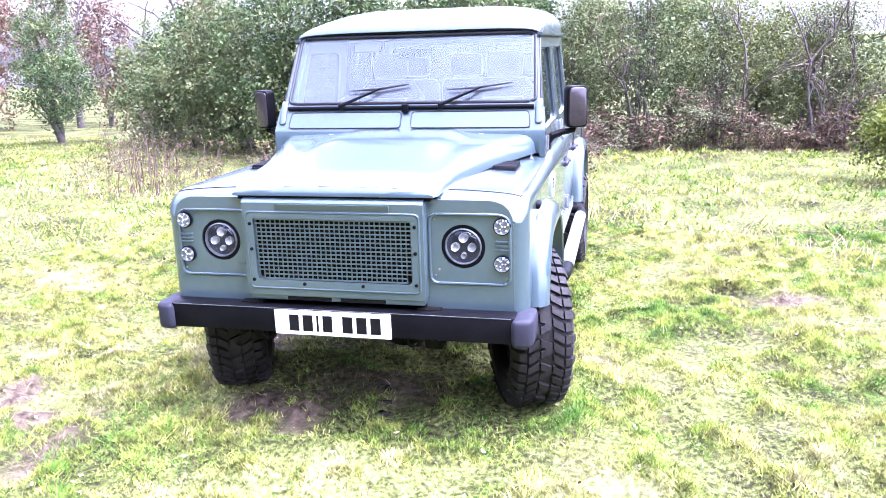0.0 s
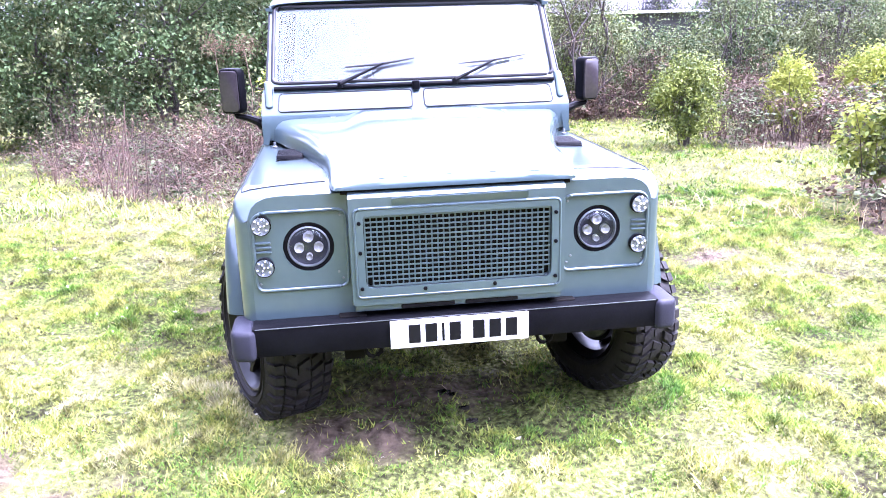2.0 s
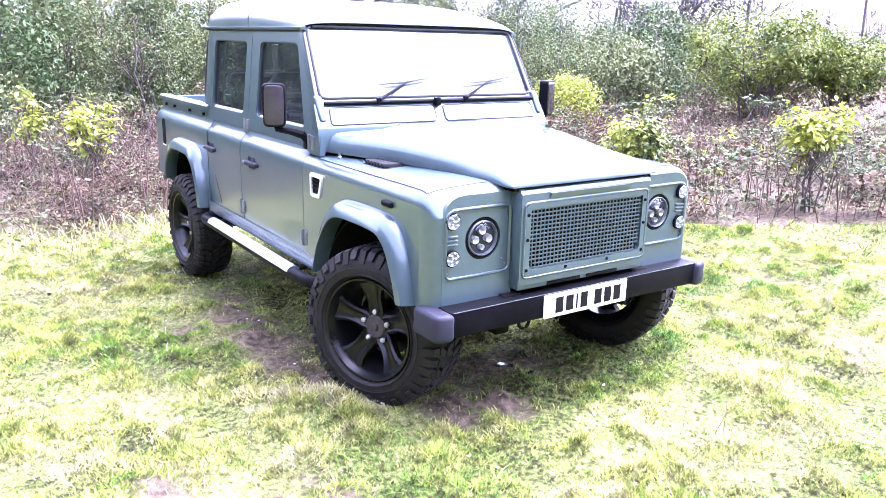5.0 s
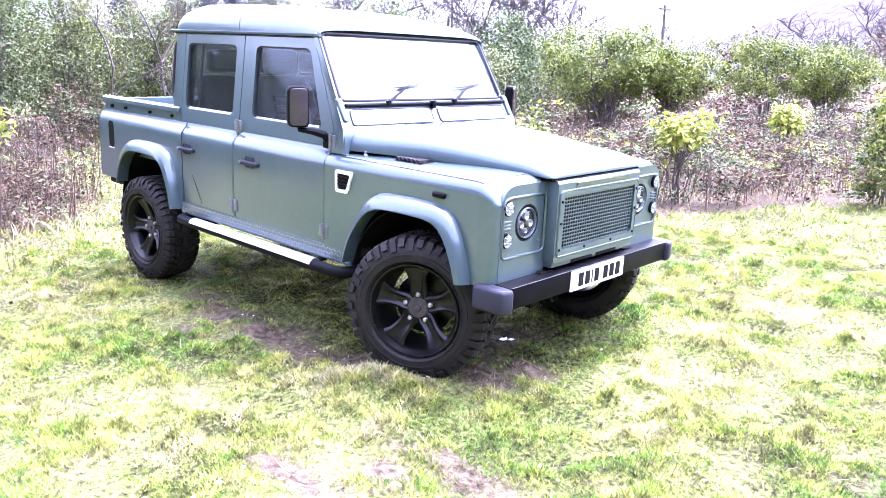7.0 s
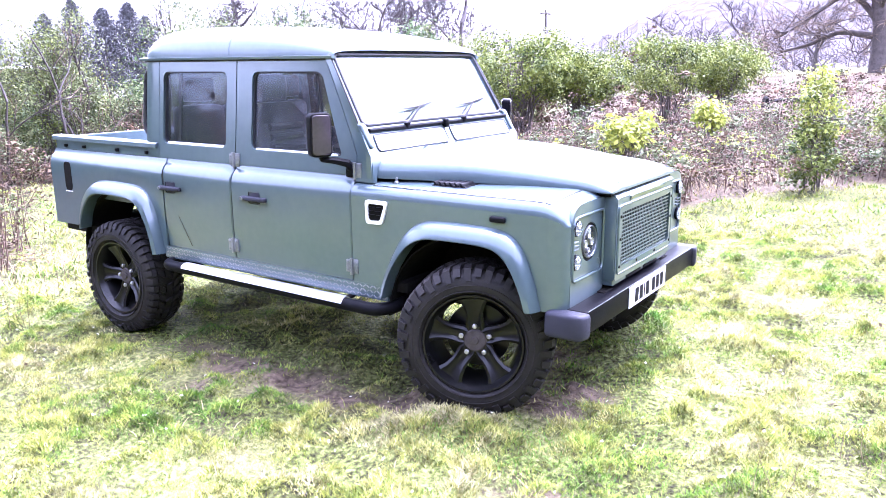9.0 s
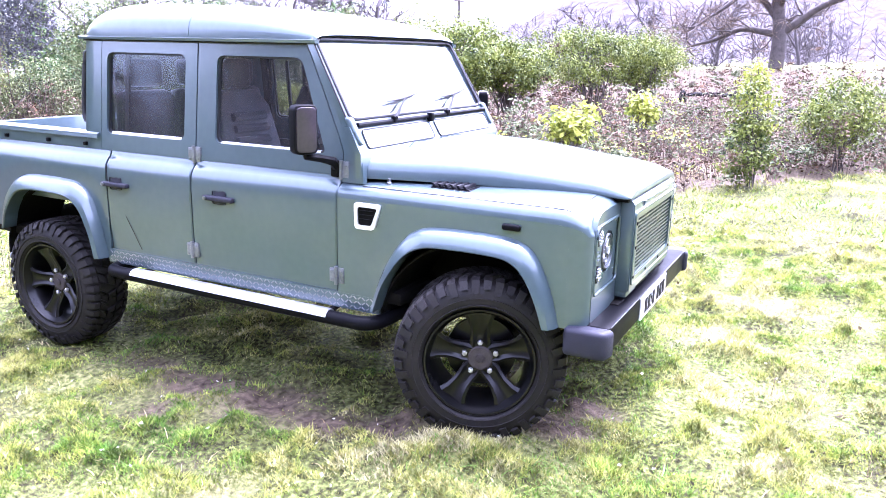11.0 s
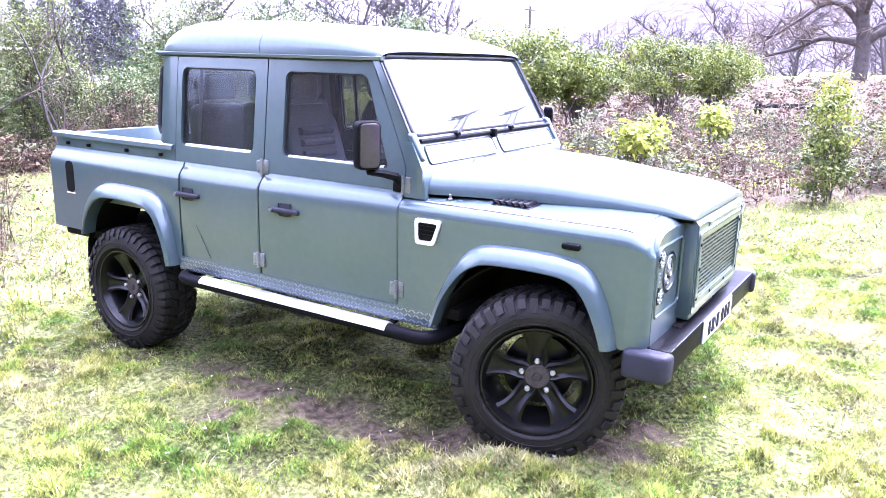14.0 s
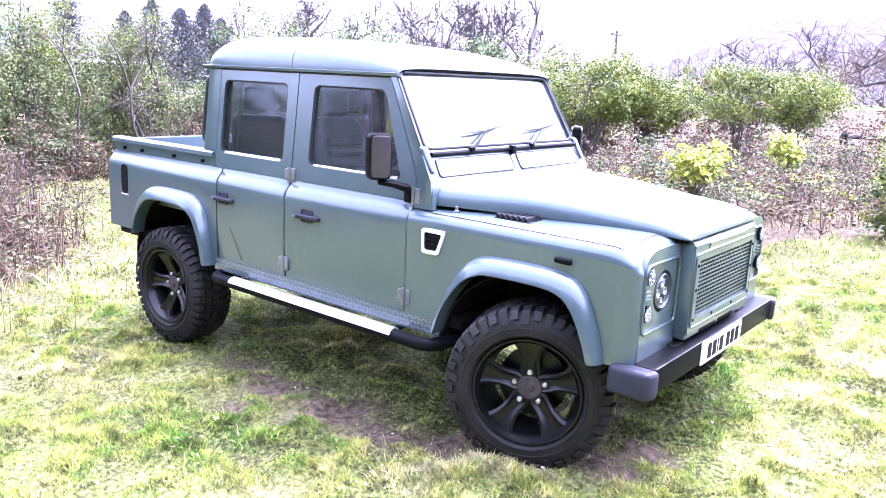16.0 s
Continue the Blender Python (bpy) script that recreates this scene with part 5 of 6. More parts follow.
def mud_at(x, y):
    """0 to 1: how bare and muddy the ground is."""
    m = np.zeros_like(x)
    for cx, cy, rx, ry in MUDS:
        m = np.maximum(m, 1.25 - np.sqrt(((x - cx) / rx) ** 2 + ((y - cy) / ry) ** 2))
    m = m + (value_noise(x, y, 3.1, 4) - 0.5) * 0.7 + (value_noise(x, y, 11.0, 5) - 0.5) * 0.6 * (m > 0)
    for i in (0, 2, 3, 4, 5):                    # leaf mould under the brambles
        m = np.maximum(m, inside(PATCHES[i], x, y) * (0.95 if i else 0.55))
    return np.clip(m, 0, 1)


def ground_z(x, y):
    """Height of the ground: low hummocks near the pickup, level far off. Works on numbers and on arrays."""
    x, y = np.asarray(x, dtype=float), np.asarray(y, dtype=float)
    d = np.hypot(x, y - 1.5)
    lumps = 0.045 * (value_noise(x, y, 0.9, 21) - 0.5) + 0.042 * (value_noise(x, y, 3.0, 22) - 0.5) + 0.030 * (value_noise(x, y, 8.0, 23) - 0.5)
    cushion = value_noise(x, y, 7.0, 8)
    lumps = lumps + 0.070 * (cushion * cushion - 0.3) + 0.016 * (value_noise(x, y, 15.0, 24) - 0.5)
    for wx, wy in ((-0.86, 0.6), (0.86, 0.6), (-0.86, 3.37), (0.86, 3.37)):      # soft ground pressed up round the tyres
        lumps = lumps + 0.042 * np.exp(-((x - wx) ** 2 + (y - wy) ** 2) / 0.22)
    u, v = np.clip((x - 24) / 16, 0, 1), np.clip((34 - np.abs(y - 2)) / 16, 0, 1)
    rise = 1.3 * u * u * (3 - 2 * u) * v * v * (3 - 2 * v)
    return rise + lumps * np.clip(1 - (d - 12) / 20, 0, 1) - 0.018 - 0.012 * mud_at(x, y)


def spaced(lo, hi, near_lo, near_hi, step):
    a = list(np.arange(near_lo, near_hi + 1e-6, step))
    left, right = [], []
    d, p = step, near_lo
    while p > lo:
        d *= 1.22
        p -= d
        left.append(p)
    d, p = step, near_hi
    while p < hi:
        d *= 1.22
        p += d
        right.append(p)
    return np.array(left[::-1] + a + right)


def mesh_from(name, verts, faces, mat, parent=None, smooth=False):
    """verts: n x 3 array; faces: m x k array of one k."""
    me = bpy.data.meshes.new(name)
    v, f = np.asarray(verts, dtype=np.float32), np.asarray(faces, dtype=np.int32)
    me.vertices.add(len(v))
    me.vertices.foreach_set("co", v.ravel())
    k = f.shape[1]
    me.loops.add(f.size)
    me.loops.foreach_set("vertex_index", f.ravel())
    me.polygons.add(len(f))
    me.polygons.foreach_set("loop_start", np.arange(0, f.size, k, dtype=np.int32))
    if smooth:
        me.polygons.foreach_set("use_smooth", np.ones(len(f), dtype=bool))
    me.update(calc_edges=True)
    me.validate()
    me.materials.append(mat)
    ob = new(name, me)
    ob.parent = parent
    return ob


GX, GY = spaced(-1500, 1500, -4.6, 5.0, 0.048), spaced(-1500, 1500, -3.2, 5.4, 0.048)
PX, PY = np.meshgrid(GX, GY)
gi_ = np.arange(len(GX) * len(GY)).reshape(len(GY), len(GX))
quads = np.stack([gi_[:-1, :-1], gi_[:-1, 1:], gi_[1:, 1:], gi_[1:, :-1]], -1).reshape(-1, 4)
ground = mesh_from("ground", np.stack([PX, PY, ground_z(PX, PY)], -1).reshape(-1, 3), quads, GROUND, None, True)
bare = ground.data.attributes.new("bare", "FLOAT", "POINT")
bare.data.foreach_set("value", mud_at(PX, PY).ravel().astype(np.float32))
tagged(ground, "wet winter field of thin mossy grass and mud", "ground", kind="structure")


def blades(name, n, area, height, width, mat, seed, lean=0.6, mask=None, parent=None):
    """Grass: n bent blades, each of three faces' worth of two quads, over an area (x0, x1, y0, y1)."""
    r = np.random.RandomState(seed)
    x, y = r.uniform(area[0], area[1], n), r.uniform(area[2], area[3], n)
    if mask is not None:
        keep = r.rand(n) < mask(x, y)
        x, y = x[keep], y[keep]
    n = len(x)
    tuft = value_noise(x, y, 2.2, 9) * 0.7 + value_noise(x, y, 7.0, 2) * 0.6
    hgt = height * (0.35 + 0.9 * tuft) * r.uniform(0.5, 1.3, n)
    a = r.uniform(0, 2 * np.pi, n)
    ln = hgt * r.uniform(0.2, 1.2, n) * lean
    z = ground_z(x, y) - 0.004
    dx, dy = np.cos(a), np.sin(a)
    wx, wy = -dy * width * 0.5, dx * width * 0.5
    tw = r.uniform(-0.9, 0.9, n)
    wx, wy = wx * np.cos(tw) - wy * np.sin(tw), wx * np.sin(tw) + wy * np.cos(tw)
    v = np.empty((n, 5, 3))
    v[:, 0] = np.stack([x - wx, y - wy, z], 1)
    v[:, 1] = np.stack([x + wx, y + wy, z], 1)
    mx, my, mz = x + dx * ln * 0.35, y + dy * ln * 0.35, z + hgt * 0.6
    v[:, 2] = np.stack([mx + wx * 0.8, my + wy * 0.8, mz], 1)
    v[:, 3] = np.stack([mx - wx * 0.8, my - wy * 0.8, mz], 1)
    v[:, 4] = np.stack([x + dx * ln, y + dy * ln, z + hgt * r.uniform(0.75, 1.0, n)], 1)
    base = np.arange(n)[:, None] * 5
    tri = np.concatenate([base + [0, 1, 2], base + [0, 2, 3], base + [3, 2, 4]])
    return mesh_from(name, v.reshape(-1, 3), tri, mat, parent)


def lawn(x, y):
    bare = mud_at(x, y)
    # thinner grass below the pickup bares dark soil and deepens its shadow
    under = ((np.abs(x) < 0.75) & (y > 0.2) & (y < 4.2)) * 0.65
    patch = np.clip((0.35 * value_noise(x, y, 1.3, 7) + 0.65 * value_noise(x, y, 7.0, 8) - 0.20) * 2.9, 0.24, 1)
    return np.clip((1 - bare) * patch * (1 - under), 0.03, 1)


def tufts(name, n, per, area, height, width, mat, seed, mask, radius=0.09):
    """Grass in tufts: blades that lean outwards from n centres."""
    r = np.random.RandomState(seed)
    cx, cy = r.uniform(area[0], area[1], n), r.uniform(area[2], area[3], n)
    keep = r.rand(n) < mask(cx, cy)
    cx, cy = cx[keep], cy[keep]
    size = r.uniform(0.4, 1.25, len(cx)) * (0.6 + 0.8 * value_noise(cx, cy, 1.1, 31))
    cx, cy, size = np.repeat(cx, per), np.repeat(cy, per), np.repeat(size, per)
    m = len(cx)
    a, rad = r.uniform(0, 2 * np.pi, m), np.abs(r.normal(size=m)) * radius * size
    x, y = cx + rad * np.cos(a), cy + rad * np.sin(a)
    a = a + r.normal(size=m) * 0.7
    hgt = height * size * r.uniform(0.35, 1.15, m)
    ln = (0.25 + rad / (radius * 1.2)) * hgt * r.uniform(0.4, 1.4, m)
    z = ground_z(x, y) - 0.004
    dx, dy = np.cos(a), np.sin(a)
    tw = r.uniform(-0.9, 0.9, m)
    wx, wy = (-dy * np.cos(tw) - dx * np.sin(tw)) * width * 0.5, (dx * np.cos(tw) - dy * np.sin(tw)) * width * 0.5
    v = np.empty((m, 5, 3))
    v[:, 0] = np.stack([x - wx, y - wy, z], 1)
    v[:, 1] = np.stack([x + wx, y + wy, z], 1)
    mx, my, mz = x + dx * ln * 0.4, y + dy * ln * 0.4, z + hgt * 0.62
    v[:, 2] = np.stack([mx + wx * 0.8, my + wy * 0.8, mz], 1)
    v[:, 3] = np.stack([mx - wx * 0.8, my - wy * 0.8, mz], 1)
    v[:, 4] = np.stack([x + dx * ln, y + dy * ln, z + hgt * r.uniform(0.6, 1.0, m)], 1)
    base = np.arange(m)[:, None] * 5
    return mesh_from(name, v.reshape(-1, 3), np.concatenate([base + [0, 1, 2], base + [0, 2, 3], base + [3, 2, 4]]), mat)


def turf(name, n, area, height, width, mat, seed, mask):
    """Short dense grass: one leaning triangle to a blade."""
    r = np.random.RandomState(seed)
    x, y = r.uniform(area[0], area[1], n), r.uniform(area[2], area[3], n)
    keep = r.rand(n) < mask(x, y)
    x, y = x[keep], y[keep]
    m = len(x)
    lush = value_noise(x, y, 2.6, 41) * 0.5 + value_noise(x, y, 7.0, 8) ** 2 * 1.5
    hgt = height * (0.25 + lush) * r.uniform(0.5, 1.3, m)
    a, b = r.uniform(0, 2 * np.pi, m), r.uniform(0, 2 * np.pi, m)
    ln = hgt * r.uniform(0.2, 1.5, m)
    z = ground_z(x, y) - 0.003
    w = width * r.uniform(0.6, 1.4, m) * 0.5
    v = np.empty((m, 3, 3))
    v[:, 0] = np.stack([x - np.cos(b) * w, y - np.sin(b) * w, z], 1)
    v[:, 1] = np.stack([x + np.cos(b) * w, y + np.sin(b) * w, z], 1)
    v[:, 2] = np.stack([x + np.cos(a) * ln, y + np.sin(a) * ln, z + hgt], 1)
    return mesh_from(name, v.reshape(-1, 3), np.arange(m * 3).reshape(-1, 3), mat)


def meadow(x, y):
    return np.clip(0.3 + value_noise(x, y, 0.8, 3), 0, 1) * (1 - mud_at(x, y))


tagged(turf("grass", 1000000, (-4.0, 4.2, -2.6, 5.0), 0.021, 0.0068, GRASS, 1, lawn), "short dense wet yellow-green meadow grass", "grass", kind="stuff")
tagged(tufts("tufted_grass", 5200, 10, (-4.8, 5.2, -3.4, 5.6), 0.028, 0.005, GRASS, 5, lawn, 0.06), "longer grass in small tufts", "grass", kind="stuff")
tagged(tufts("fresh_grass", 3000, 12, (-3.6, 1.6, -1.9, 0.9), 0.024, 0.0055, FRESH, 15, lambda x, y: np.clip(value_noise(x, y, 1.1, 31) * 1.6 + value_noise(x, y, 6.0, 32) - 1.05, 0, 1) * (1 - mud_at(x, y)), 0.05), "fresh green mossy grass in patches", "grass", kind="stuff")
tagged(turf("far_grass", 170000, (-16, 11, 4.8, 16), 0.048, 0.022, GRASS, 2, meadow), "longer meadow grass beyond the pickup", "grass", kind="stuff")
tagged(turf("side_grass", 90000, (4.1, 16, -7, 4.9), 0.042, 0.016, GRASS, 6, meadow), "meadow grass beside the brambles", "grass", kind="stuff")
tagged(turf("near_grass", 60000, (-16, -3.9, -7, 4.9), 0.06, 0.018, GRASS, 8, meadow), "meadow grass on the near side", "grass", kind="stuff")
tagged(turf("open_grass", 35000, (-4, 12, -12, -2.5), 0.06, 0.02, GRASS, 7, meadow), "open meadow grass in front of the pickup", "grass", kind="stuff")
tagged(blades("straw", 9000, (-4.6, 5, -3.4, 5.5), 0.036, 0.005, STRAW, 3, 1.6, lambda x, y: np.clip(value_noise(x, y, 1.7, 12) * 1.3 - 0.3, 0.05, 1)), "flattened pale dead grass", "grass", kind="stuff")


for cx, cy, rx, ry in ((0.00, 0.63, 0.030, 0.020), (0.04, 0.60, 0.018, 0.012), (0.075, 0.36, 0.026, 0.016), (0.105, 0.38, 0.016, 0.010), (0.06, 0.47, 0.020, 0.012)):
    ring = [(cx + rx * (1 + 0.9 * noise2(math.cos(a), math.sin(a), 2.2, cx * 40)) * math.cos(a), cy + ry * (1 + 0.9 * noise2(math.cos(a), math.sin(a), 2.2, cx * 40 + 3)) * math.sin(a)) for a in [2 * math.pi * k / 28 for k in range(28)]]
    tagged(new("puddle", finish(slab(ring, lambda x, y: (x, y, float(ground_z(cx, cy)) + 0.008), (0, 0, -0.03)), "puddle", WATER)), "small bright puddle under the bumper", "puddle", kind="structure")



# ---- plants ----
def leaf_mesh(name, centres, size, mat, seed, parent, up=0.4, aspect=0.45, out_from=None, flat=False):
    """One folded leaf of two triangles at each centre; out_from: the middle of the clump that each one belongs to."""
    r = np.random.RandomState(seed)
    c = np.asarray(centres)
    n = len(c)
    unit = lambda q: q / (np.linalg.norm(q, axis=1, keepdims=True) + 1e-9)
    if out_from is not None:                       # blades lie on the skin of their clump
        face = unit(unit(c - out_from) + r.normal(size=(n, 3)) * 0.42 + (0, 0, up))
        d = unit(np.cross(face, r.normal(size=(n, 3))))
        s = np.cross(face, d)
    else:
        d = r.normal(size=(n, 3))
        d[:, 2] += up
        d = unit(d)
        if flat:
            d[:, 2] *= 0.55
        s = unit(np.cross(d, r.normal(size=(n, 3)) * (0.45 if flat else 1.0) + (0, 0, 1.0 if flat else 0.0)))
    ln = size * r.uniform(0.6, 1.3, n)[:, None]
    nrm = np.cross(d, s)
    v = np.empty((n, 4, 3))
    v[:, 0] = c
    v[:, 1] = c + d * ln * 0.5 + s * ln * aspect * 0.5 + nrm * ln * 0.10
    v[:, 2] = c + d * ln
    v[:, 3] = c + d * ln * 0.5 - s * ln * aspect * 0.5 + nrm * ln * 0.10
    b = np.arange(n)[:, None] * 4
    return mesh_from(name, v.reshape(-1, 3), np.concatenate([b + [0, 1, 2], b + [0, 2, 3]]), mat, parent)


def crown_points(blobs, clumps, per, spread, seed, inner=0.55):
    """Leaf places: clumps near the skin of the ellipsoids (x, y, z, rx, ry, rz), with gaps between them."""
    r = np.random.RandomState(seed)
    vol = np.array([b[3] * b[4] + b[4] * b[5] + b[3] * b[5] for b in blobs])
    pick = r.choice(len(blobs), clumps, p=vol / vol.sum())
    bl = np.array(blobs)[pick]
    d = r.normal(size=(clumps, 3))
    d /= np.linalg.norm(d, axis=1, keepdims=True)
    rad = r.uniform(inner, 1.08, clumps)[:, None]
    cc = bl[:, :3] + d * bl[:, 3:] * rad
    cc = cc[cc[:, 2] > 0.08]
    sz = r.uniform(0.5, 1.4, len(cc))
    pts = np.repeat(cc, per, axis=0) + r.normal(size=(len(cc) * per, 3)) * np.repeat(sz, per)[:, None] * spread
    pts[:, 2] = np.maximum(pts[:, 2], 0.04)
    return pts, cc, np.repeat(cc, per, axis=0)


def sticks(name, paths, mat, parent, n=4):
    """Tapered limbs: paths of (points, first radius, last radius), in one mesh."""
    V, F = [], []
    for pts, r0, r1 in paths:
        m, base = len(pts), len(V)
        for i, p in enumerate(pts):
            d = (Vector(pts[min(i + 1, m - 1)]) - Vector(pts[max(i - 1, 0)])).normalized()
            a = d.cross(Vector((0.31, 0.91, 0.27))).normalized()
            b = d.cross(a)
            rr = r0 + (r1 - r0) * i / max(1, m - 1)
            for k in range(n):
                t = 2 * math.pi * k / n
                q = Vector(p) + (a * math.cos(t) + b * math.sin(t)) * rr
                V.append(tuple(q))
        for i in range(m - 1):
            for k in range(n):
                k2 = (k + 1) % n
                F.append((base + i * n + k, base + i * n + k2, base + (i + 1) * n + k2, base + (i + 1) * n + k))
    return mesh_from(name, V, F, mat, parent, True)


def bent(a, b, wob, rng, n=5):
    a, b = Vector(a), Vector(b)
    L = (b - a).length
    out = []
    for i in range(n + 1):
        t = i / n
        w = wob * L * math.sin(math.pi * t) if 0 < i < n else 0
        out.append(a + (b - a) * t + Vector((rng.uniform(-1, 1), rng.uniform(-1, 1), rng.uniform(-0.5, 0.8))) * w)
    return out


def bush(name, label, category, at, blobs, clumps, per, leaf, mat, seed, spread=0.12, stems=7, trunk=0.02, up=0.4, group="", second=None, inner=0.55):
    """A shrub or small tree: trunk and limbs that reach to its clumps, and a crown of leaves."""
    rng = random.Random(seed)
    x, y = at
    th = tagged(new(name), label, category, group)
    th.location = (x, y, 0)
    pts, cc, own = crown_points(blobs, clumps, per, spread, seed, inner)
    paths = []
    for k in range(stems):
        c = cc[rng.randrange(len(cc))]
        foot = (rng.uniform(-0.12, 0.12) * (1 if stems > 3 else 0.3), rng.uniform(-0.12, 0.12) * (1 if stems > 3 else 0.3), -0.05)
        tgt = Vector((c[0] * 0.6, c[1] * 0.6, max(c[2], 0.3)))
        main = bent(foot, tgt, 0.06, rng, 6)
        paths.append((main, trunk, trunk * 0.35))
        for j in range(6):
            q = cc[rng.randrange(len(cc))]
            src = main[rng.randrange(2, 6)]
            if (Vector(q) - src).length < 1.6:
                paths.append((bent(src, q, 0.08, rng, 4), trunk * 0.4, 0.003))
    if stems <= 3:
        sticks("trunk", paths[:1], BARK, th, 8)
        paths = paths[1:]
    tagged(sticks("branchwork", paths, BARK, th, 5), kind="stuff")
    if second is None:
        leaf_mesh("crown", pts, leaf, mat, seed, th, up, 0.5, own)
    else:
        cut = np.repeat(np.random.RandomState(seed).rand(len(cc)) < 0.7, per)      # whole clumps of one colour
        leaf_mesh("crown", pts[cut], leaf, mat, seed, th, up, 0.5, own[cut])
        leaf_mesh("crown", pts[~cut], leaf, second, seed + 1, th, up, 0.5, own[~cut])
    return th


def brambles(label, poly, height, stems, leaves, mats, seed, leaf=0.055, rise=None):
    """A tangle over an outline: arching canes and leaves on them."""
    r, rng = np.random.RandomState(seed), random.Random(seed)
    xs, ys = [p[0] for p in poly], [p[1] for p in poly]
    th = tagged(new("bramble_patch"), label, "brambles", kind="stuff")
    need = stems * 6
    x, y = r.uniform(min(xs), max(xs), need), r.uniform(min(ys), max(ys), need)
    ok = inside(poly, x, y)
    x, y = x[ok][:stems], y[ok][:stems]
    hf = 0.30 + 1.0 * value_noise(x, y, 0.7, seed) * (0.5 + value_noise(x, y, 2.1, seed + 1))
    if rise:                                          # lower and thinner towards the open grass
        hf = hf * (0.42 + 0.58 * np.clip((y + 0.35 * x - rise[0]) / (rise[1] - rise[0]), 0, 1))
    paths, pts = [], []
    for px, py, q in zip(x, y, hf):
        hgt = height * q * rng.uniform(0.6, 1.25)
        a, reach = rng.uniform(0, 6.28), rng.uniform(0.25, 0.9)
        top = Vector((px + math.cos(a) * reach * 0.5, py + math.sin(a) * reach * 0.5, hgt))
        end = Vector((px + math.cos(a) * reach, py + math.sin(a) * reach, hgt * rng.uniform(0.2, 0.95)))
        line = smooth_line([(px, py, -0.02), (px + math.cos(a) * reach * 0.15, py + math.sin(a) * reach * 0.15, hgt * 0.6), top, end], 2)
        paths.append((line, rng.uniform(0.003, 0.007), 0.002))
        pts += [tuple(v) for v in line[2:]]
        for _ in range(1):                            # short dead twigs low in the tangle
            q0 = Vector((px + rng.uniform(-0.25, 0.25), py + rng.uniform(-0.25, 0.25), rng.uniform(0.0, hgt * 0.5)))
            q1 = q0 + Vector((rng.uniform(-0.3, 0.3), rng.uniform(-0.3, 0.3), rng.uniform(-0.05, 0.25)))
            paths.append(([q0, (q0 + q1) / 2 + Vector((0, 0, 0.06)), q1], 0.004, 0.002))
        if rng.random() < 0.12:
            paths.append((bent((px, py, 0), (px + rng.uniform(-0.2, 0.2), py + rng.uniform(-0.2, 0.2), hgt * 1.15), 0.05, rng, 4), 0.004, 0.0015))
    sticks("cane_tangle", paths, CANE, th, 3)
    low = r.randint(0, len(x), len(pts))              # leaves low in the tangle as well as along the canes
    pts = np.concatenate([np.array(pts), np.stack([x[low], y[low], height * hf[low] * (0.02 + 0.73 * r.uniform(0, 1, len(pts)) ** 1.7)], 1) + r.normal(size=(len(pts), 3)) * (0.12, 0.12, 0.02)])
    for i, (mat, share) in enumerate(mats):
        k = int(leaves * share)
        wgt = np.clip(value_noise(pts[:, 0], pts[:, 1], 1.5, seed + 10 * i) - 0.3, 0.03, 1) ** (2 if i else 0.4)
        mid = np.repeat(pts[r.choice(len(pts), k // 16 + 1, p=wgt / wgt.sum())], 16, axis=0)[:k]
        c = mid + r.normal(size=(k, 3)) * (0.085, 0.085, 0.030)
        c[:, 2] = np.maximum(c[:, 2], 0.02)
        leaf_mesh("foliage", c, leaf, mat, seed + i, th, 0.3, 0.6, None, True)
    return th


def bare_tree(name, label, at, height, radius, seed, mat=BARK, levels=5, spread=0.75, lean=(0, 0), n=5, low=0.35, kids=(3, 5), thin=0.0):
    """A leafless tree: a trunk that forks again and again down to fine twigs."""
    rng = random.Random(seed)
    paths, twigs = [], []

    def grow(p, d, L, r, lev):
        r = max(r, thin)
        k = 5 if lev < 2 else 4
        pts, q, v = [p], p, d.copy()
        for i in range(k):
            v = (v + Vector((rng.uniform(-1, 1), rng.uniform(-1, 1), rng.uniform(-0.6, 0.8))) * (0.16 + 0.05 * lev)).normalized()
            q = q + v * L / k
            pts.append(q)
        (paths if lev < 3 else twigs).append((pts, r, r * 0.5 if lev < levels else r * 0.3))
        if lev >= levels:
            return
        for _ in range(rng.randint(*kids)):
            i = rng.randint(max(1, int(k * low)), k)
            side = Vector((rng.uniform(-1, 1), rng.uniform(-1, 1), rng.uniform(-0.25, 0.7)))
            w = (v * (1 - spread) + side.normalized() * spread).normalized()
            grow(pts[i], w, L * rng.uniform(0.5, 0.75), r * (0.62 if i == k else 0.45), lev + 1)
    th = tagged(new(name), label, "tree")
    th.location = (*at, 0)
    grow(Vector((0, 0, -0.1)), Vector((lean[0], lean[1], 1)).normalized(), height * 0.45, radius, 0)
    sticks("trunk", paths[:1], mat, th, 7)
    tagged(sticks("branchwork", paths[1:], mat, th, 6), kind="stuff")
    tagged(sticks("twig_spray", twigs, mat if mat is not BARK else TWIG, th, 3), kind="stuff")
    return th


# slim bare stems before the scrub
for i, (x, y, hh) in enumerate(((3.3, 13.0, 3.6), (4.5, 12.8, 3.8), (4.9, 13.0, 3.0), (1.3, 12.9, 3.3))):
    bare_tree("bare_sapling", "slim leafless sapling before the scrub", (x, y), hh, 0.034, 340 + i, BARK, 3, 0.5, (0.08 * math.sin(i * 2.3), 0.0), 5, 0.3, (3, 5), 0.007)

# dark evergreen hedge behind, from the holly to the willows
bush("holly_tree", "young evergreen tree on a short bare trunk", "tree", (-12.5, 14.0), [(0, 0, 1.35, 1.0, 1.0, 0.8), (0, 0, 2.3, 0.75, 0.75, 1.1), (0.1, 0, 3.4, 0.5, 0.5, 0.9)], 340, 50, 0.068, LAUREL, 11, 0.12, 2, 0.09, second=OLIVE)
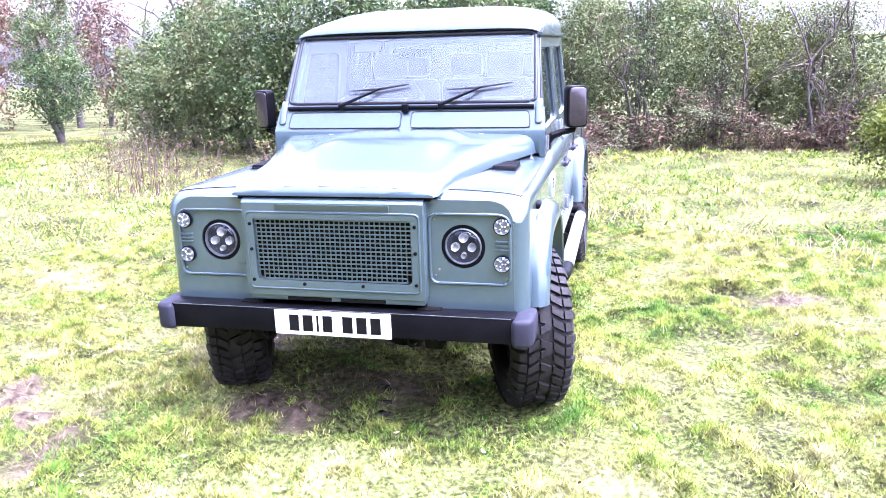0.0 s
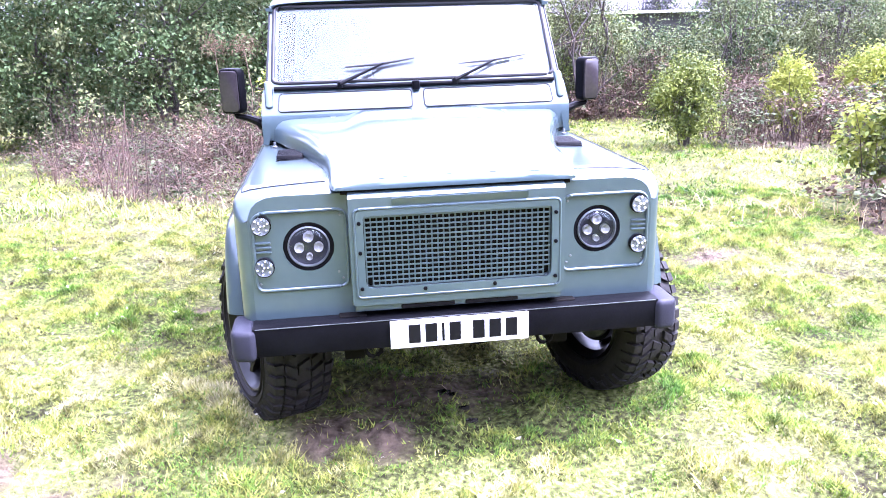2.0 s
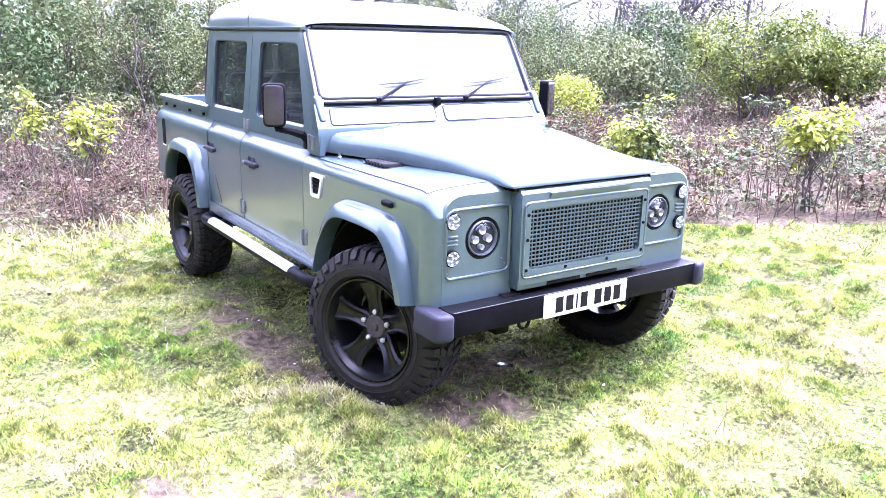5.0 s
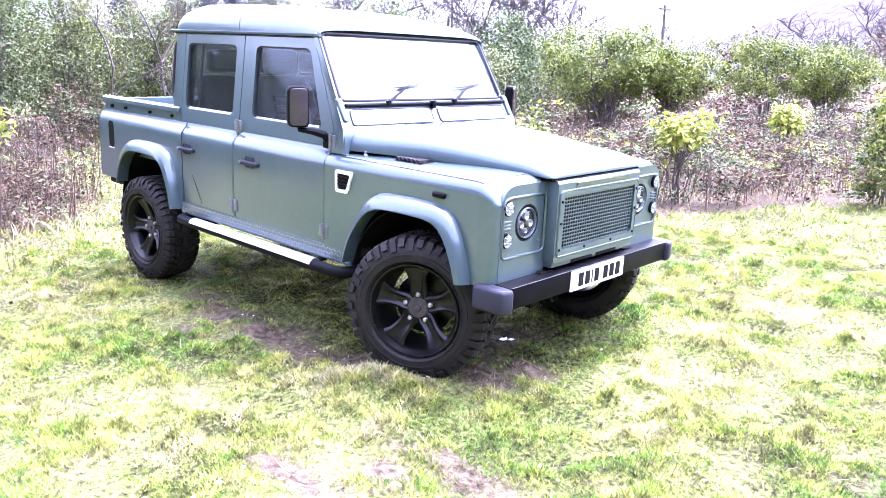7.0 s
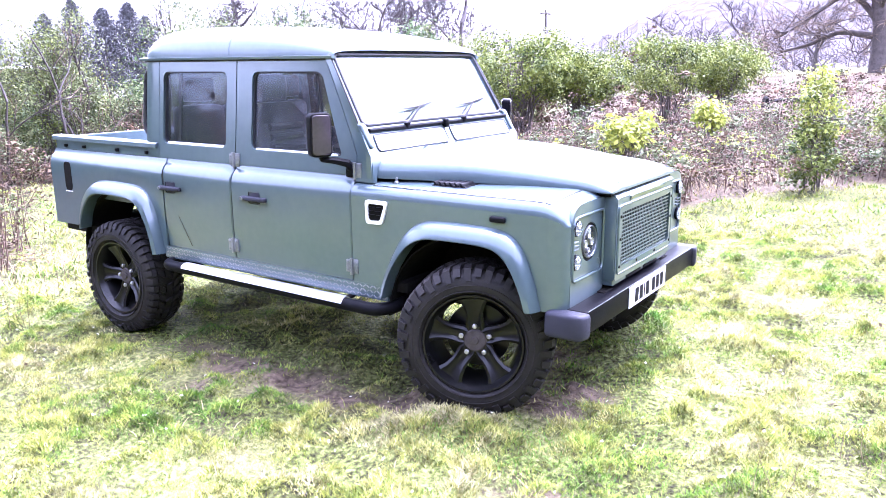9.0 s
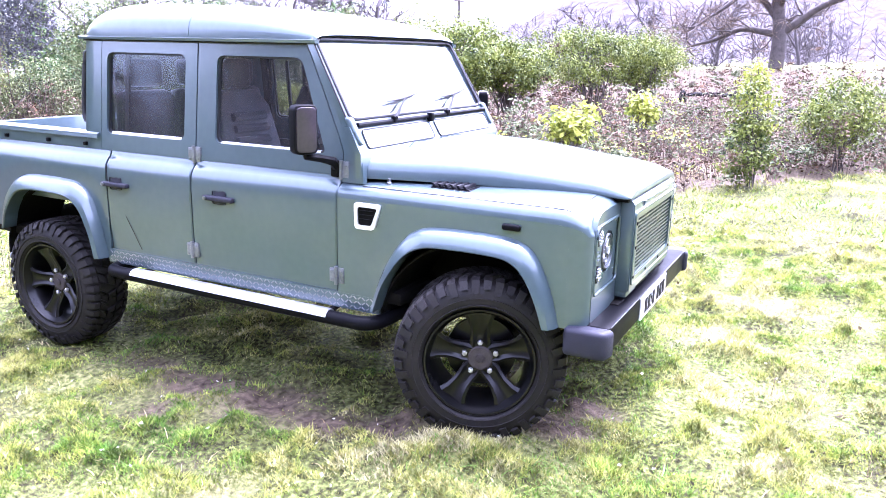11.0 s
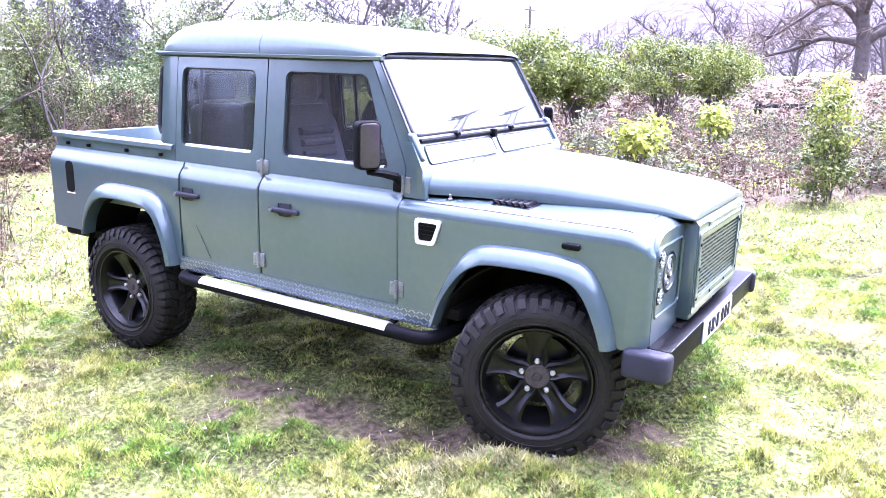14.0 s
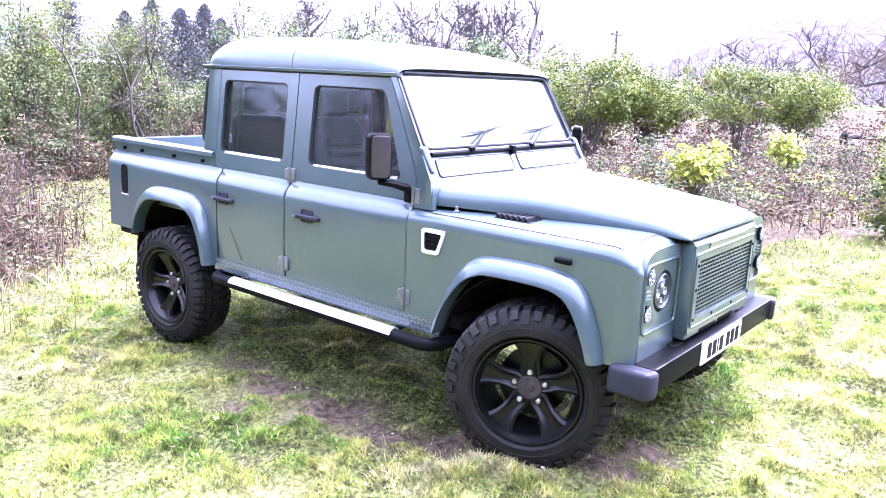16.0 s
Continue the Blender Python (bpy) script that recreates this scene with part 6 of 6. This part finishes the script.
HEDGE = [(-9.6, 14.6, 1.5, 2.6, OLIVE), (-8.3, 13.2, 1.5, 3.0, OLIVE), (-6.6, 12.4, 1.7, 3.6, OLIVE), (-4.9, 11.6, 1.8, 4.0, LAUREL), (-3.2, 11.3, 1.7, 4.2, LAUREL), (-1.6, 12.0, 1.7, 4.1, LAUREL)]
for i, (x, y, w, hh, m) in enumerate(HEDGE):
    bush("laurel_bush", "tall dense dark evergreen shrub with glossy leaves", "bush", (x, y), [(0, 0, hh * 0.32, w * 0.95, w * 0.8, hh * 0.34), (0.2, 0, hh * 0.66, w * 0.8, w * 0.7, hh * 0.34), (-0.5, -0.4, hh * 0.5, w * 0.6, w * 0.6, hh * 0.4)], 340 if i < 2 else 540, 40, 0.082, m, 30 + i, 0.13, 6, 0.05, 0.2, "evergreen hedge", LAUREL if i < 3 else OLIVE)
WILLOWS = [(0.0, 13.2, 1.2, 3.3), (1.5, 13.4, 1.3, 3.8), (3.0, 14.0, 1.3, 3.4), (4.6, 13.8, 1.1, 3.0), (6.3, 13.6, 1.3, 1.75), (8.2, 13.8, 1.6, 3.8), (10.2, 13.0, 1.5, 3.4), (12.0, 13.6, 1.4, 3.4), (13.8, 13.4, 1.2, 2.7)]
for i, (x, y, w, hh) in enumerate(WILLOWS):
    bush("willow_scrub", "thin-leaved olive-green scrub tree with many stems", "tree", (x, y), [(0, 0, hh * 0.5, w, w * 0.8, hh * 0.5), (0.3, 0.2, hh * 0.75, w * 0.6, w * 0.5, hh * 0.3)], 330, 40, 0.058, OLIVE, 60 + i, 0.135, 9, 0.028, 0.6, "scrub line", BRIGHT if i in (2, 3) else LAUREL, 0.3)
for i in range(11):
    x = -3.5 + i * 1.9
    hh = (3.9 if i < 4 else 2.4 if i != 6 else 1.5) + 0.4 * math.sin(i * 2.1)
    bush("thicket_tree", "dense dull olive thicket tree in the back row", "tree", (x, 16.2 + 0.5 * math.cos(i * 1.7)), [(0, 0, hh * 0.42, 1.3, 0.9, hh * 0.42), (0.3, 0, hh * 0.7, 0.7, 0.6, hh * 0.28)], 260, 26, 0.15, (OLIVE, LAUREL)[i % 2], 160 + i, 0.2, 5, 0.04, 0.4, "back thicket", OLIVE, 0.2)
for i, (x, y, w, hh, m) in enumerate(((12.7, 10.7, 0.85, 3.0, LAUREL), (16.0, 12.0, 1.4, 2.7, OLIVE), (18.5, 13.5, 1.4, 2.6, BRAMBLE), (10.6, 9.8, 0.9, 2.2, OLIVE), (15.0, 9.0, 1.0, 2.2, BRAMBLE))):
    bush("scrub_bush", "rounded dull scrub bush between the brambles", "bush", (x, y), [(0, 0, hh * 0.5, w, w, hh * 0.5)], 220, 36, 0.09, m, 190 + i, 0.16, 6, 0.03, 0.4, "", OLIVE)
# low shrubs and saplings
bush("green_shrub", "small rounded fresh-green shrub", "bush", (4.7, 8.3), [(0, 0, 0.62, 0.52, 0.5, 0.5), (0.1, 0, 0.95, 0.36, 0.36, 0.32)], 130, 70, 0.055, BRIGHT, 81, 0.09, 6, 0.018)
bush("yellow_shrub", "small yellow-green evergreen shrub", "bush", (6.6, 8.7), [(0, 0, 0.55, 0.40, 0.4, 0.45), (0, 0, 1.0, 0.25, 0.25, 0.28)], 80, 56, 0.062, LIME, 82, 0.09, 5, 0.016)
bush("yellow_shrub", "small yellow-green evergreen shrub", "bush", (8.4, 9.2), [(0, 0, 0.75, 0.62, 0.6, 0.55)], 130, 60, 0.062, LIME, 83, 0.10, 6, 0.02)
bush("laurel_sapling", "bright laurel sapling among brambles", "bush", (4.75, 3.95), [(0, 0, 0.55, 0.45, 0.4, 0.35), (0.1, 0, 0.85, 0.25, 0.25, 0.25), (-0.35, 0.1, 0.75, 0.2, 0.2, 0.3)], 60, 34, 0.075, BRIGHT, 84, 0.08, 6, 0.012, 0.9, "", LIME)
bush("laurel_sapling", "bright yellow-green laurel sapling", "bush", (5.85, 2.45), [(0, 0, 0.85, 0.35, 0.3, 0.16), (0.25, -0.1, 0.98, 0.15, 0.15, 0.16), (-0.25, 0.1, 0.9, 0.12, 0.12, 0.2)], 34, 26, 0.095, LIME, 85, 0.07, 6, 0.012, 1.0)
bush("laurel_sapling", "bright yellow-green laurel sapling", "bush", (9.1, 2.3), [(0, 0, 0.9, 0.24, 0.24, 0.2)], 24, 24, 0.095, LIME, 86, 0.07, 4, 0.012, 1.0)
bush("laurel_sapling", "upright fresh-green laurel sapling at the field edge", "bush", (7.4, 0.45), [(0, 0, 0.55, 0.36, 0.36, 0.45), (0.1, 0, 1.05, 0.32, 0.32, 0.35), (0.25, 0, 1.4, 0.18, 0.18, 0.2)], 90, 44, 0.060, BRIGHT, 87, 0.07, 5, 0.014, 0.7, "", LIME)
bush("laurel_sapling", "yellow-green laurel sapling in the brambles", "bush", (-0.75, 7.1), [(0, 0, 0.85, 0.28, 0.25, 0.3)], 20, 18, 0.10, LIME, 88, 0.07, 4, 0.012, 1.0)
bush("laurel_sapling", "yellow-green laurel sapling in the brambles", "bush", (-1.25, 8.2), [(0, 0, 1.0, 0.16, 0.16, 0.3)], 14, 16, 0.10, LIME, 89, 0.06, 3, 0.010, 1.0)
bush("green_shrub", "low sapling with bright leaves", "bush", (9.8, -0.6), [(0, 0, 0.9, 0.7, 0.6, 0.5)], 130, 44, 0.06, BRIGHT, 90, 0.12, 6, 0.014)
# big rounded bushes
for i, (x, y, w, hh) in enumerate(((11.8, 7.2, 1.5, 2.6), (13.6, 6.6, 1.2, 2.2), (17.6, 5.8, 1.8, 2.6), (19.6, 5.0, 1.3, 2.4))):
    bush("evergreen_bush", "large rounded yellow-green evergreen bush, bare below", "bush", (x, y), [(0, 0, hh * 0.74, w, w, hh * 0.24), (0.4, 0.2, hh * 0.66, w * 0.7, w * 0.8, hh * 0.24), (-0.3, 0, hh * 0.66, w * 0.8, w * 0.7, hh * 0.24)], 110, 150, 0.078, BRIGHT, 100 + i, 0.14, 16, 0.03, 0.5, "rounded bushes")
# brambles
BR = ((BRAMBLE, 0.56), (BRIAR, 0.28), (RUSSET, 0.16))
brambles("red-brown bramble tangle with pale dead stalks", PATCHES[0], 0.92, 1100, 21000, ((BRIAR, 0.46), (BRAMBLE, 0.40), (RUSSET, 0.14)), 201, 0.055, (5.0, 8.6))
brambles("sparse dead stalks standing in the grass", PATCHES[1], 0.62, 110, 900, ((BRAMBLE, 0.6), (BRIAR, 0.25), (RUSSET, 0.15)), 205, 0.06)
brambles("red-brown brambles at the foot of the scrub", PATCHES[2], 1.0, 700, 22000, BR, 202, 0.07)
brambles("low bramble thicket, leaves pale and brown", PATCHES[3], 0.85, 1300, 58000, ((BRAMBLE, 0.34), (BRIAR, 0.46), (RUSSET, 0.08), (LAUREL, 0.06), (LIME, 0.06)), 203, 0.072)
brambles("brown bramble bank below the scrub", PATCHES[4], 0.7, 900, 15000, BR, 204, 0.07)
brambles("rough brown scrub at the far edge of the field", PATCHES[5], 1.5, 600, 40000, ((BRAMBLE, 0.6), (BRIAR, 0.28), (RUSSET, 0.12)), 206, 0.12)
tagged(blades("dead_grass_fringe", 30000, (-8, 10, 0.2, 13.2), 0.15, 0.008, STRAW, 8, 1.6, lambda x, y: np.clip(1.0 - np.abs(np.where(x < 1.5, np.abs(y - (5.4 + 0.25 * np.abs(x + 1.5))), np.abs(y - (4.4 - 0.52 * (x - 2.4))))) * 1.6, 0, 1) * (np.hypot(x, y - 2) > 3.2)), "pale dead grass along the brambles", "grass", kind="stuff")
# far things
def oak(at):
    """A great bare oak: thick trunk, long crooked low limbs, and a spray of twigs on each."""
    rng = random.Random(33)
    th = tagged(new("oak_tree"), "great bare oak with long crooked low limbs", "tree")
    th.location = (*at, 1.25)
    # u runs to the viewer's right across the line of sight
    P = lambda u, z, d=0.0: Vector((0.08 * u + d, -u, z))
    limbs = [([P(0, -0.5), P(0.1, 1.5), P(-0.1, 3.2), P(-0.3, 5.0), P(-0.2, 7.5), P(0.4, 10)], 0.62, 0.22),
             ([P(0, 1.7), P(-0.9, 1.9), P(-1.8, 2.0), P(-3.0, 1.5), P(-4.2, 1.2), P(-5.4, 0.9)], 0.30, 0.05),
             ([P(0, 2.3), P(-0.8, 3.4), P(-1.7, 3.7), P(-2.8, 3.0), P(-4.0, 2.2), P(-5.2, 1.6)], 0.26, 0.05),
             ([P(0.1, 1.7), P(0.9, 2.3), P(1.9, 3.0), P(3.2, 3.5), P(5.0, 4.2), P(7.0, 4.4)], 0.34, 0.08),
             ([P(-0.2, 3.4), P(-0.9, 5.0), P(-2.0, 6.4), P(-3.6, 7.2)], 0.28, 0.06),
             ([P(0, 3.6), P(1.2, 5.4), P(2.6, 7.0), P(4.0, 8.0)], 0.28, 0.06),
             ([P(0, 3.0), P(0.4, 4.0, -1.2), P(1.0, 5.0, -2.4), P(1.3, 6.0, -3.5)], 0.22, 0.05)]
    limbs = [(pts, r0 * 0.68, r1 * 0.6) for pts, r0, r1 in limbs]
    paths, twigs = [], []
    for pts, r0, r1 in limbs:
        line = smooth_line(pts, 3)
        paths.append((line, r0, r1))
        for _ in range(16):
            i = rng.randrange(4, len(line))
            d = Vector((rng.uniform(-1, 1), rng.uniform(-1, 1), rng.uniform(-0.5, 1.0))).normalized()
            L = rng.uniform(1.0, 2.6)
            sub = bent(line[i], line[i] + d * L, 0.08, rng, 5)
            paths.append((sub, 0.05, 0.015))
            for _ in range(12):
                j = rng.randrange(1, 6)
                e = (d * 0.4 + Vector((rng.uniform(-1, 1), rng.uniform(-1, 1), rng.uniform(-0.7, 0.8)))).normalized()
                t = bent(sub[j], sub[j] + e * rng.uniform(0.5, 1.3), 0.1, rng, 3)
                twigs.append((t, 0.014, 0.007))
                for _ in range(3):
                    e2 = (e * 0.5 + Vector((rng.uniform(-1, 1), rng.uniform(-1, 1), rng.uniform(-0.7, 0.7)))).normalized()
                    twigs.append((bent(t[2], t[2] + e2 * rng.uniform(0.3, 0.8), 0.1, rng, 2), 0.010, 0.006))
    sticks("trunk", paths, BARK, th, 8)
    tagged(sticks("twig_spray", twigs, TWIG, th, 3), kind="stuff")
    return th


oak((41, 3.3))
for i, (x, y, hh) in enumerate(((29.8, 20.4, 6.6), (29.0, 22.2, 6.4), (27.5, 24.0, 6.2), (31.5, 24.5, 6.4), (28.8, 28.0, 6.6), (27.0, 30.5, 6.2), (27.0, 33.5, 6.4), (33.0, 27.0, 6.8), (25.5, 35.0, 6.2))):
    bare_tree("bare_tree", "leafless winter tree beyond the bushes", (x, y), hh * 1.5, 0.16, 302 + i, HAZE, 4, 0.6, (0.1 * math.sin(i * 2), 0.1 * math.cos(i)), 5, 0.15, (4, 5), 0.026)
for i, (x, y, hh) in enumerate(((62, 14, 10), (66, 20, 9), (56, 8.5, 9), (70, 4, 10))):
    bare_tree("bare_tree", "slim leafless tree in the far field", (x, y), hh, 0.2, 320 + i, HAZE, 4, 0.6, (0, 0), 5, 0.2, (4, 5), 0.03)
bush("birch_sapling", "slim upright birch sapling with thin olive foliage", "tree", (5.2, 13.4), [(0, 0, 1.9, 0.45, 0.45, 1.3), (0, 0, 2.9, 0.22, 0.22, 0.6)], 120, 18, 0.06, OLIVE, 306, 0.13, 2, 0.045, 0.6)
for i, (x, y, w, hh) in enumerate(((-18.5, 18.5, 1.2, 5.5), (-16.0, 21.0, 0.9, 5.0), (-11.6, 19.5, 0.8, 4.5), (-20, 24, 1.5, 6), (-18.5, 15.5, 2.2, 8.5), (-21.5, 19.5, 2.4, 9.0), (-17.5, 12.0, 2.0, 8.0))):
    bush("beech_tree", "young tree holding red-brown dead leaves", "tree", (x, y), [(0, 0, hh * 0.5, w, w, hh * 0.48)], 160 if hh < 7 else 420, 26, 0.12 if hh < 7 else 0.2, RUSSET, 130 + i, 0.2, 4, 0.05, 0.2, "russet trees")
bare_tree("birch_tree", "thin bare birch with russet twigs", (-16.5, 20), 7, 0.12, 307, BARK, 4, 0.6)
bare_tree("birch_tree", "thin bare birch with russet twigs", (-13.5, 22), 7, 0.11, 308, BARK, 4, 0.6)


def conifer(at, hgt, w, seed):
    th = tagged(new("conifer"), "tall dark hazy conifer far off", "tree", "far conifers")
    th.location = (*at, 0)
    r = np.random.RandomState(seed)
    sticks("trunk", [([(0, 0, 0), (0, 0, hgt * 0.5), (0, 0, hgt)], 0.16, 0.02)], BARK, th, 6)
    n = 7500
    z = r.uniform(0.12, 1.0, n) ** 0.8
    a = r.uniform(0, 2 * np.pi, n)
    rad = w * (1 - z) ** 0.6 * np.sqrt(r.uniform(0.1, 1, n)) * (0.7 + 0.3 * np.sin(a * 5 + z * 40))
    leaf_mesh("crown", np.stack([rad * np.cos(a), rad * np.sin(a), z * hgt], 1), 0.24, CONIFER, seed, th, -0.2, 0.35)


for i, (x, y, hh, w) in enumerate(((33.0, 59, 8.6, 3.6), (35.0, 58, 8.0, 3.8), (36.6, 57, 8.4, 3.8), (38.2, 57, 7.4, 3.4), (24.0, 55, 9.5, 2.6), (31.2, 60, 7.5, 3.4))):
    conifer((x, y), hh, w, 400 + i)


def far_wood():
    rng = random.Random(77)
    paths = []
    for k in range(340):
        a, d = radians(rng.uniform(-60, 60) if k % 3 == 0 else rng.uniform(58, 118)), rng.uniform(85, 160)
        x, y = d * math.sin(a), d * math.cos(a)
        hgt = rng.uniform(5, 9) * d / 110
        paths.append((bent((x, y, 0), (x + rng.uniform(-1, 1), y + rng.uniform(-1, 1), hgt), 0.02, rng, 3), 0.07, 0.03))
        for _ in range(20):
            t = rng.uniform(0.15, 0.97)
            dx, dy, dz = rng.uniform(-1, 1), rng.uniform(-1, 1), rng.uniform(0.1, 1.1)
            L = hgt * 0.36 * (1.15 - t)
            paths.append(([Vector((x, y, hgt * t)), Vector((x + dx * L * 0.5, y + dy * L * 0.5, hgt * t + dz * L * 0.4)), Vector((x + dx * L, y + dy * L, hgt * t + dz * L))], 0.05, 0.03))
    th = tagged(new("far_woodland"), "hazy mauve line of bare winter trees", "woodland", kind="stuff")
    sticks("twig_spray", paths, HAZE, th, 3)


far_wood()
rows = []
for q in range(1081):
    k = q / 3
    a = radians(k)
    rise = 5.0 + 23.0 * smoothstep(60, 76, k) * smoothstep(175, 130, k)
    top = rise + 2.5 * noise2(k * 0.06, 0, 1.0, 5) + 1.6 * noise2(k * 0.9, 0, 1.0, 9) + 1.8 * noise2(k * 4.1, 0, 1.0, 11)
    rows.append([(math.sin(a) * d, math.cos(a) * d, z) for d, z in ((170, -1), (185, 1.5), (240, top * 0.5), (300, top), (330, top - 3))])
tagged(new("backdrop", finish(shell(rows, (0, 0, -2)), "backdrop", HILL)), "hazy mauve wooded hillside far off", "hill", kind="structure")
# the wood that shuts the field in behind the way of the camera
rows = []
for k in range(129):
    a = radians(145 + k * 1.3)
    d = 24 + 3 * noise2(k * 0.15, 0, 1.0, 3)
    top = 12.0 + 3.0 * noise2(k * 0.12, 0, 1.0, 12) + 2.5 * noise2(k * 0.7, 0, 1.0, 14)
    rows.append([(math.sin(a) * q * d, 1 + math.cos(a) * q * d, z) for q, z in ((1.0, -0.2), (0.97, top * 0.3), (1.0, top * 0.7), (1.05, top))])
tagged(new("backdrop_wood", finish(shell(rows, (0, 0, -0.3)), "backdrop_wood", TREELINE)), "dark wood that shuts in the field", "woodland", kind="structure")

# long low shed with a pale roof edge
shed = tagged(new("farm_shed"), "long low dark shed with a pale sheet roof", "building")
part("wall", box((5.4, 37.0, 0), (18.6, 43.0, 2.75)), SHED, shed)
part("roof", box((5.0, 36.6, 2.75), (19.0, 43.4, 2.87), 0.02), SHEDROOF, shed, "pale sheet roof")
for i in range(6):
    part("post", box((5.6 + i * 2.55, 36.8, 0), (5.76 + i * 2.55, 36.96, 2.75)), SHED, shed)
pole = tagged(new("utility_pole"), "slim wooden utility pole with a crossbar", "pole")
part("post", tube([(52, 27, 0), (52, 27, 6.5)], 0.10, 8), BARK, pole)
part("crossbar", box((51.2, 26.93, 6.15), (52.8, 27.07, 6.28)), BARK, pole)


# fallen leaves, pale flecks and a few dead stalks on the grass
r = np.random.RandomState(91)
fx, fy = r.uniform(-4.5, 4.5, 420), r.uniform(-3.0, 5.0, 420)
ok = (np.abs(fx) > 0.9) | (fy < 0) | (fy > 4.3)
fx, fy = fx[ok][:170], fy[ok][:170]
litter = tagged(new("leaf_litter"), "scattered brown fallen leaves on the grass", "leaves", kind="stuff")
leaf_mesh("foliage", np.stack([fx, fy, ground_z(fx, fy) + 0.022], 1), 0.035, BRAMBLE, 92, litter, 0.1, 0.7)
fx, fy = r.uniform(-4.6, 5.0, 1500), r.uniform(-3.2, 5.2, 1500)
ok = ((np.abs(fx) > 0.8) | (fy < 0.3) | (fy > 4.3)) & (r.rand(1500) < 0.25 + value_noise(fx, fy, 1.6, 71))
flecks = tagged(new("pale_fleck_scatter"), "small pale flecks scattered on the grass", "leaves", kind="stuff")
leaf_mesh("foliage", np.stack([fx[ok], fy[ok], ground_z(fx[ok], fy[ok]) + 0.016], 1), 0.026, FLECK, 94, flecks, 0.15, 0.6, None, True)
rng = random.Random(93)
stalks = tagged(new("dead_stalks"), "thin dead weed stalks standing in the grass", "weeds", kind="stuff")
paths = []
for x, y, n in ((-0.95, -0.85, 5), (-0.35, -0.95, 4), (0.3, -0.6, 3), (-1.9, -1.25, 3), (-1.3, -1.0, 3), (-0.4, 5.0, 14), (0.6, 5.9, 16), (-1.4, 4.4, 12), (-2.6, 4.3, 10)):
    for _ in range(n):
        px, py, hh = x + rng.uniform(-0.12, 0.12) * (1 + n / 6), y + rng.uniform(-0.12, 0.12) * (1 + n / 6), rng.uniform(0.08, 0.22) * (1 if n < 8 else 3)
        paths.append((bent((px, py, -0.02), (px + rng.uniform(-0.06, 0.06), py + rng.uniform(-0.06, 0.06), hh), 0.05, rng, 3), 0.0025, 0.001))
sticks("cane_tangle", paths, TWIG, stalks, 3)
docks = tagged(new("dead_stalks"), "upright dark dead stems at the edge of the brambles", "weeds", kind="stuff")
paths = []
for x, y, n, hh in ((-2.95, 6.55, 7, 0.85), (-2.65, 6.35, 6, 0.8), (-2.2, 6.1, 4, 0.55), (-4.0, 7.6, 4, 0.6), (-1.2, 5.8, 5, 0.6), (-0.4, 6.2, 5, 0.7), (-5.15, 6.5, 7, 0.75), (-5.5, 6.7, 5, 0.6)):
    for _ in range(n):
        px, py, q = x + rng.uniform(-0.16, 0.16), y + rng.uniform(-0.16, 0.16), hh * rng.uniform(0.6, 1.25)
        paths.append((bent((px, py, -0.02), (px + rng.uniform(-0.12, 0.12), py + rng.uniform(-0.12, 0.12), q), 0.04, rng, 4), 0.009, 0.004))
sticks("cane_tangle", paths, CANE, docks, 4)
for x, y, hh in ((-1.95, 9.35, 1.62), (-1.55, 9.45, 1.60)):
    weed = tagged(new("tall_weed"), "tall dead weed with a fluffy pinkish seed head", "weed")
    sticks("stem", [(bent((x, y, -0.02), (x - 0.10, y, hh), 0.03, rng, 5), 0.012, 0.007)], TWIG, weed, 5)
    r = np.random.RandomState(int(hh * 100))
    tagged(leaf_mesh("seed_head", np.array((x - 0.10, y, hh + 0.02)) + r.normal(size=(420, 3)) * (0.10, 0.10, 0.09), 0.034, RUSSET, 97, weed, 0.4, 0.4), kind="stuff")

# rusty farm implement in the brambles
imp = tagged(new("farm_implement"), "old dark metal farm implement half hidden in brambles", "implement")
for dy in (-0.45, 0.45):
    part("rail", tube([(18.6, 3.0 + dy, 0.70), (19.6, 2.9 + dy, 0.78), (20.6, 2.8 + dy, 0.70)], 0.035, 6), DARK, imp)
for i in range(5):
    x = 18.7 + i * 0.45
    part("crossbar", tube([(x, 2.3, 0.74), (x + 0.1, 3.6, 0.74)], 0.025, 6), DARK, imp)
for x, y in ((18.9, 2.2), (20.3, 2.1), (19.0, 3.6)):
    part("wheel", tube([(x + 0.34 * math.cos(a), y, 0.50 + 0.34 * math.sin(a)) for a in [k * math.pi / 9 for k in range(18)]], 0.05, 6, True), DARK, imp)
